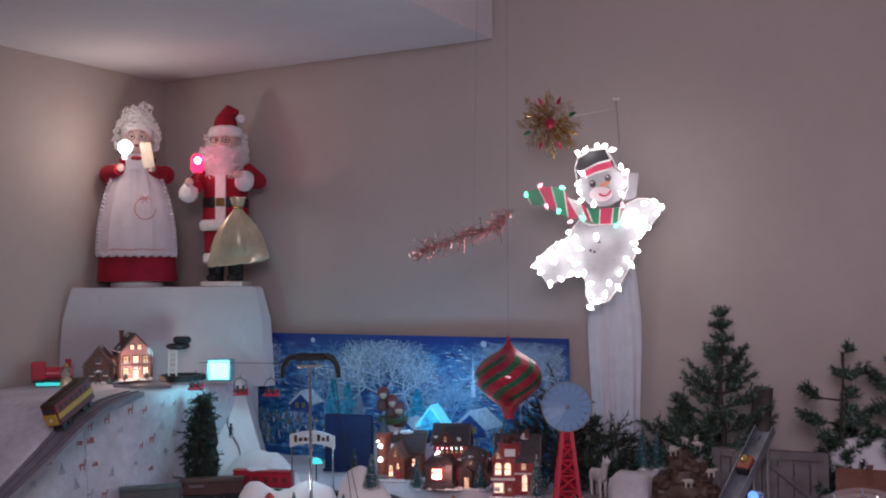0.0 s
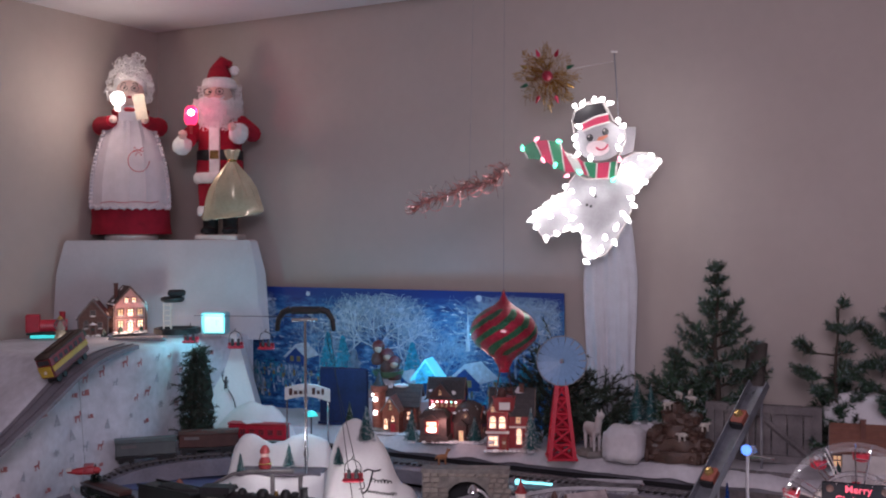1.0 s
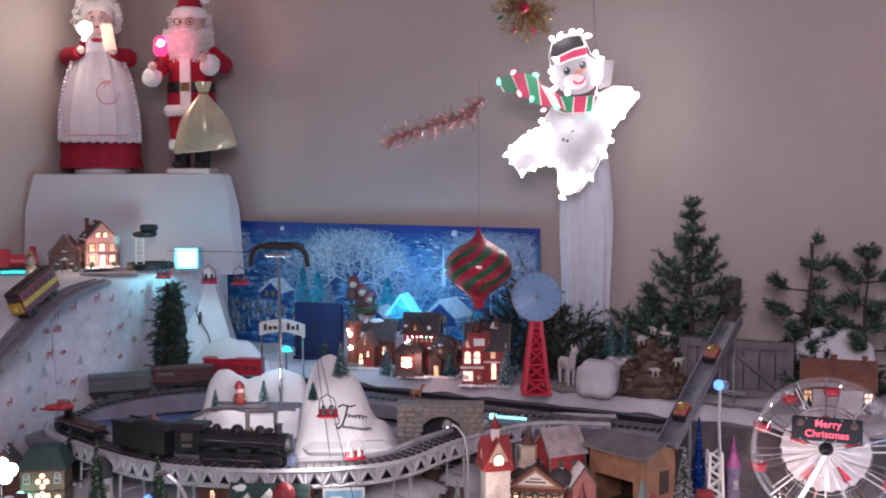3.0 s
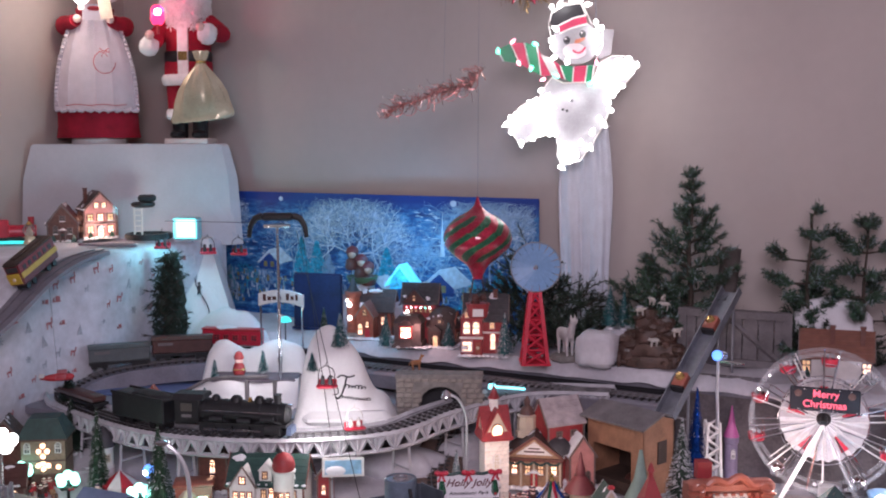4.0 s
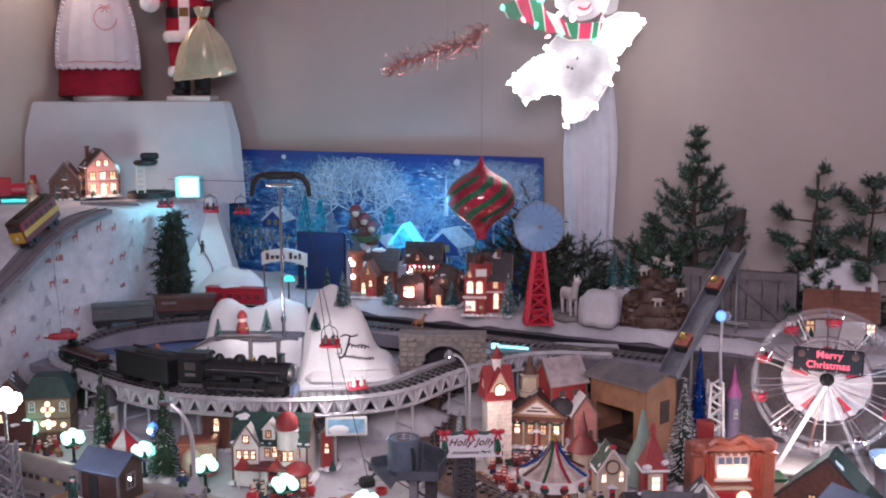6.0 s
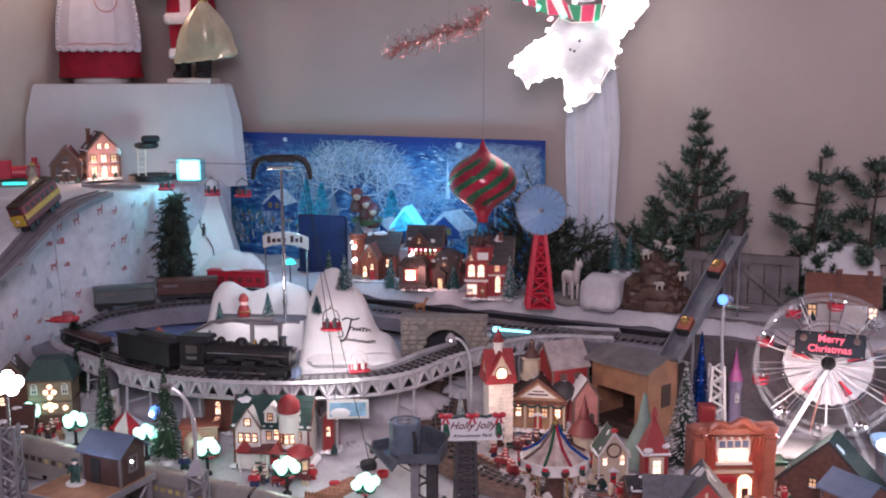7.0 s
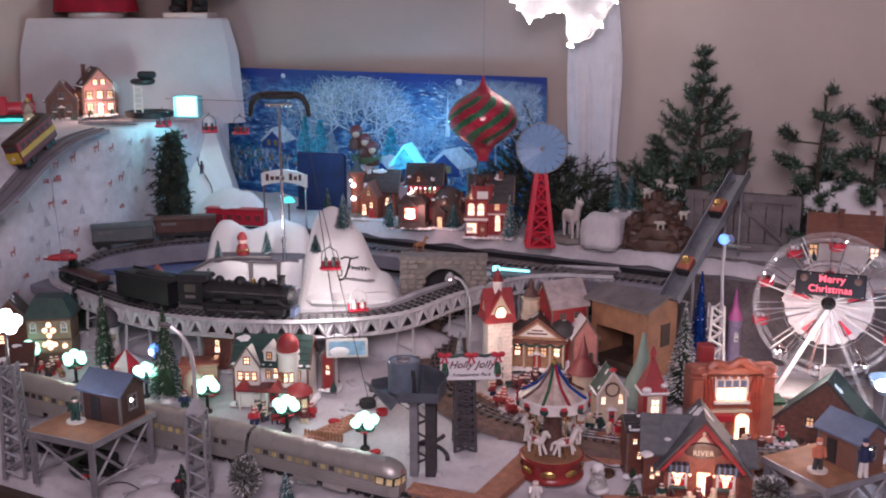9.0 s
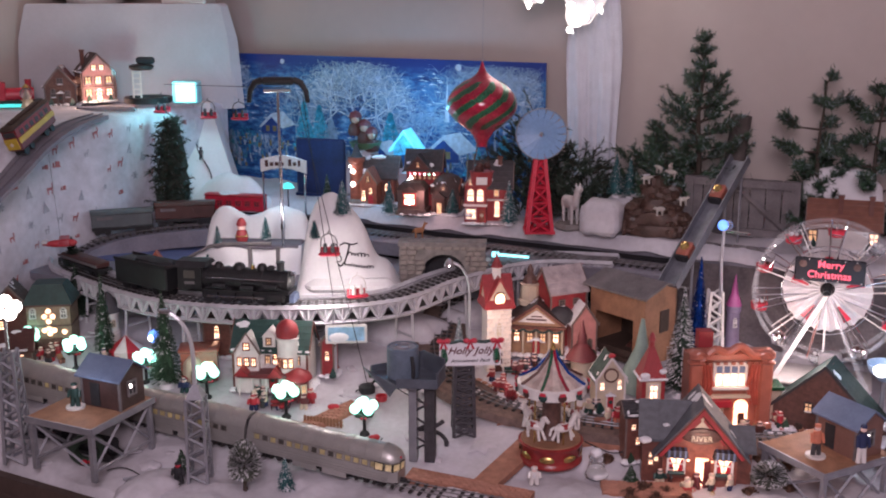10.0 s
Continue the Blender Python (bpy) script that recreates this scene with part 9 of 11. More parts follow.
# ---- carousel ----
ca = thing("toy_carousel", at(0.238, 2.105), 10, "musical toy carousel with white horses and striped canopy", "carousel")
part("base", B().lathe([(0.066, 0), (0.069, 0.004), (0.068, 0.010), (0.064, 0.014), (0.064, 0.034), (0.068, 0.040), (0.070, 0.046), (0.066, 0.048)], 32), mat("carousel_red", (0.26, 0.028, 0.028), 0.25, var=0.3, scale=50), ca, "dark red drum base")
part("floor", B().cyl((0, 0, 0.048), (0, 0, 0.051), 0.064, n=32), WOOD, ca)
for i in range(8):
    a = math.tau * (i + 0.5) / 8
    part("gold_scroll", B().lathe([(0.001, 0), (0.016, 0.001), (0.012, 0.003), (0.001, 0.0035)], 10, sy=0.5, m=pose(0.0645 * math.sin(a), -0.0645 * math.cos(a), 0.024, 90, 0, math.degrees(a))), GOLD, ca)
part("core", B().lathe([(0.026, 0.051), (0.020, 0.06), (0.020, 0.140), (0.026, 0.150)], 16), BRICKD, ca)
b = B()
n = 24
for i in range(n):
    a0, a1 = math.tau * i / n, math.tau * (i + 1) / n
    b.k = i % 2
    pr = [(0.004, 0.245), (0.012, 0.228), (0.034, 0.200), (0.060, 0.184), (0.072, 0.178)]
    for (r0, z0), (r1, z1) in zip(pr, pr[1:]):
        b.take([(r0 * math.cos(a0), r0 * math.sin(a0), z0), (r0 * math.cos(a1), r0 * math.sin(a1), z0), (r1 * math.cos(a1), r1 * math.sin(a1), z1), (r1 * math.cos(a0), r1 * math.sin(a0), z1)], [(0, 1, 2, 3)])
part("canopy", b, [mat("aged_canopy", (0.47, 0.36, 0.32), 0.35, var=0.3, scale=60), mat("ivory_canopy", (0.56, 0.47, 0.42), 0.35, var=0.3, scale=60)], ca, "cream canopy", smooth=0)
for i, m in enumerate((REDF, BLUET, BROWNC, GREEN, REDF, BLUET, BROWNC, GREEN)):
    a = math.tau * i / 8 + 0.2
    part("ribbon", B().tube([Vector((r * math.sin(a), -r * math.cos(a), z + 0.002)) for r, z in pr], 0.0035, 6), m, ca)
part("valance", B().lathe([(0.072, 0.180), (0.075, 0.178), (0.075, 0.158), (0.072, 0.158), (0.070, 0.176)], 16), WHITEG, ca)
for i in range(12):
    a = math.tau * i / 12
    w_ = part("wreath", B().lathe([(0.0055, 0), (0.0095, 0.002), (0.0055, 0.004)], 12, m=pose(0.0755 * math.sin(a), -0.0755 * math.cos(a), 0.168, 90, 0, math.degrees(a))), GREENR if i % 2 else BROWNC, ca)
    part("wreath_bow", B().box((0.079 * math.sin(a), -0.079 * math.cos(a), 0.175), (0.012, 0.003, 0.006), rz=math.degrees(a)), REDP, w_)
for i in range(5):
    a = math.tau * i / 5 + 0.25
    m = pose(0.052 * math.sin(a), -0.052 * math.cos(a), 0.092 + 0.008 * (i % 2), 0, 0, math.degrees(a)) @ Matrix.Diagonal((1.45, 1.3, 1.45, 1))
    hz = part("horse", B().ball((0, 0, 0), 0.011, 10, 0.65, sx=1.5, sy=0.7).cyl((0.012, 0, 0.003), (0.019, 0, 0.017), 0.005, 0.0035, 8).cyl((0.018, 0, 0.017), (0.027, 0, 0.012), 0.004, 0.0025, 8)
              .cyl((0.010, 0.003, -0.004), (0.019, 0.003, -0.018), 0.0022, n=6).cyl((0.009, -0.003, -0.004), (0.012, -0.003, -0.020), 0.0022, n=6)
              .cyl((-0.010, 0.003, -0.004), (-0.017, 0.003, -0.018), 0.0022, n=6).cyl((-0.011, -0.003, -0.004), (-0.010, -0.003, -0.020), 0.0022, n=6).tube([(-0.015, 0, 0.003), (-0.021, 0, 0.0), (-0.023, 0, -0.009)], 0.002, 5), WHITEG, ca, loc=m)
    part("saddle", B().lathe([(0.007, -0.003), (0.0082, 0.0), (0.007, 0.006)], 10, sy=0.95), BARN, hz)
    part("pole", B().cyl((0, 0, -0.027), (0, 0, 0.056), 0.0014, n=6), GOLD, hz)
part("finial", B().lathe([(0.006, 0.244), (0.007, 0.250), (0.003, 0.256), (0.004, 0.260), (0.001, 0.266)], 10), GOLD, ca)

# ---- ferris wheel ----
fw = thing("toy_ferris_wheel", (0.900, 2.36, ground_z(2.36) + 0.016), -22, "clear and white toy ferris wheel with red gondolas", "ferris wheel")
HZ, R = 0.220, 0.166
CLEAR = mat("milky_acrylic", (0.80, 0.80, 0.84), 0.10, var=0.1, scale=40, alpha=0.13)
for s in (-1, 1):
    rv, rf = [], []
    for i in range(60):
        ca_, sa_ = math.cos(math.tau * i / 60), math.sin(math.tau * i / 60)
        rv += [(r * ca_, s * 0.032 + y, HZ + r * sa_) for r, y in ((R - 0.010, -0.0015), (R, -0.0015), (R, 0.0015), (R - 0.010, 0.0015))]
        rf += [(i * 4 + k, i * 4 + (k + 1) % 4, (i + 1) % 60 * 4 + (k + 1) % 4, (i + 1) % 60 * 4 + k) for k in range(4)]
    part("rim", B().take(rv, rf), CLEAR, fw, "clear plastic rim")
    part("ring", B().tube([Vector((R * 0.60 * math.cos(math.tau * i / 48), s * 0.024, HZ + R * 0.60 * math.sin(math.tau * i / 48))) for i in range(49)], 0.0012, 6), CHROME, fw)
    for i in range(20):
        a = math.tau * (i // 2 + (0.34 if i % 2 else 0.0)) / 10 + 0.12
        part("spoke", B().cyl((R * 0.24 * math.cos(a), s * 0.026, HZ + R * 0.24 * math.sin(a)), ((R - 0.004) * math.cos(a), s * 0.033, HZ + (R - 0.004) * math.sin(a)), 0.0018, n=6), CHROME if i % 3 else WHITEG, fw)
    for i in range(10):
        a = math.tau * (i + 0.17) / 10 + 0.12
        p, q = a - 0.11, a + 0.11
        part("cross_bar", B().cyl((R * 0.84 * math.cos(p), s * 0.026, HZ + R * 0.84 * math.sin(p)), (R * 0.84 * math.cos(q), s * 0.026, HZ + R * 0.84 * math.sin(q)), 0.0011, n=5), CHROME, fw)
PETAL = mat("milky_petal", (0.80, 0.76, 0.77), 0.28, var=0.15, scale=40, alpha=0.86)
for i in range(22):
    a, d = math.tau * i / 22, math.tau / 44
    y = 0.010
    b = B().take([(R * 0.10 * math.cos(a - d), y, HZ + R * 0.10 * math.sin(a - d)), (R * 0.59 * math.cos(a - d), y, HZ + R * 0.59 * math.sin(a - d)),
                  (R * 0.60 * math.cos(a), y - 0.013, HZ + R * 0.60 * math.sin(a)), (R * 0.10 * math.cos(a), y - 0.003, HZ + R * 0.10 * math.sin(a)),
                  (R * 0.59 * math.cos(a + d), y, HZ + R * 0.59 * math.sin(a + d)), (R * 0.10 * math.cos(a + d), y, HZ + R * 0.10 * math.sin(a + d)),
                  (R * 0.58 * math.cos(a), y + 0.004, HZ + R * 0.58 * math.sin(a)), (R * 0.10 * math.cos(a), y + 0.004, HZ + R * 0.10 * math.sin(a))],
                 [(0, 1, 2, 3), (3, 2, 4, 5), (5, 4, 6, 7), (7, 6, 1, 0), (1, 6, 4, 2), (0, 3, 5, 7)])
    part("petal", b, PETAL, fw, "milky folded petal", smooth=0)
for i in range(5):
    a = math.tau * (i + 0.28) / 5
    p = [(r * math.cos(a + d), r * math.sin(a + d)) for r, d in ((R * 0.26, -0.05), (R * 0.50, -0.13), (R * 0.50, 0.10), (R * 0.26, 0.05))]
    part("red_panel", B().prism([(x, HZ + z) for x, z in p], -0.010, -0.008), REDP, fw, "small red panel", smooth=0)
part("hub", B().cyl((0, -0.036, HZ), (0, 0.03, HZ), 0.008, n=16), BLACK, fw)
for i in range(10):
    a = math.tau * (i + 0.4) / 10
    x, z = (R - 0.012) * math.cos(a), HZ + (R - 0.012) * math.sin(a)
    gm = (REDP, ICE, REDP, REDP, REDP, REDP, CHROME, ICE, CHROME, REDP)[i]
    g = part("gondola", B().lathe([(0.010, -0.026), (0.018, -0.022), (0.0205, -0.006), (0.0185, -0.006), (0.015, -0.019)], 12), gm, fw, loc=(x, 0, z))
    part("bar", B().cyl((-0.012, 0, -0.006), (0, 0, 0.006), 0.0012, n=5).cyl((0.012, 0, -0.006), (0, 0, 0.006), 0.0012, n=5), CHROME, g)
    part("rider", B().ball((-0.005, 0, -0.002), 0.005, 8).ball((0.006, 0, -0.003), 0.0045, 8), SNOWY if i % 2 else BROWNC, g)
# small balls added for the rim's sparkle, every fifth one glowing
for i in range(24):
    a = math.tau * (i + 0.3) / 24
    part("rim_bulb", B().ball(((R - 0.006) * math.cos(a), -0.029, HZ + (R - 0.006) * math.sin(a)), 0.0026, 7), BULBW if i % 5 == 0 else CHROME, fw)
# leg light is put into the material: bright one white, dimmer ones clear
for s in (-1, 1):
    for x in (-0.105, 0.105):
        lit = s < 0 and x < 0
        part("leg", B().prism([(x - 0.006, 0), (x + 0.006, 0), (0.005, HZ), (-0.005, HZ)], s * 0.046 - 0.003, s * 0.046 + 0.003), WHITEG if lit else CLEAR, fw, "leg in opaque white for its bright light" if lit else "leg made nearly clear because it looks dimmer", smooth=0)
part("base", B().rbox((0, 0, 0.006), (0.23, 0.13, 0.012), 0.004), WHITEG, fw)
part("motor_box", B().rbox((0.02, -0.03, 0.045), (0.05, 0.04, 0.07), 0.005), mat("pale_metal", (0.5, 0.48, 0.5), 0.3, 0.6), fw)
sb = part("sign_board", B().rbox((0.002, -0.040, HZ + 0.058), (0.152, 0.006, 0.056), 0.003), mat("sign_black", (0.012, 0.012, 0.02), 0.4), fw, "black sign board")
SIGNR = mat("lit_red_letters", (0.9, 0.1, 0.15), 0.4, emit=0.9, ecol=(1.0, 0.14, 0.22), bump=0)
text("lettering", "Merry", 0.023, SIGNR, sb, (0.004, -0.0436, HZ + 0.071))
text("lettering", "Christmas", 0.023, SIGNR, sb, (0.002, -0.0436, HZ + 0.047))
for x in (-0.056, 0.060):
    part("sign_wreath", B().lathe([(0.0045, 0), (0.0085, 0.0015), (0.0045, 0.003)], 14, m=pose(x, -0.0435, HZ + 0.071, 90)), BRICKD, sb, "dim printed wreath")
for i in range(12):
    part("sign_dot", B().ball((-0.068 + 0.0127 * i, -0.0434, HZ + (0.034 if i % 2 else 0.082)), 0.0016, 6), WHITEG if i % 3 else GREENR, sb)
lf = thing("lit_flood_cup", (1.0, 2.24, ground_z(2.24) + 0.09), 0, "pale blue plastic cup with a white light", "lamp")
part("cup", B().lathe([(0.012, 0), (0.034, 0.02), (0.040, 0.04), (0.036, 0.04), (0.030, 0.022)], 18), mat("pale_blue_plastic", (0.35, 0.5, 0.7), 0.3), lf)
part("lamp_face", B().ball((-0.022, -0.032, 0.034), 0.017, 12, 0.8), BULBW, lf)
part("stalk", B().cyl((0, 0, -0.092), (0, 0, 0.002), 0.006, n=8), GALV, lf)

# ---- conveyor ramp and wooden gate ----
TROUGH = mat("grey_trough_tin", (0.19, 0.20, 0.23), 0.45, 0.3, var=0.3, scale=30)
rp_ = thing("coal_ramp", (0, 0, 0), 0, "grey inclined trough ramp with two small tip cars", "ramp")
a, c = Vector((0.552, 2.44, 1.022)), Vector((0.765, 2.66, 1.288))
d = (c - a).normalized()
q = Vector((d.y, -d.x, 0)).normalized()
nrm = q.cross(d).normalized()
if nrm.z < 0:
    nrm = -nrm
mm = Matrix((d, q, nrm)).transposed().to_4x4()
mm.translation = (a + c) / 2
L = (c - a).length
part("trough", B().box((0, 0, 0), (L, 0.046, 0.006)), TROUGH, rp_, loc=mm, smooth=0)
for s in (-1, 1):
    part("trough_side", B().box((0, s * 0.024, 0.010), (L + 0.01, 0.003, 0.022)), TROUGH, rp_, loc=mm, smooth=0)
for t, k in ((-0.26, 0), (0.20, 1)):
    cr = part("tip_car", B().rbox((t * L, 0, 0.018), (0.040, 0.032, 0.024), 0.003), ORANGE, rp_, "small orange tip car", loc=mm)
    part("car_front", B().box((t * L - 0.022, 0, 0.014), (0.006, 0.034, 0.022)), COAL, cr, smooth=0)
    part("car_load", B().ball((t * L + 0.004, 0, 0.030), 0.013, 8, 0.6, wob=0.3), GOLD, cr)
for t in (-0.3, 0.4):
    p = mm @ Vector((t * L, 0, -0.004))
    for s in (-1, 1):
        e = p + q * 0.02 * s
        part("strut", B().beam((e.x, e.y, ground_z(e.y)), e, 0.005), GALV, rp_, smooth=0)
gt = thing("wooden_gate", (0.785, 2.70, 1.086), -24, "weathered grey plank gate with a diagonal brace", "gate")
for i in range(7):
    part("plank", B().rbox((-0.096 + 0.032 * i, 0.004, 0.076), (0.0305, 0.010, 0.152), 0.0015), GREYW, gt)
for z in (0.012, 0.140):
    part("crossrail", B().box((0, -0.006, z), (0.225, 0.010, 0.020)), GREYW, gt, smooth=0)
for x in (-0.108, 0.108):
    part("stile", B().box((x, -0.007, 0.076), (0.018, 0.012, 0.152)), GREYW, gt, smooth=0)
part("diagonal", B().beam((-0.02, -0.006, 0.136), (0.098, -0.006, 0.016), 0.009), GREYW, gt, smooth=0)
gt.scale = (1.25, 1, 1)
lw = thing("lower_plank_panel", (0.735, 2.58, 0.99), -24, "grey plank panel below the shelf edge", "panel")
for i in range(6):
    part("plank", B().rbox((-0.08 + 0.032 * i, 0, 0.045), (0.0305, 0.010, 0.11), 0.0015), GREYW, lw)

# ---- windmill ----
wm = thing("toy_windmill", (0.262, 2.745, SH), 0, "red lattice windmill with a ring of pale blue blades", "windmill")
lattice(wm, 0, 0, 0, 0.20, 0.066, 0.022, REDP, 5, True)
part("hub", B().cyl((0, -0.020, 0.262), (0, 0.010, 0.262), 0.005, n=10), GALV, wm)
for i in range(18):
    a = math.tau * i / 18
    part("blade", B().take([(-0.003, 0, 0.006), (0.003, 0, 0.006), (0.0105, 0.001, 0.064), (-0.0105, -0.001, 0.064)], [(0, 1, 2, 3)]).take([(-0.003, 0.0012, 0.006), (0.003, 0.0012, 0.006), (0.0105, 0.0022, 0.064), (-0.0105, 0.0002, 0.064)], [(3, 2, 1, 0)]), mat("pale_blade", (0.22, 0.38, 0.62), 0.4, var=0.25, scale=20), wm, loc=pose(0, -0.0225, 0.262, 0, math.degrees(a), 0) @ pose(0, 0, 0, 0, 0, 12), smooth=0)
part("disc_rim", B().tube([Vector((0.066 * math.cos(math.tau * i / 32), -0.019, 0.262 + 0.066 * math.sin(math.tau * i / 32))) for i in range(33)], 0.0016, 5), GALV, wm)
part("mast", B().cyl((0, 0, 0.195), (0, 0, 0.265), 0.005, n=8), REDP, wm)
part("foot_ring", B().box((0, 0, 0.003), (0.08, 0.08, 0.006)), REDP, wm, smooth=0)

# carollers, parcels and loose girders round the houses
rnd = random.Random(44)
COATS = [MAROON, GREENR, NAVY, BROWNC, RED, SLATE, CREAM, BARN]
for x, y, n in ((-0.40, 2.285, 4), (-0.33, 2.29, 3), (0.20, 2.405, 5), (0.27, 2.40, 4), (0.40, 2.235, 3), (0.60, 2.13, 3), (0.70, 2.16, 3), (-0.80, 2.44, 3), (-0.62, 2.35, 2), (0.13, 2.37, 2), (-0.95, 2.47, 3), (0.46, 2.02, 2)):
    for k in range(n):
        figurine("toy_townsman", at(x + rnd.uniform(-0.03, 0.03), y + rnd.uniform(-0.02, 0.02)), rnd.uniform(0, 360), [rnd.choice(COATS), rnd.choice(COATS), SKIN, WHITEG], "tiny painted villager standing in the snow", rnd.uniform(0.032, 0.044))


def parcel(loc, rz, sx, sy, h, m, ribbon, label):
    t = thing("gift_parcel", loc, rz, label, "parcel", "tiny parcels")
    part("box", B().rbox((0, 0, h / 2), (sx, sy, h), 0.0008), m, t)
    part("ribbon", B().box((0, 0, h / 2 + 0.0003), (0.002, sy + 0.0008, h + 0.0006)), ribbon, t, smooth=0)
    part("bow", B().ball((-0.002, 0, h + 0.0012), 0.002, 6, 0.7).ball((0.002, 0, h + 0.0012), 0.002, 6, 0.7), ribbon, t)


def bench(loc, rz, m, label):
    t = thing("toy_bench", loc, rz, label, "bench", "tiny benches")
    part("seat", B().rbox((0, 0, 0.010), (0.030, 0.010, 0.002), 0.0006), m, t)
    part("backrest", B().rbox((0, 0.005, 0.017), (0.030, 0.0016, 0.009), 0.0006), m, t)
    for x in (-0.012, 0.012):
        part("leg", B().box((x, 0, 0.005), (0.002, 0.009, 0.010)), BLACK, t, smooth=0)


def sack_pile(loc, seed, label):
    t = thing("crate_pile", loc, seed * 40, label, "crates", "tiny crates")
    r = random.Random(seed)
    for k in range(4):
        part("crate", B().rbox((r.uniform(-0.010, 0.010), r.uniform(-0.006, 0.006), 0.006 + 0.010 * (k // 3)), (0.014, 0.012, 0.011), 0.001, rz=r.uniform(0, 90)), r.choice((WOOD, WOODR, DARKW)), t)


rnd = random.Random(52)
for x, y, n in ((0.185, 2.425, 4), (0.245, 2.43, 5), (0.30, 2.43, 4), (0.345, 2.27, 3), (0.425, 2.235, 3), (0.14, 2.335, 3), (0.31, 2.34, 4), (-0.44, 2.295, 3), (-0.345, 2.30, 3), (-0.99, 2.46, 3), (0.745, 2.215, 3), (0.79, 2.24, 3), (0.565, 1.985, 2), (0.50, 1.985, 2)):
    for k in range(n):
        figurine("toy_townsman", at(x + rnd.uniform(-0.028, 0.028), y + rnd.uniform(-0.016, 0.016)), rnd.uniform(0, 360), [rnd.choice(COATS), rnd.choice(COATS), SKIN, WHITEG], "tiny painted villager among the houses", rnd.uniform(0.030, 0.042))
for i in range(16):
    x, y = rnd.choice(((0.22, 2.40), (0.33, 2.30), (0.40, 2.215), (-0.40, 2.29), (0.52, 1.975), (0.76, 2.21)))
    parcel(at(x + rnd.uniform(-0.04, 0.04), y + rnd.uniform(-0.015, 0.015)), rnd.uniform(0, 180), rnd.uniform(0.008, 0.013), rnd.uniform(0.007, 0.011), rnd.uniform(0.006, 0.011), rnd.choice((RED, GREENR, NAVY, CREAM)), rnd.choice((GOLD, WHITEG, REDP)), "tiny wrapped parcel lying in the snow")
for x, y, rz, m in ((0.17, 2.40, 10, GREENR), (0.285, 2.395, -8, BROWNC), (-0.375, 2.27, 4, BARN), (0.36, 2.205, 0, WOODR), (-0.60, 2.37, 12, GREENR)):
    bench(at(x, y, 0.004), rz, m, "tiny painted park bench facing the street")
for k, (x, y) in enumerate(((0.705, 2.19), (0.60, 2.16), (-0.93, 2.46), (0.80, 2.19), (-0.16, 2.40))):
    sack_pile(at(x, y, 0.002), k + 3, "small pile of brown wooden crates")
gd = thing("fallen_girder", at(-0.60, 2.035), 24, "grey lattice girder lying in the snow", "girder")
for y in (-0.012, 0.012):
    part("chord", B().beam((-0.06, y, 0.006), (0.06, y, 0.006), 0.005), GALV, gd, smooth=0)
for k in range(7):
    part("web", B().beam((-0.06 + 0.018 * k, -0.012, 0.006), (-0.046 + 0.018 * k, 0.012, 0.006), 0.004), GALV, gd, smooth=0)
wr = thing("dark_wreath", at(-0.75, 2.085), 10, "dark green wreath leaning under the hut stand", "wreath")
part("ring", B().tube([Vector((0.030 * math.cos(a), -0.006 * math.sin(a), 0.034 + 0.030 * math.sin(a))) for a in np.arange(0, 6.4, 0.35)], 0.011, 7), NEEDLED, wr)
part("bow", B().ball((-0.008, -0.012, 0.012), 0.008, 8, 0.7).ball((0.008, -0.012, 0.012), 0.008, 8, 0.7), REDP, wr)
for i, (x, y, l) in enumerate(((-0.20, 2.33, 0.16), (-0.70, 2.02, 0.18), (0.30, 2.13, 0.14))):
    p0 = Vector(at(x, y, 0.008))
    w_ = thing("loose_wire", p0, 0, "thin dark lamp wire lying across the snow", "wire", "loose wires")
    part("strand", B().tube([Vector((l * t, 0.03 * math.sin(t * 5 + i), 0.25 * 0.03 * math.sin(t * 5 + i) + 0.008 * math.sin(t * 3.1))) for t in np.arange(0, 1.01, 0.06)], 0.0014, 5), COAL, w_)

# dark toy tank wagon parked below the hut stand
tw_ = thing("toy_tank_wagon", at(-0.745, 2.115), -22, "dark toy tank wagon parked under the stand", "toy wagon")
part("tank", B().cyl((-0.05, 0, 0.032), (0.05, 0, 0.032), 0.018, n=14), COAL, tw_)
part("frame", B().box((0, 0, 0.012), (0.13, 0.036, 0.008)), BLACK, tw_)
for x in (-0.045, 0.045):
    for s in (-1, 1):
        part("wheel", B().cyl((x, s * 0.020, 0.010), (x, s * 0.015, 0.010), 0.010, n=12), BLACK, tw_)
part("dome", B().cyl((0, 0, 0.045), (0, 0, 0.060), 0.009, n=10), COAL, tw_)
tw2 = copy_thing(tw_, pose(*at(-0.865, 2.17), 0, 0, -20))

# ---- trees and greenery ----


def sprig(b, p, d, length, rnd, dens=26, needle=0.020, thick=0.0016, frost=0.2, stem=0):
    """One branch with needles standing off on all sides."""
    d = d.normalized()
    side = d.cross(Vector((0, 0, 1)))
    if side.length < 0.1:
        side = Vector((1, 0, 0))
    side.normalize()
    up = side.cross(d)
    b.k = stem
    b.cyl(p, p + d * length, thick, thick * 0.4, 4)
    for i in range(dens):
        t = rnd.uniform(0.12, 1.0)
        a = rnd.uniform(0, math.tau)
        o = (side * math.cos(a) + up * math.sin(a)) * 0.85 + d * 0.65
        o.normalize()
        r = p + d * length * t
        l = needle * rnd.uniform(0.6, 1.15)
        w_ = d.cross(o).normalized() * needle * 0.10
        b.k = 2 if rnd.random() < frost else 1
        b.take([r - w_, r + w_, r + o * l], [(0, 1, 2)])


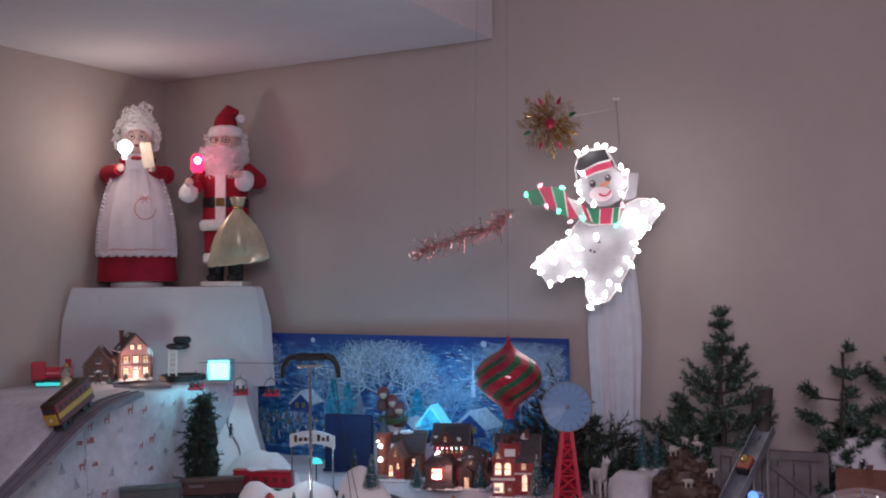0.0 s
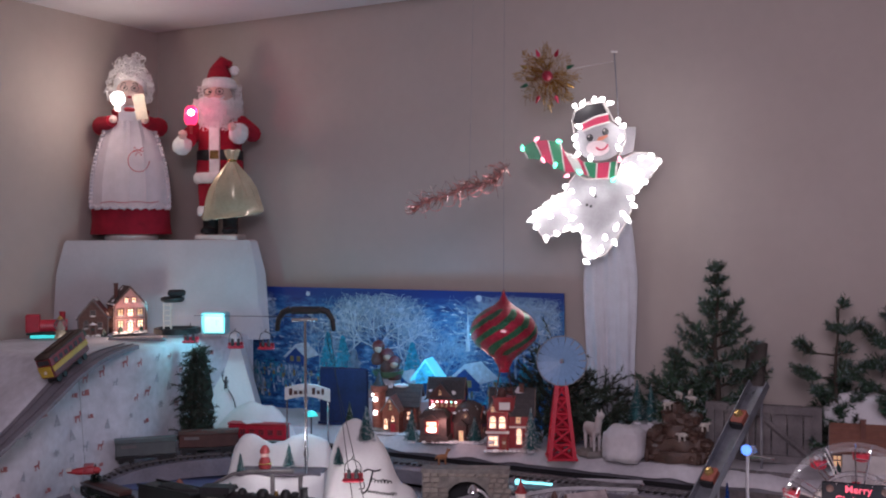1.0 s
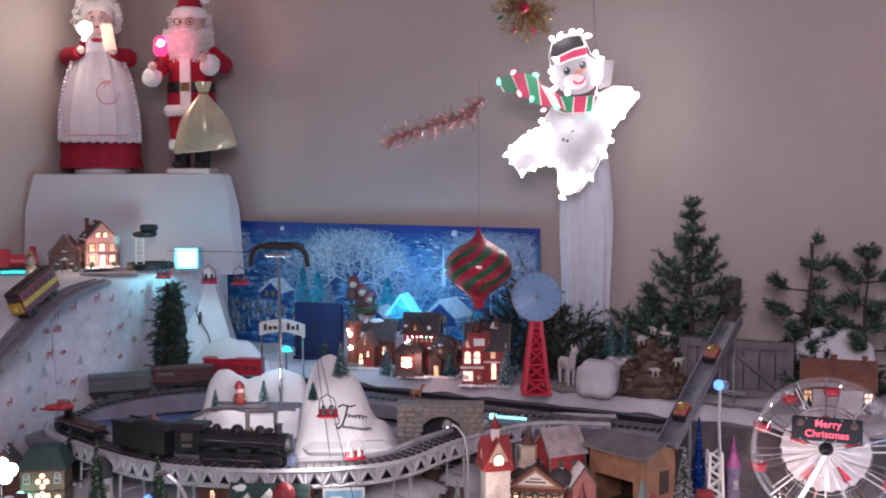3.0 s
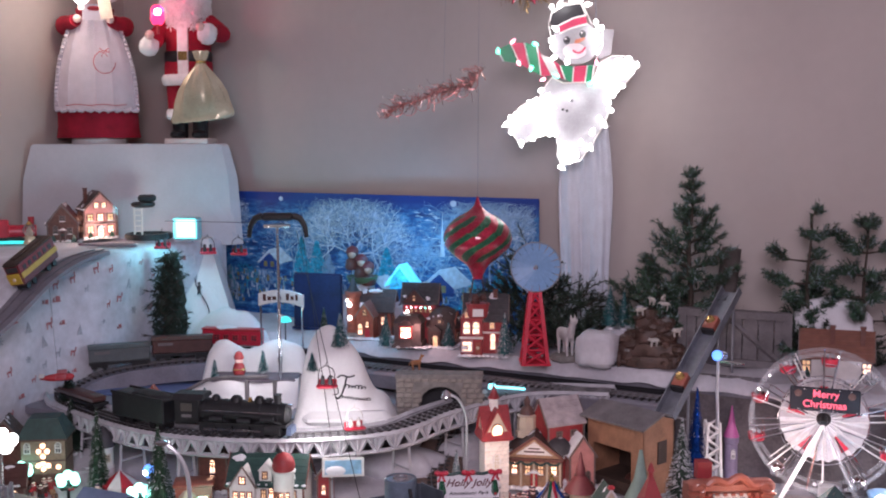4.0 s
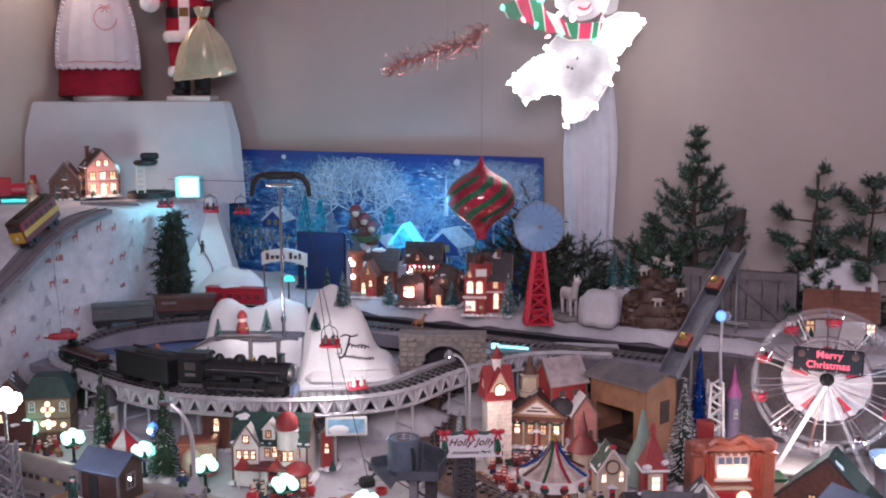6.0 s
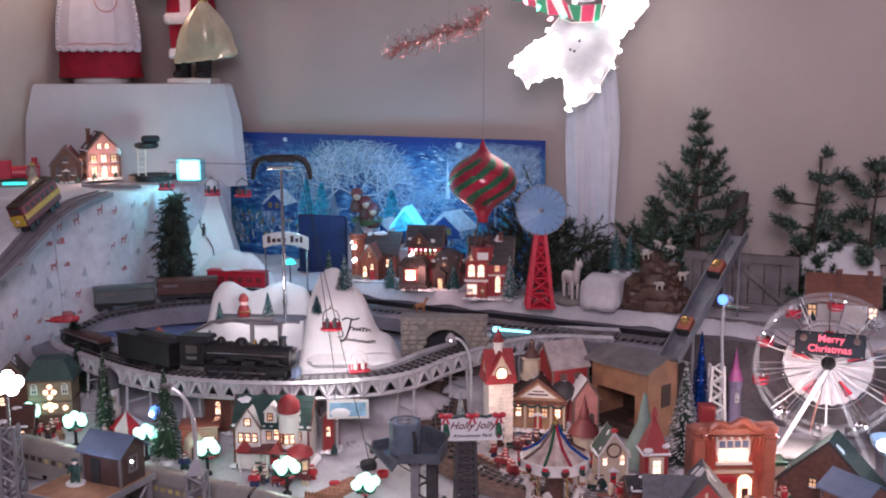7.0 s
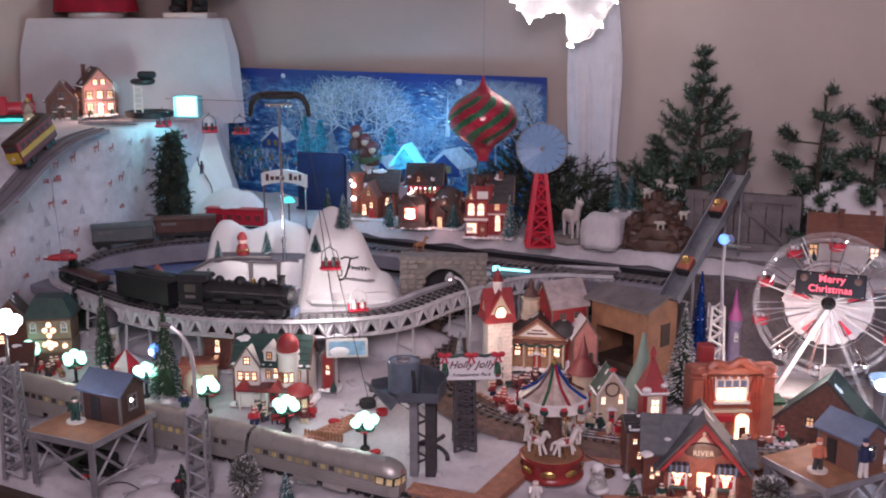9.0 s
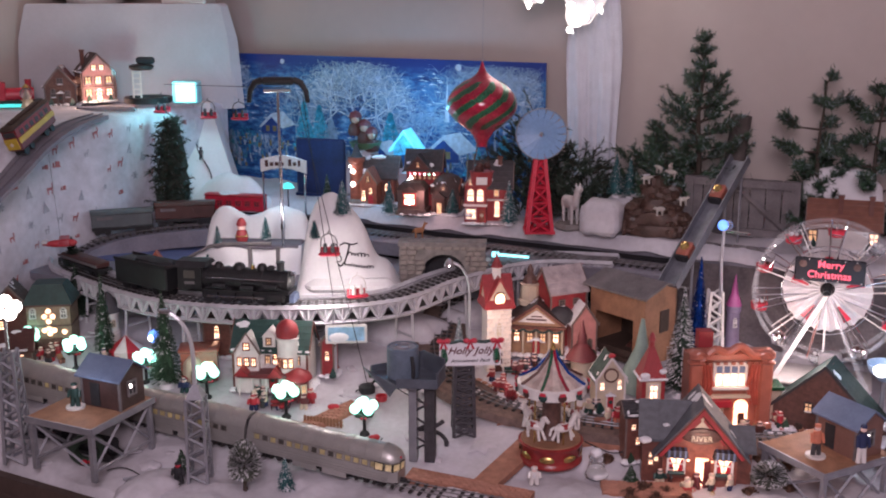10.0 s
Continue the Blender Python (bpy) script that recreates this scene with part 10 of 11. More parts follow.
def pine(name, loc, height, radius, seed, label, bare=0.12, tiers=16, per=8, frost=0.18, sparse=False, group=""):
    rnd = random.Random(seed)
    t = thing(name, loc, rnd.uniform(0, 360), label, "artificial tree", group)
    part("trunk", B().tube([Vector((0.004 * math.sin(k), 0.004 * math.cos(k * 1.3), height * k / 8)) for k in range(9)], height * 0.022, 8, height * 0.004), BARK, t)
    b = B()
    for k in range(tiers):
        f = bare + (1 - bare) * k / (tiers - 1)
        z = height * f
        r = radius * float(np.interp(f, [0, 0.3, 0.45, 0.6, 0.70, 0.76, 0.95, 1.0], [0.9, 1.0, 0.85, 0.80, 0.66, 0.12, 0.06, 0.03] if not sparse else [1, 1, 1, 0.95, 0.8, 0.7, 0.4, 0.2])) * rnd.uniform(0.85, 1.1)
        n = max(3, int(per * (1 - 0.5 * f)))
        a0 = rnd.uniform(0, math.tau)
        for i in range(n):
            if sparse and rnd.random() < 0.25:
                continue
            a = a0 + math.tau * i / n + rnd.uniform(-0.3, 0.3)
            l = r * rnd.uniform(0.65, 1.12)
            el = (0.10 + 0.60 * f * f if not sparse else 0.05 + 0.5 * max(0.0, f - 0.8) * 4) + rnd.uniform(-0.12, 0.22)
            d = Vector((math.cos(a) * math.cos(el), math.sin(a) * math.cos(el), math.sin(el)))
            p = Vector((0, 0, z))
            b.k = 0
            mid = p + d * l * 0.6
            tip = p + d * l + Vector((0, 0, l * 0.22))
            b.tube([p, mid, tip], 0.003, 4, 0.001)
            for m in range(int(12 + l * (125 if not sparse else 330))):
                g = rnd.uniform(0.20, 1.0) if not sparse else rnd.uniform(0.50, 1.0)
                q = p.lerp(mid, g / 0.6) if g < 0.6 else mid.lerp(tip, (g - 0.6) / 0.4)
                e = d * 0.8 + Vector((rnd.uniform(-1, 1), rnd.uniform(-1, 1), rnd.uniform(-0.15, 0.75))) * 0.75
                sprig(b, q, e, rnd.uniform(0.016, 0.036), rnd, 15, 0.016, 0.0012, frost)
    sprig(b, Vector((0, 0, height * 0.93)), Vector((0, 0, 1)), height * 0.09, rnd, 40, 0.016, 0.002, frost)
    part("crown", b, [BARK, NEEDLE, FROST], t, "needled green branches with frosted tips", smooth=0)
    return t


pine("pine_tree", (0.692, 2.81, SH), 0.490, 0.146, 21, "artificial pine with dense lower boughs and frosted tips", 0.22, 12, 6, group="artificial pines")
pine("pine_tree", (0.965, 2.665, SH), 0.395, 0.105, 22, "sparse artificial pine with a bare trunk", 0.42, 5, 7, 0.2, True, "artificial pines")
pine("pine_tree", (1.095, 2.625, SH), 0.365, 0.110, 23, "sparse artificial pine beside the wall", 0.36, 5, 7, 0.2, True, "artificial pines")
pine("pine_tree", (0.985, 2.685, SH), 0.20, 0.10, 24, "low bushy artificial pine between the taller ones", 0.10, 9, 7, 0.1, False, "artificial pines")
pine("pine_tree", (0.585, 2.84, SH), 0.25, 0.12, 26, "low bushy artificial pine beside the tall pine", 0.10, 9, 7, 0.1, False, "artificial pines")


def heap(name, loc, rx, ry, rz_, n, seed, label, m, frost=0.05, upward=0.5):
    rnd = random.Random(seed)
    b = B()
    for i in range(n):
        a, r = rnd.uniform(0, math.tau), math.sqrt(rnd.random())
        p = Vector((math.cos(a) * r * rx, math.sin(a) * r * ry, rz_ * rnd.random() * (1 - 0.55 * r)))
        d = Vector((math.cos(a) * 0.8 + rnd.uniform(-0.5, 0.5), math.sin(a) * 0.6 + rnd.uniform(-0.5, 0.3), rnd.uniform(-0.1, 1.0) * upward + 0.15))
        sprig(b, p, d, rnd.uniform(0.03, 0.075), rnd, 30, 0.018, 0.0016, frost)
    t = thing(name, loc, 0, label, "garland", "evergreen garlands")
    part("branch_mass", b, [BARK, m, FROST], t, kind="stuff", smooth=0)
    return t


heap("evergreen_heap", (0.400, 2.93, SH), 0.105, 0.06, 0.20, 240, 31, "dark heap of evergreen garland behind the windmill", NEEDLED, 0.06, 0.8)
heap("evergreen_heap", (0.262, 2.955, SH), 0.115, 0.035, 0.34, 330, 32, "dark evergreen sprays standing against the backdrop", NEEDLED, 0.05, 0.9)
heap("evergreen_heap", (0.76, 2.83, SH), 0.12, 0.03, 0.12, 110, 33, "dark evergreen boughs behind the gate", NEEDLED, 0.05, 0.5)
heap("evergreen_heap", (1.03, 2.66, SH), 0.13, 0.03, 0.14, 110, 34, "dark evergreen boughs behind the low building", NEEDLED, 0.05, 0.5)
rnd = random.Random(6)
b = B()
for i in range(420):
    t = rnd.random()
    hw = 0.014 + 0.032 * min(1.0, t * 1.6)
    p = Vector((-0.815 - 0.012 * math.sin(3 * t) + rnd.uniform(-hw, hw), 3.17 - 0.02 * t + rnd.uniform(-0.03, 0.03), 1.335 - 0.29 * t))
    d = Vector((rnd.uniform(-1, 1), rnd.uniform(-1, 0.2), rnd.uniform(-0.8, 0.6)))
    sprig(b, p, d, rnd.uniform(0.02, 0.045), rnd, 22, 0.015, 0.0015, 0.03)
t = thing("hanging_garland", (0, 0, 0), 0, "dark green garland hanging down the mountain edge", "garland", "evergreen garlands")
part("branch_mass", b, [BARK, NEEDLED, FROST], t, kind="stuff", smooth=0)
core = B()
for i in range(16):
    core.ball((-0.815 + rnd.uniform(-0.012, 0.012), 3.175, 1.32 - 0.018 * i), 0.016 + 0.022 * min(1.0, i / 8), 9, wob=0.5)
part("core", core, NEEDLED, t, kind="stuff", smooth=30)


def bristle_tree(loc, h, r, m, seed, label, frost=0.25, tip=SNOWY):
    """A bottle-brush tree: a wire stem, a wooden foot, bristles in a cone."""
    rnd = random.Random(seed)
    t = thing("bristle_tree", loc, rnd.uniform(0, 90), label, "toy tree", "bottle-brush trees")
    b = B()
    n = int(700 + 5200 * h)
    for i in range(n):
        f = rnd.random() ** 0.8
        z = h * (0.10 + 0.90 * f)
        rr = r * (1 - f) + 0.002
        a = rnd.uniform(0, math.tau)
        p = Vector((math.cos(a) * rr * 0.25, math.sin(a) * rr * 0.25, z))
        q = Vector((math.cos(a) * rr * rnd.uniform(0.8, 1.1), math.sin(a) * rr * rnd.uniform(0.8, 1.1), z - 0.10 * rr + rnd.uniform(-0.004, 0.004)))
        w_ = Vector((-math.sin(a), math.cos(a), 0)) * (0.0011 + 0.022 * rr)
        b.k = 1 if rnd.random() < frost else 0
        b.take([p, q + w_, q - w_], [(0, 1, 2)])
    part("bristles", b, [m, tip], t, smooth=0)
    part("core", B().lathe([(r * 0.60, h * 0.10), (r * 0.36, h * 0.45), (r * 0.14, h * 0.8), (0.0006, h)], 9, wob=0.5), m, t, smooth=30)
    part("stem", B().cyl((0, 0, 0), (0, 0, h), 0.0016, n=5), BARK, t)
    part("foot", B().cyl((0, 0, 0), (0, 0, h * 0.05), r * 0.42, r * 0.36, 12), SNOWY, t)
    return t


TREES = [
        (-0.650, 2.36, None, 0.235, 0.044, NEEDLE, "tall dark green bristle tree with a snowy tip", 0.12), (-0.830, 2.478, None, 0.215, 0.028, NEEDLE, "dark green bristle tree before the white tower", 0.12),
        (0.046, 2.47, None, 0.11, 0.018, FROST, "small frosted bristle tree behind the sign", 0.3), (0.562, 2.325, None, 0.262, 0.050, NEEDLED, "dark bristle tree covered in white flecks", 0.5),
        (-0.272, 2.415, None, 0.055, 0.018, NEEDLE, "tiny green bristle tree in the snow", 0.3), (0.632, 2.47, None, 0.262, 0.034, BLUET, "shiny blue tinsel tree", 0.02),
        (-0.147, 2.955, SH, 0.095, 0.024, TEALN, "small teal bristle tree on the shelf", 0.15), (0.034, 2.955, SH, 0.072, 0.024, TEALN, "small teal bristle tree before the cottage", 0.2),
        (0.186, 2.815, SH, 0.120, 0.027, TEALN, "teal frosted bristle tree beside the red house", 0.3), (0.470, 2.78, SH + 0.085, 0.115, 0.026, TEALN, "teal bristle tree on the snow block", 0.15),
        (0.505, 2.77, SH + 0.085, 0.105, 0.024, TEALN, "second teal bristle tree on the snow block", 0.15), (-0.243, 2.575, 1.165, 0.088, 0.024, TEALN, "teal bristle tree on top of the sledding hill", 0.3)]
SMALL_TREES = [
        (-0.310, 2.535, 1.115, 0.045, 0.014, TEALN, "small teal bristle tree on the hill", 0.1), (-0.470, 2.765, 1.06, 0.060, 0.015, TEALN, "small teal bristle tree on the ridge", 0.15),
        (-0.60, 2.76, 1.04, 0.055, 0.013, TEALN, "thin teal bristle tree on the ridge", 0.2), (-0.62, 2.72, 0.978, 0.05, 0.013, TEALN, "thin teal bristle tree below the ridge", 0.2),
        (-0.955, 2.66, None, 0.15, 0.040, NEEDLED, "dark green bushy bristle tree at the mountain foot", 0.03), (-0.99, 2.75, 0.985, 0.085, 0.030, NEEDLED, "dark green bristle tree by the cloth mountain", 0.03),
        (-0.34, 3.10, SH, 0.09, 0.018, NEEDLE, "slender green bristle tree beside the blue board", 0.1), (-0.315, 1.985, None, 0.070, 0.018, TEALN, "small teal bristle tree at the front edge", 0.3),
        (-0.545, 2.06, None, 0.050, 0.016, NEEDLE, "small green bristle tree beside the mast", 0.1), (0.395, 2.01, None, 0.040, 0.018, NEEDLE, "small green bristle tree by the shop", 0.1)]
for x, y, z, h, r, m, l, fr in TREES + SMALL_TREES:
    bristle_tree((x, y, (ground_z(y) - 0.003) if z is None else z), h, r, m, int(abs(x) * 1000 + h * 777), l, fr, SNOWY)


def frosted_bush(loc, r, h, seed, label):
    rnd = random.Random(seed)
    t = thing("frosted_bush", loc, 0, label, "toy bush", "frosted bushes")
    b = B()
    for i in range(1700):
        a, e = rnd.uniform(0, math.tau), math.asin(rnd.uniform(-0.4, 1))
        d = Vector((math.cos(a) * math.cos(e), math.sin(a) * math.cos(e), math.sin(e)))
        c = Vector((0, 0, h * 0.5))
        p, q = c + Vector((d.x * r * 0.5, d.y * r * 0.5, d.z * h * 0.25)), c + Vector((d.x * r, d.y * r, d.z * h * 0.5)) * rnd.uniform(0.85, 1.08)
        w_ = Vector((-math.sin(a), math.cos(a), 0)) * 0.0016
        b.k = 1 if rnd.random() < 0.35 else 0
        b.take([p, q + w_, q - w_], [(0, 1, 2)])
    part("bristles", b, [mat("olive_bristle", (0.10, 0.11, 0.09), 0.7), SNOWY], t, smooth=0)
    part("stem", B().cyl((0, 0, 0), (0, 0, h * 0.5), 0.005, 0.003, 6), BARK, t)


frosted_bush(at(-0.398, 1.985), 0.033, 0.108, 3, "grey frosted round bush at the front edge")
frosted_bush(at(0.672, 1.985), 0.036, 0.060, 4, "white frosted round bush by the public house")

# ---- rocks, animals and snow blocks on the shelf ----
rk = thing("rock_terrace", (0.575, 2.735, SH), -20, "brown stepped rock piece with small goats", "model rocks")
rnd = random.Random(8)
for k, (hw, z0, z1, dy) in enumerate(((0.098, 0.0, 0.030, -0.030), (0.088, 0.026, 0.060, -0.012), (0.070, 0.056, 0.092, 0.004), (0.052, 0.088, 0.122, 0.016), (0.030, 0.118, 0.146, 0.024))):
    n, vs, fs = 36, [], []
    for j, (z, g) in enumerate(((z0, 0.97), (z0 + 0.3 * (z1 - z0), 1.0), (z0 + 0.75 * (z1 - z0), 0.98), (z1, 0.90), (z1, 0.0))):
        for i in range(n):
            a = math.tau * i / n
            r = 1 + 0.30 * noise.noise((math.cos(a) * 2.4 + k, math.sin(a) * 2.4, z * 9)) + 0.12 * noise.noise((math.cos(a) * 8, math.sin(a) * 8 + k, z * 60))
            vs.append((hw * g * r * math.cos(a), dy + 0.042 * g * r * math.sin(a), z + 0.006 * noise.noise((math.cos(a) * 4, math.sin(a) * 4, k * 3.0)) * (j > 0)))
    for j in range(4):
        fs += [(j * n + i, j * n + (i + 1) % n, (j + 1) * n + (i + 1) % n, (j + 1) * n + i) for i in range(n)]
    part("ledge", B().take(vs, fs), ROCK, rk, "dark brown carved ledge", smooth=35)
for i in range(46):
    z = rnd.uniform(0.01, 0.135)
    x = rnd.uniform(-1, 1) * (0.098 - 0.48 * z)
    b = B()
    b.ball((0, 0, 0), rnd.uniform(0.009, 0.019), 8, rnd.uniform(0.5, 0.9), sx=rnd.uniform(0.9, 1.6))
    for v in b.bm.verts:
        v.co *= rnd.uniform(0.72, 1.18)
    part("rock", b, ROCK, rk, loc=pose(x, -0.060 + 0.42 * z + rnd.uniform(-0.008, 0.008), z, rnd.uniform(-20, 20), rnd.uniform(-20, 20), rnd.uniform(0, 180)), smooth=0)
for x, z in ((-0.03, 0.148), (0.02, 0.142), (-0.055, 0.094), (0.05, 0.096)):
    part("snow_patch", B().ball((0, 0, 0), 0.012, 9, 0.35, sx=1.6, wob=0.3), SNOW, rk, loc=(x, -0.045 + 0.42 * z, z))


def beast(name, loc, rz, s, m, label, cat, head_up=True):
    b = B()
    b.lathe([(0.002, -0.032), (0.014, -0.028), (0.017, 0), (0.015, 0.022), (0.004, 0.034)], 12, m=pose(0, 0, 0.048, 0, 90, 0) @ Matrix.Diagonal((1, 0.75, 1, 1)))
    for x, y in ((-0.022, -0.007), (-0.022, 0.007), (0.020, -0.007), (0.020, 0.007)):
        b.cyl((x, y, 0.044), (x + 0.002, y, 0.0), 0.005, 0.003, 7)
    hz = 0.085 if head_up else 0.055
    b.cyl((0.024, 0, 0.052), (0.036, 0, hz), 0.010, 0.007, 8).ball((0.040, 0, hz), 0.009, 10, sx=1.2).cyl((0.044, 0, hz), (0.056, 0, hz + (0.004 if head_up else -0.004)), 0.006, 0.003, 8)
    for y in (-0.005, 0.005):
        b.cyl((0.037, y, hz + 0.006), (0.035, y, hz + 0.016), 0.003, 0.0008, 6)
    b.tube([(-0.030, 0, 0.052), (-0.040, 0, 0.046), (-0.044, 0, 0.030)], 0.005, 7, 0.002)
    return solid(name, b, m, Matrix(pose(*loc, 0, 0, rz)) @ Matrix.Scale(s, 4), 0, label, cat, "small animals")


beast("wolf_statue", (0.352, 2.80, SH + 0.012), -70, 1.15, mat("pale_fur_paint", (0.55, 0.52, 0.52), 0.6), "pale grey wolf figure standing on the shelf", "animal figure")
solid("wolf_plinth", B().lathe([(0.042, 0), (0.045, 0.006), (0.038, 0.016), (0.001, 0.018)], 16, wob=0.2), STONE, (0.352, 2.80, SH - 0.004), 0, "round stone-like base under the wolf", "base")
for x, y, z, r, s in ((0.535, 2.70, 0.135, 10, 0.42), (0.60, 2.70, 0.15, 160, 0.42), (0.625, 2.665, 0.085, 20, 0.45), (0.565, 2.66, 0.06, 200, 0.45), (0.60, 2.72, 0.165, 60, 0.40), (0.57, 2.72, 0.160, 120, 0.40)):
    beast("goat_figure", (x, y, SH + z), r, s * 0.8, mat("goat_white", (0.5, 0.46, 0.42), 0.6), "tiny cream goat on the rocks", "animal figure", False)
for loc, sx, sy, h, l in (((0.425, 2.715, SH - 0.002), 0.104, 0.085, 0.092, "white snow-covered block on the shelf"), ((0.490, 2.785, SH - 0.002), 0.096, 0.075, 0.088, "white snow-covered block behind the first")):
    b = B().rbox((0, 0, h / 2), (sx, sy, h), 0.014)
    bmesh.ops.subdivide_edges(b.bm, edges=b.bm.edges[:], cuts=3, use_grid_fill=True)
    for v in b.bm.verts:
        v.co += Vector((noise.noise(v.co * 30), noise.noise(v.co * 30 + Vector((9, 0, 0))), noise.noise(v.co * 30 + Vector((0, 9, 0))))) * 0.006
        v.co.x *= 1.06 - 0.10 * v.co.z / h
    solid("snow_block", b, SNOW, loc, -20, l, "snow block", smooth=180)
tr = thing("log_post", (0.775, 2.815, SH), 0, "leaning grey bark log post", "post")
part("log", B().cyl((0, 0, 0), (0.030, 0.0, 0.30), 0.030, 0.026, 14), mat("grey_bark", (0.10, 0.085, 0.08), 0.9, var=0.4, scale=30, bump=0.8), tr)
b = B()
b.lathe([(0.085, 0), (0.080, 0.03), (0.055, 0.055), (0.001, 0.066)], 22, sy=0.4, wob=0.08)
solid("snow_dome", b, SNOWY, Matrix(pose(1.025, 2.655, SH + 0.096, 0, 0, -20)) @ Matrix.Diagonal((1.2, 1, 1.5, 1)), -20, "smooth white dome above the low building", "snow dome")
b = B()
b.rbox((0, 0, 0.05), (0.18, 0.045, 0.102), 0.006)
solid("dome_riser", b, BOARD, (1.03, 2.655, SH - 0.002), -20, "dark riser under the white dome", "riser")
# figure on the terrace, deer on the tunnel
b = B()
b.k = 0
b.lathe([(0.014, 0), (0.018, 0.010), (0.014, 0.028), (0.009, 0.034)], 12)
b.k = 1
b.ball((0, 0, 0.040), 0.012, 10)
b.k = 0
b.lathe([(0.013, 0.044), (0.014, 0.050), (0.008, 0.062), (0.001, 0.066)], 12)
b.k = 2
b.lathe([(0.0145, 0.012), (0.019, 0.016), (0.0145, 0.020)], 12)
solid("round_red_figure", b, [BARN, SKIN, GOLD], (-0.535, 2.765, 1.055), 0, "small round red and gold figure on the terrace", "figurine", "small painted figurines")
beast("deer_figure", (-0.055, 2.645, 1.093), 20, 0.42, mat("deer_brown", (0.30, 0.13, 0.06), 0.6), "small brown deer on the stone bridge", "animal figure")
ln = thing("tabletop_lantern", (-0.765, 2.75, 0.977), 0, "tiny orange lit lantern house on the board", "lamp")
part("house", B().box((0, 0, 0.018), (0.026, 0.022, 0.036)).prism([(-0.016, 0.0355), (0.016, 0.0355), (0, 0.056)], -0.011, 0.011), ORANGE, ln, smooth=0)
part("light", B().ball((0.004, -0.014, 0.008), 0.0075, 8), BULBW, ln)

# ---- sign over the upper station and lamp ----
us = thing("arched_sign", (-0.465, 3.08, 1.102), -14, "white arched sign on dark posts", "sign")
b = B()
pts = [(-0.072 + 0.144 * i / 10, 0.125 + 0.014 * math.sin(math.pi * i / 10)) for i in range(11)]
part("board", B().prism(pts + [(x, z - 0.038) for x, z in reversed(pts)], -0.003, 0.003), WHITEG, us, smooth=0)
part("lettering", B().box((-0.052, -0.004, 0.114), (0.010, 0.001, 0.020)).box((-0.036, -0.004, 0.112), (0.012, 0.001, 0.011)).box((-0.020, -0.004, 0.113), (0.012, 0.001, 0.011)).box((-0.004, -0.004, 0.114), (0.012, 0.001, 0.011)).box((0.022, -0.004, 0.118), (0.010, 0.001, 0.020)).box((0.037, -0.004, 0.115), (0.010, 0.001, 0.011)).box((0.051, -0.004, 0.117), (0.008, 0.001, 0.018)), BROWNC, us, "dark unreadable lettering", smooth=0)
for x in (-0.066, 0.066):
    part("post", B().cyl((x, 0, -0.06), (x, 0, 0.128), 0.003, n=6), STEEL, us)
cy = thing("teal_lamp", (-0.445, 3.02, 1.075), 0, "small teal-glowing shaded lamp", "lamp")
part("pole", B().cyl((0, 0, -0.05), (0, 0, 0.082), 0.002, n=6), BLACK, cy)
part("shade", B().lathe([(0.020, 0.080), (0.012, 0.092), (0.003, 0.096)], 14), mat("teal_lit_shade", (0.1, 0.5, 0.5), 0.4, emit=0.9, ecol=(0.05, 0.75, 0.75), bump=0), cy)
tl = thing("teal_strip_light", (0.19, 2.68, 1.03), -20, "thin cyan strip light beside the upper track", "lamp")
part("strip", B().box((0, 0, 0.006), (0.085, 0.006, 0.005)), CYAN, tl, smooth=0)
part("socket", B().box((-0.048, 0, 0.006), (0.016, 0.012, 0.012)), CYAN, tl, smooth=0)

# ---- goods on the mountain top ----
rl = thing("red_toy_engine", (-1.345, 3.36, 1.358), 20, "bright red toy engine on the mountain top", "toy engine")
part("boiler", B().cyl((-0.05, 0, 0.035), (0.05, 0, 0.035), 0.022, n=14), REDP, rl)
part("cab", B().rbox((-0.055, 0, 0.045), (0.045, 0.05, 0.06), 0.004), REDP, rl)
part("stack", B().cyl((0.035, 0, 0.05), (0.035, 0, 0.082), 0.008, 0.010), RED, rl)
part("frame", B().box((0, 0, 0.014), (0.15, 0.045, 0.010)), GREENR, rl)
for x in (-0.045, 0.0, 0.045):
    for s in (-1, 1):
        part("wheel", B().cyl((x, s * 0.024, 0.011), (x, s * 0.019, 0.011), 0.011, n=14), BLACK, rl)
gl = thing("snow_globe", (-1.292, 3.30, 1.358), 0, "gold and glass snow globe with a lit top", "snow globe")
part("base", B().lathe([(0.022, 0), (0.024, 0.006), (0.018, 0.022), (0.015, 0.026)], 16), GOLDC, gl)
part("glass", B().ball((0, 0, 0.044), 0.020, 16), ICE, gl)
part("inside", B().lathe([(0.010, 0.026), (0.008, 0.04), (0.002, 0.054)], 10), CREAM, gl)
part("gold_top", B().lathe([(0.012, 0.062), (0.008, 0.068), (0.001, 0.074)], 10), GOLD, gl)
rb = thing("teal_light_bar", (-1.34, 3.28, 1.36), 10, "low teal-lit evergreen bar before the red engine", "lamp")
part("bar", B().box((0, 0, 0.006), (0.075, 0.012, 0.010)), mat("teal_lit_shade", (0.1, 0.5, 0.5)), rb, smooth=0)
part("sprig", B().tube([(-0.04, 0, 0.014), (0, -0.004, 0.018), (0.04, 0, 0.014)], 0.006, 6), GREENR, rb)
tb = thing("loose_track_bundle", (-1.02, 3.22, 1.358), -14, "grey track pieces lying on the plateau", "track pieces")
for k in range(3):
    part("track_piece", B().box((0, 0.02 * k, 0.004), (0.20 - 0.03 * k, 0.010, 0.006)), ROADM, tb, smooth=0)

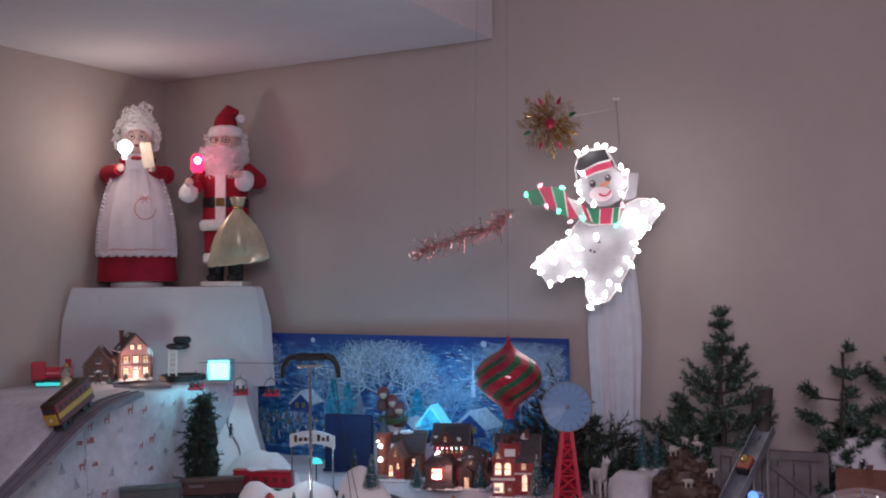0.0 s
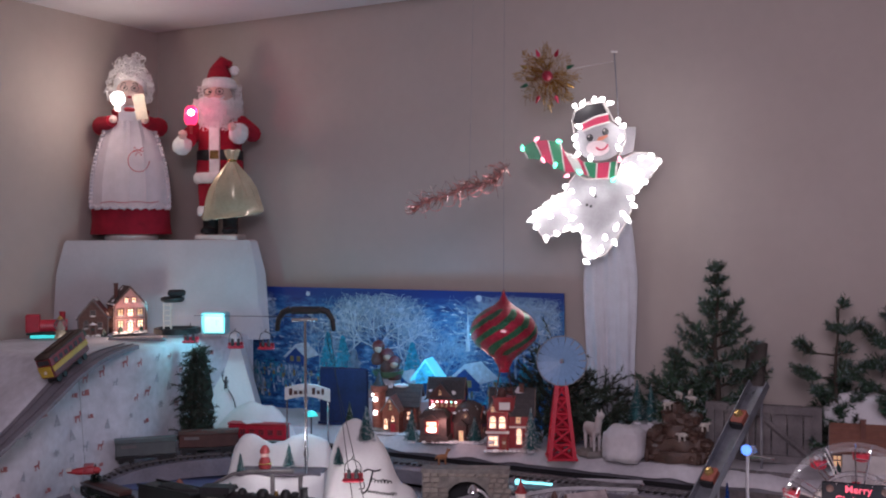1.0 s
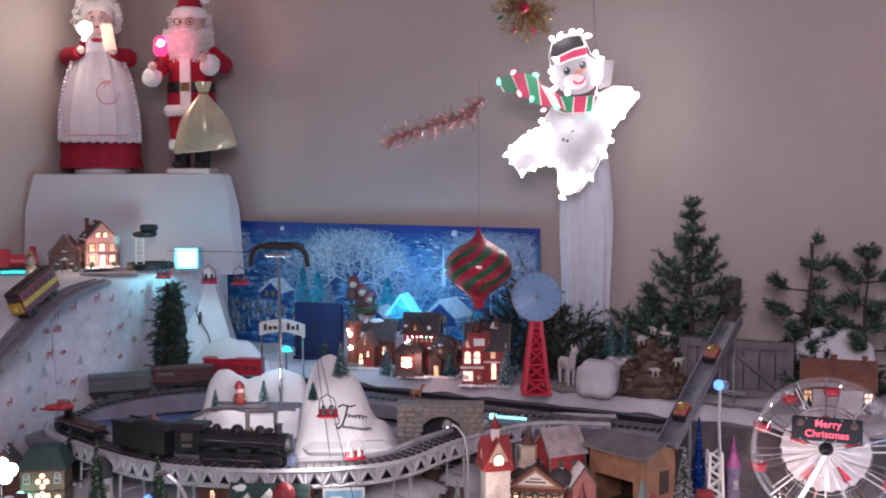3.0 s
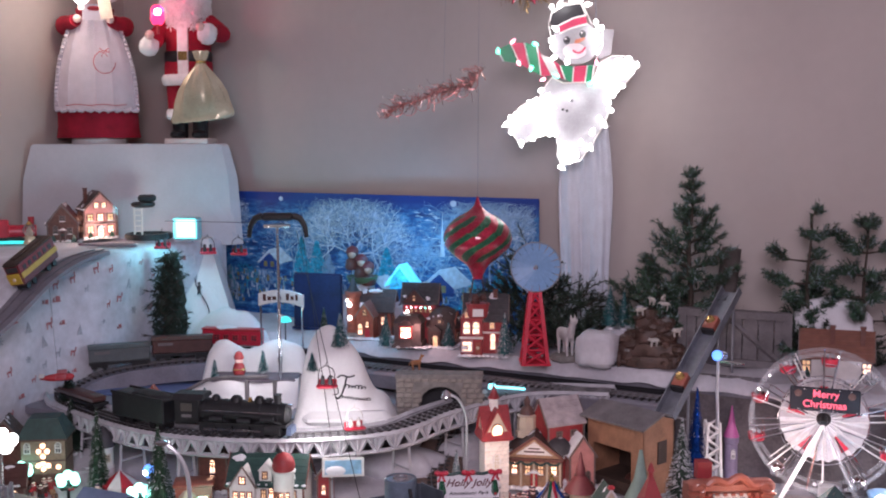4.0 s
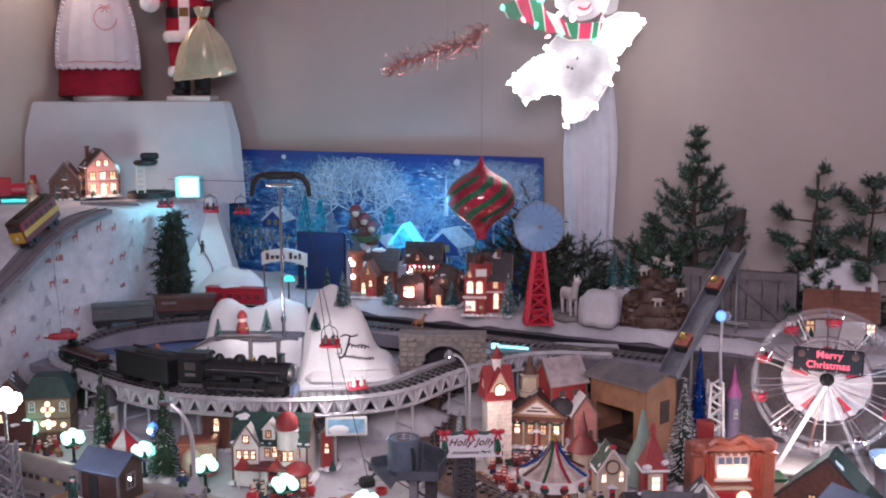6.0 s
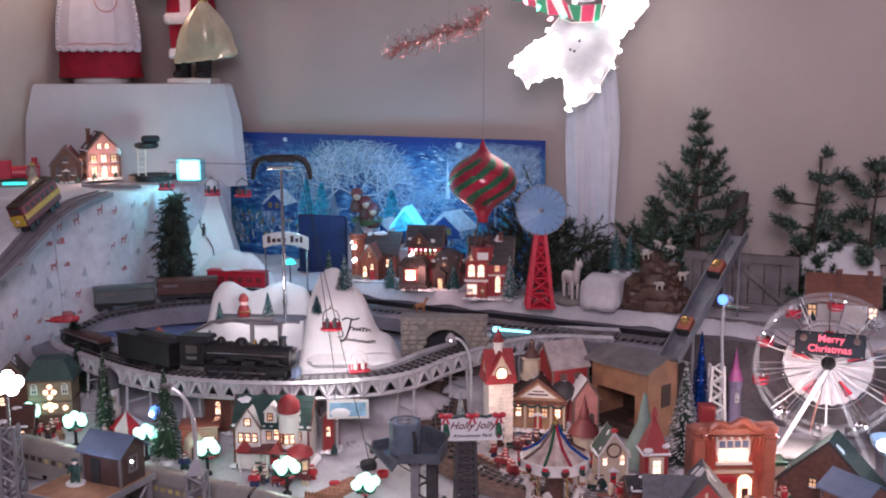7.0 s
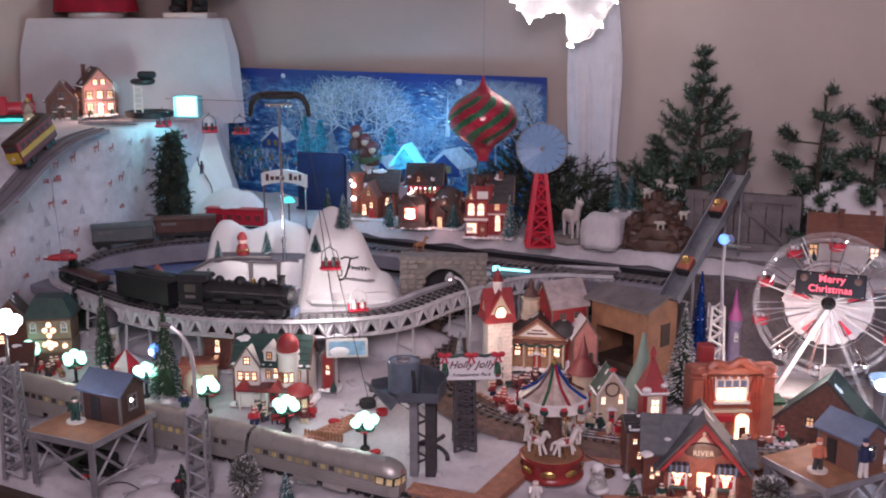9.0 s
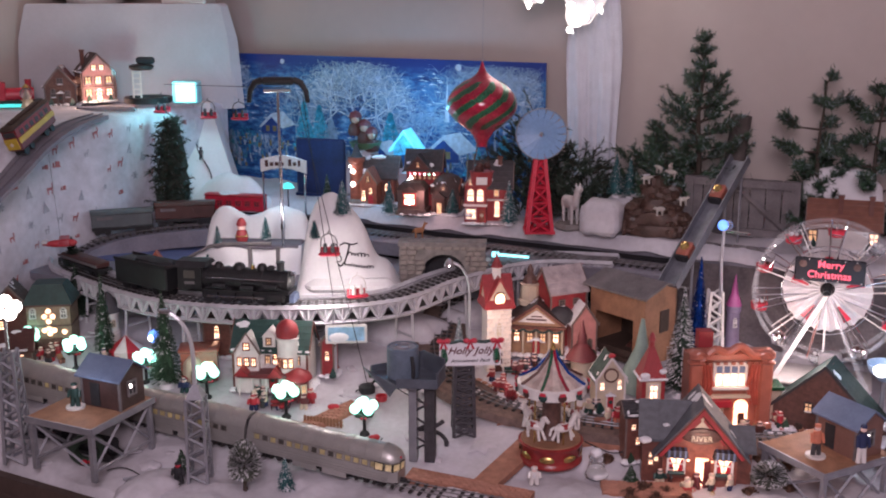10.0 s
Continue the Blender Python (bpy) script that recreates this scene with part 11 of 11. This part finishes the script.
# ---- paths, fences and small litter on the table ----
PAVE = mat("brick_path_print", (0.36, 0.17, 0.12), 0.7, var=0.3, scale=90, bump=0.3, rand=0.3)
PAVEB = mat("path_base_print", (0.33, 0.15, 0.10), 0.7, var=0.3, scale=60, bump=0.3)
path = thing("brick_path", (0, 0, 0), 0, "orange brick path sheet lying on the snow", "path", kind="structure")
brick = B().rbox((0, 0, 0.002), (0.0150, 0.0072, 0.004), 0.0008).done("brick", 0)
brick.materials.append(PAVE)


def lay(x0, y0, ang, l, w):
    b = B()
    pts = []
    for u, v in ((-0.01, -w / 2 - 0.006), (l, -w / 2 - 0.006), (l, w / 2 - 0.002), (-0.01, w / 2 - 0.002)):
        x, y = x0 + u * math.cos(ang) - v * math.sin(ang), y0 + u * math.sin(ang) + v * math.cos(ang)
        pts.append(Vector((x, y, ground_z(y) + 0.0055)))
    b.take(pts + [p - Vector((0, 0, 0.014)) for p in pts], [(0, 1, 2, 3), (0, 1, 5, 4), (1, 2, 6, 5), (2, 3, 7, 6), (3, 0, 4, 7)])
    part("path_base", b, PAVEB, path, smooth=0)
    for i in range(int(l / 0.016)):
        for j in range(int(w / 0.008)):
            u, v = i * 0.016 + (0.008 if j % 2 else 0), j * 0.008 - w / 2
            x, y = x0 + u * math.cos(ang) - v * math.sin(ang), y0 + u * math.sin(ang) + v * math.cos(ang)
            part("brick", brick, PAVE, path, loc=pose(x, y, ground_z(y) + 0.004, -14 * math.cos(ang) * -1, 0, math.degrees(ang)), smooth=0)


lay(-0.055, 2.045, radians(-22), 0.26, 0.040)
lay(0.085, 1.995, radians(55), 0.19, 0.048)
lay(0.14, 2.225, radians(-8), 0.30, 0.024)
lay(0.34, 1.985, radians(-4), 0.17, 0.056)
lay(0.31, 2.165, radians(-6), 0.20, 0.040)
lay(-0.315, 2.195, radians(38), 0.15, 0.036)
fc = thing("picket_fence", at(-0.305, 2.225), -18, "low orange-brown picket fence", "fence")
for i in range(12):
    part("picket", B().prism([(-0.003, 0), (0.003, 0), (0.003, 0.018), (0, 0.022), (-0.003, 0.018)], -0.001, 0.001), WOOD, fc, loc=(0.008 * i, 0, 0), smooth=0)
for z in (0.006, 0.014):
    part("rail", B().box((0.044, 0.002, z), (0.098, 0.0015, 0.002)), WOOD, fc, smooth=0)
fc = thing("picket_fence", at(0.205, 2.465), 8, "short dark picket fence behind the carousel", "fence")
for i in range(10):
    part("picket", B().prism([(-0.003, 0), (0.003, 0), (0.003, 0.018), (0, 0.022), (-0.003, 0.018)], -0.001, 0.001), GREYW, fc, loc=(0.008 * i, 0, 0), smooth=0)
ic = thing("acrylic_figure", at(0.328, 2.045), 0, "clear and white acrylic snow ornament", "ornament")
part("body", B().lathe([(0.022, 0), (0.024, 0.006), (0.018, 0.024), (0.014, 0.030), (0.016, 0.044), (0.008, 0.058), (0.001, 0.062)], 16, wob=0.12), ICE, ic)
part("snow_cap", B().ball((0, 0, 0.054), 0.013, 10, 0.8, wob=0.2), SNOWY, ic)
part("snow_foot", B().ball((0.004, -0.006, 0.008), 0.022, 10, 0.4, wob=0.2), SNOWY, ic)
sg2 = thing("crane_figure", at(-0.150, 2.33), 20, "dark toy crane arm with a red tub", "toy crane")
part("arm", B().tube([(-0.02, 0, 0.01), (0.0, 0, 0.045), (0.05, -0.02, 0.035), (0.075, -0.03, 0.010)], 0.003, 6), BLACK, sg2)
part("tub", B().lathe([(0.010, 0), (0.013, 0.002), (0.014, 0.014), (0.011, 0.014), (0.010, 0.004)], 12, (0.0, -0.04, 0)), RED, sg2)
part("body", B().rbox((-0.02, 0.01, 0.014), (0.035, 0.03, 0.024), 0.005), COAL, sg2)
for i, (x, y, m, l) in enumerate(((-0.245, 2.27, RED, "tiny red sleigh in the snow"), (-0.145, 2.16, RED, "tiny red bucket by the lamp"), (-0.36, 2.275, RED, "tiny red bench by the porch"), (0.43, 2.345, BARN, "small red roof piece"), (0.17, 2.31, BARN, "small red kiosk in the street"))):
    t = thing("red_trinket", at(x, y), 30 * i, l, "trinket", "red trinkets")
    part("body", B().rbox((0, 0, 0.010), (0.026, 0.014, 0.012), 0.004), m, t)
    part("runner", B().tube([(-0.015, 0.006, 0.002), (0.012, 0.006, 0.002), (0.018, 0.006, 0.008)], 0.001, 5).tube([(-0.015, -0.006, 0.002), (0.012, -0.006, 0.002), (0.018, -0.006, 0.008)], 0.001, 5), INK, t)
# loose cotton tufts along the front edge and under the viaduct
for i, (x, y, s) in enumerate(((-0.10, 2.60, 0.085), (0.10, 2.68, 0.07), (-0.22, 2.62, 0.06), (-0.60, 1.975, 0.06))):
    b = B()
    b.ball((0, 0, 0), s, 28, 0.55, sx=1.4, sy=0.8, wob=0.25)
    solid("cotton_drift", b, SNOW, at(x, y, 0.0), 20 * i, "soft drift of white cotton snow", "snow drift", "cotton drifts", smooth=180)


def lay_beside(line, off, w, i0, i1):
    """Bricks laid in rows beside a curving line."""
    for i in range(i0, min(i1, len(line) - 1)):
        d = (line[i + 1] - line[i - 1]).normalized()
        q = Vector((-d.y, d.x, 0)).normalized()
        for j in range(int(w / 0.008)):
            p = line[i] + q * (off + 0.008 * j) + d * (0.008 if j % 2 else 0)
            part("brick", brick, PAVE, path, loc=pose(p.x, p.y, ground_z(p.y) + 0.003, 14, 0, math.degrees(math.atan2(d.y, d.x))), smooth=0)


lay_beside(MID, -0.062, 0.018, 14, 44)
lay_beside(MID, 0.046, 0.014, 22, 40)
ap = thing("toy_aeroplane", (-0.985, 2.66, 1.075), 18, "small red toy aeroplane hung on a wire", "toy aeroplane")
part("fuselage", B().lathe([(0.003, -0.045), (0.009, -0.02), (0.011, 0.01), (0.008, 0.035), (0.002, 0.040)], 10, m=pose(0, 0, 0, 0, 90, 0)), RED, ap)
part("wing", B().rbox((0.008, 0, 0.006), (0.026, 0.12, 0.004), 0.0015), RED, ap)
part("tail", B().rbox((-0.040, 0, 0.006), (0.014, 0.042, 0.003), 0.001), WHITEG, ap)
part("wire", B().cyl((0, 0, 0.008), (-0.03, 0.30, 0.29), 0.0006, n=4), GALV, ap)

# ---- motifs printed on the mountain cloth ----
MOR = mat("print_red", (0.44, 0.17, 0.18), 0.9, var=0.4, scale=60)
MOG = mat("print_grey", (0.40, 0.42, 0.48), 0.9, var=0.3, scale=60)
rnd = random.Random(15)
star_m = B()
for k in range(3):
    star_m.box((0, 0, 0), (0.026, 0.0012, 0.004), m=pose(0, 0, 0, 0, 60 * k, 0))
sled_m = B().box((0, 0, 0), (0.030, 0.0012, 0.004)).box((0.004, 0, 0.009), (0.016, 0.0012, 0.014)).box((-0.012, 0, 0.006), (0.004, 0.0012, 0.012))
tree_m = B().prism([(-0.012, -0.014), (0.012, -0.014), (0.0, 0.022)], -0.0006, 0.0006)
deer_m = B().box((0, 0, 0), (0.020, 0.0012, 0.007)).box((0.011, 0, 0.009), (0.004, 0.0012, 0.014)).box((-0.007, 0, -0.009), (0.003, 0.0012, 0.014)).box((0.007, 0, -0.009), (0.003, 0.0012, 0.014))
shapes = []
for mb, m in ((star_m, MOG), (sled_m, MOR), (tree_m, MOG), (deer_m, MOR), (deer_m, MOG)):
    if isinstance(mb, B):
        me = mb.done("motif", 0) if mb.bm.is_valid else shapes[-1].copy()
        if me.materials:
            me.materials.clear()
        me.materials.append(m)
        shapes.append(me)
placed = []
for i in range(420):
    v, k = rnd.uniform(1.72, 2.70), rnd.uniform(0.06, 0.72)
    top = 1.355 if v > 2.0 else 1.355 - 0.62 * ((2.0 - v) / 0.58) ** 1.2
    z = top + (0.80 - top) * k
    if any(abs(v - a) < 0.042 and abs(z - c) < 0.048 for a, c in placed):
        continue
    placed.append((v, z))
    u = -2.27 + 0.02 * k ** 1.5 + 0.012 * math.sin(v * 17 + k * 3)
    s = rnd.uniform(0.55, 0.95)
    ob = part("motif", rnd.choice(shapes), MOR, mountain, loc=pose(u + 0.005, v, z, 0, rnd.uniform(-12, 12), 90) @ Matrix.Diagonal((s, 1, s, 1)), smooth=0)

bl = thing("blue_bulb_lamp", (-0.700, 2.46, ground_z(2.46)), 0, "small bright blue-white bulb on a short stalk beside the tent", "lamp")
part("stalk", B().cyl((0, 0, 0), (0, 0, 0.052), 0.003, n=8), GALV, bl)
part("bulb", B().ball((0, 0, 0.066), 0.017, 14), mat("lit_blue_bulb", (0.2, 0.4, 1.0)), bl, "glowing blue glass bulb")
part("filament", B().ball((-0.006, -0.014, 0.066), 0.007, 8), BULBW, bl)
# splintered rock faces between the boulders
rnd = random.Random(19)
for i in range(40):
    x, z = rnd.uniform(-0.08, 0.08), rnd.uniform(0.005, 0.12)
    if abs(x) > 0.1 - 0.45 * z:
        x *= 0.55
    b = B().ball((0, 0, 0), rnd.uniform(0.007, 0.014), 6, rnd.uniform(0.6, 1.2))
    for v in b.bm.verts:
        v.co *= rnd.uniform(0.6, 1.3)
    part("rock_chip", b, STONE if i % 4 == 0 else ROCK, rk, loc=pose(x, 0.015 - 0.075 * (1 - z / 0.14) + rnd.uniform(-0.012, 0.006), z, rnd.uniform(-40, 40), rnd.uniform(-40, 40), rnd.uniform(0, 180)), smooth=0)
# rumpled tufts that break up the flat snow
rnd = random.Random(77)
TUFT = [B().ball((0, 0, 0), 0.02, 14, 0.32, sx=1.0 + 0.3 * k, wob=0.7).done("tuft", 180) for k in range(3)]
for me in TUFT:
    me.materials.append(SNOW)
tufts = thing("snow_tufts", (0, 0, 0), 0, "loose tufts of white batting scattered over the table", "snow tufts", kind="stuff")
for i in range(150):
    x, y = rnd.uniform(-0.95, 0.95), rnd.uniform(2.08, 2.62)
    s_ = rnd.uniform(0.4, 1.1)
    part("tuft", TUFT[i % 3], SNOW, tufts, loc=pose(x, y, ground_z(y) - 0.003, 14, 0, rnd.uniform(0, 360)) @ Matrix.Scale(s_, 4), smooth=180)

# rust-coloured moss heaps round the public house
rnd = random.Random(91)
for x, y, r in ((0.415, 1.975, 0.026), (0.46, 1.965, 0.020), (0.66, 2.02, 0.020), (0.36, 2.10, 0.016), (0.50, 2.26, 0.018), (0.385, 1.955, 0.022), (0.435, 1.945, 0.018), (0.49, 1.94, 0.016), (0.70, 2.05, 0.024), (0.735, 2.075, 0.020), (0.69, 2.10, 0.018), (0.63, 1.965, 0.018), (0.72, 1.99, 0.016)):
    b = B()
    for i in range(220):
        a, e = rnd.uniform(0, math.tau), rnd.uniform(0, 1.5)
        d = Vector((math.cos(a) * math.cos(e), math.sin(a) * math.cos(e), math.sin(e) * 0.8))
        w_ = Vector((-math.sin(a), math.cos(a), 0)) * 0.0016
        p = d * r * rnd.uniform(0.8, 1.15)
        b.take([d * r * 0.4, p + w_, p - w_], [(0, 1, 2)])
    b.ball((0, 0, 0), r * 0.75, 10, 0.8, wob=0.5)
    solid("moss_heap", b, mat("rust_moss", (0.12, 0.06, 0.04), 0.9, var=0.5, scale=60), at(x, y), 0, "small heap of rust-brown moss in the snow", "moss", "moss heaps", smooth=0)
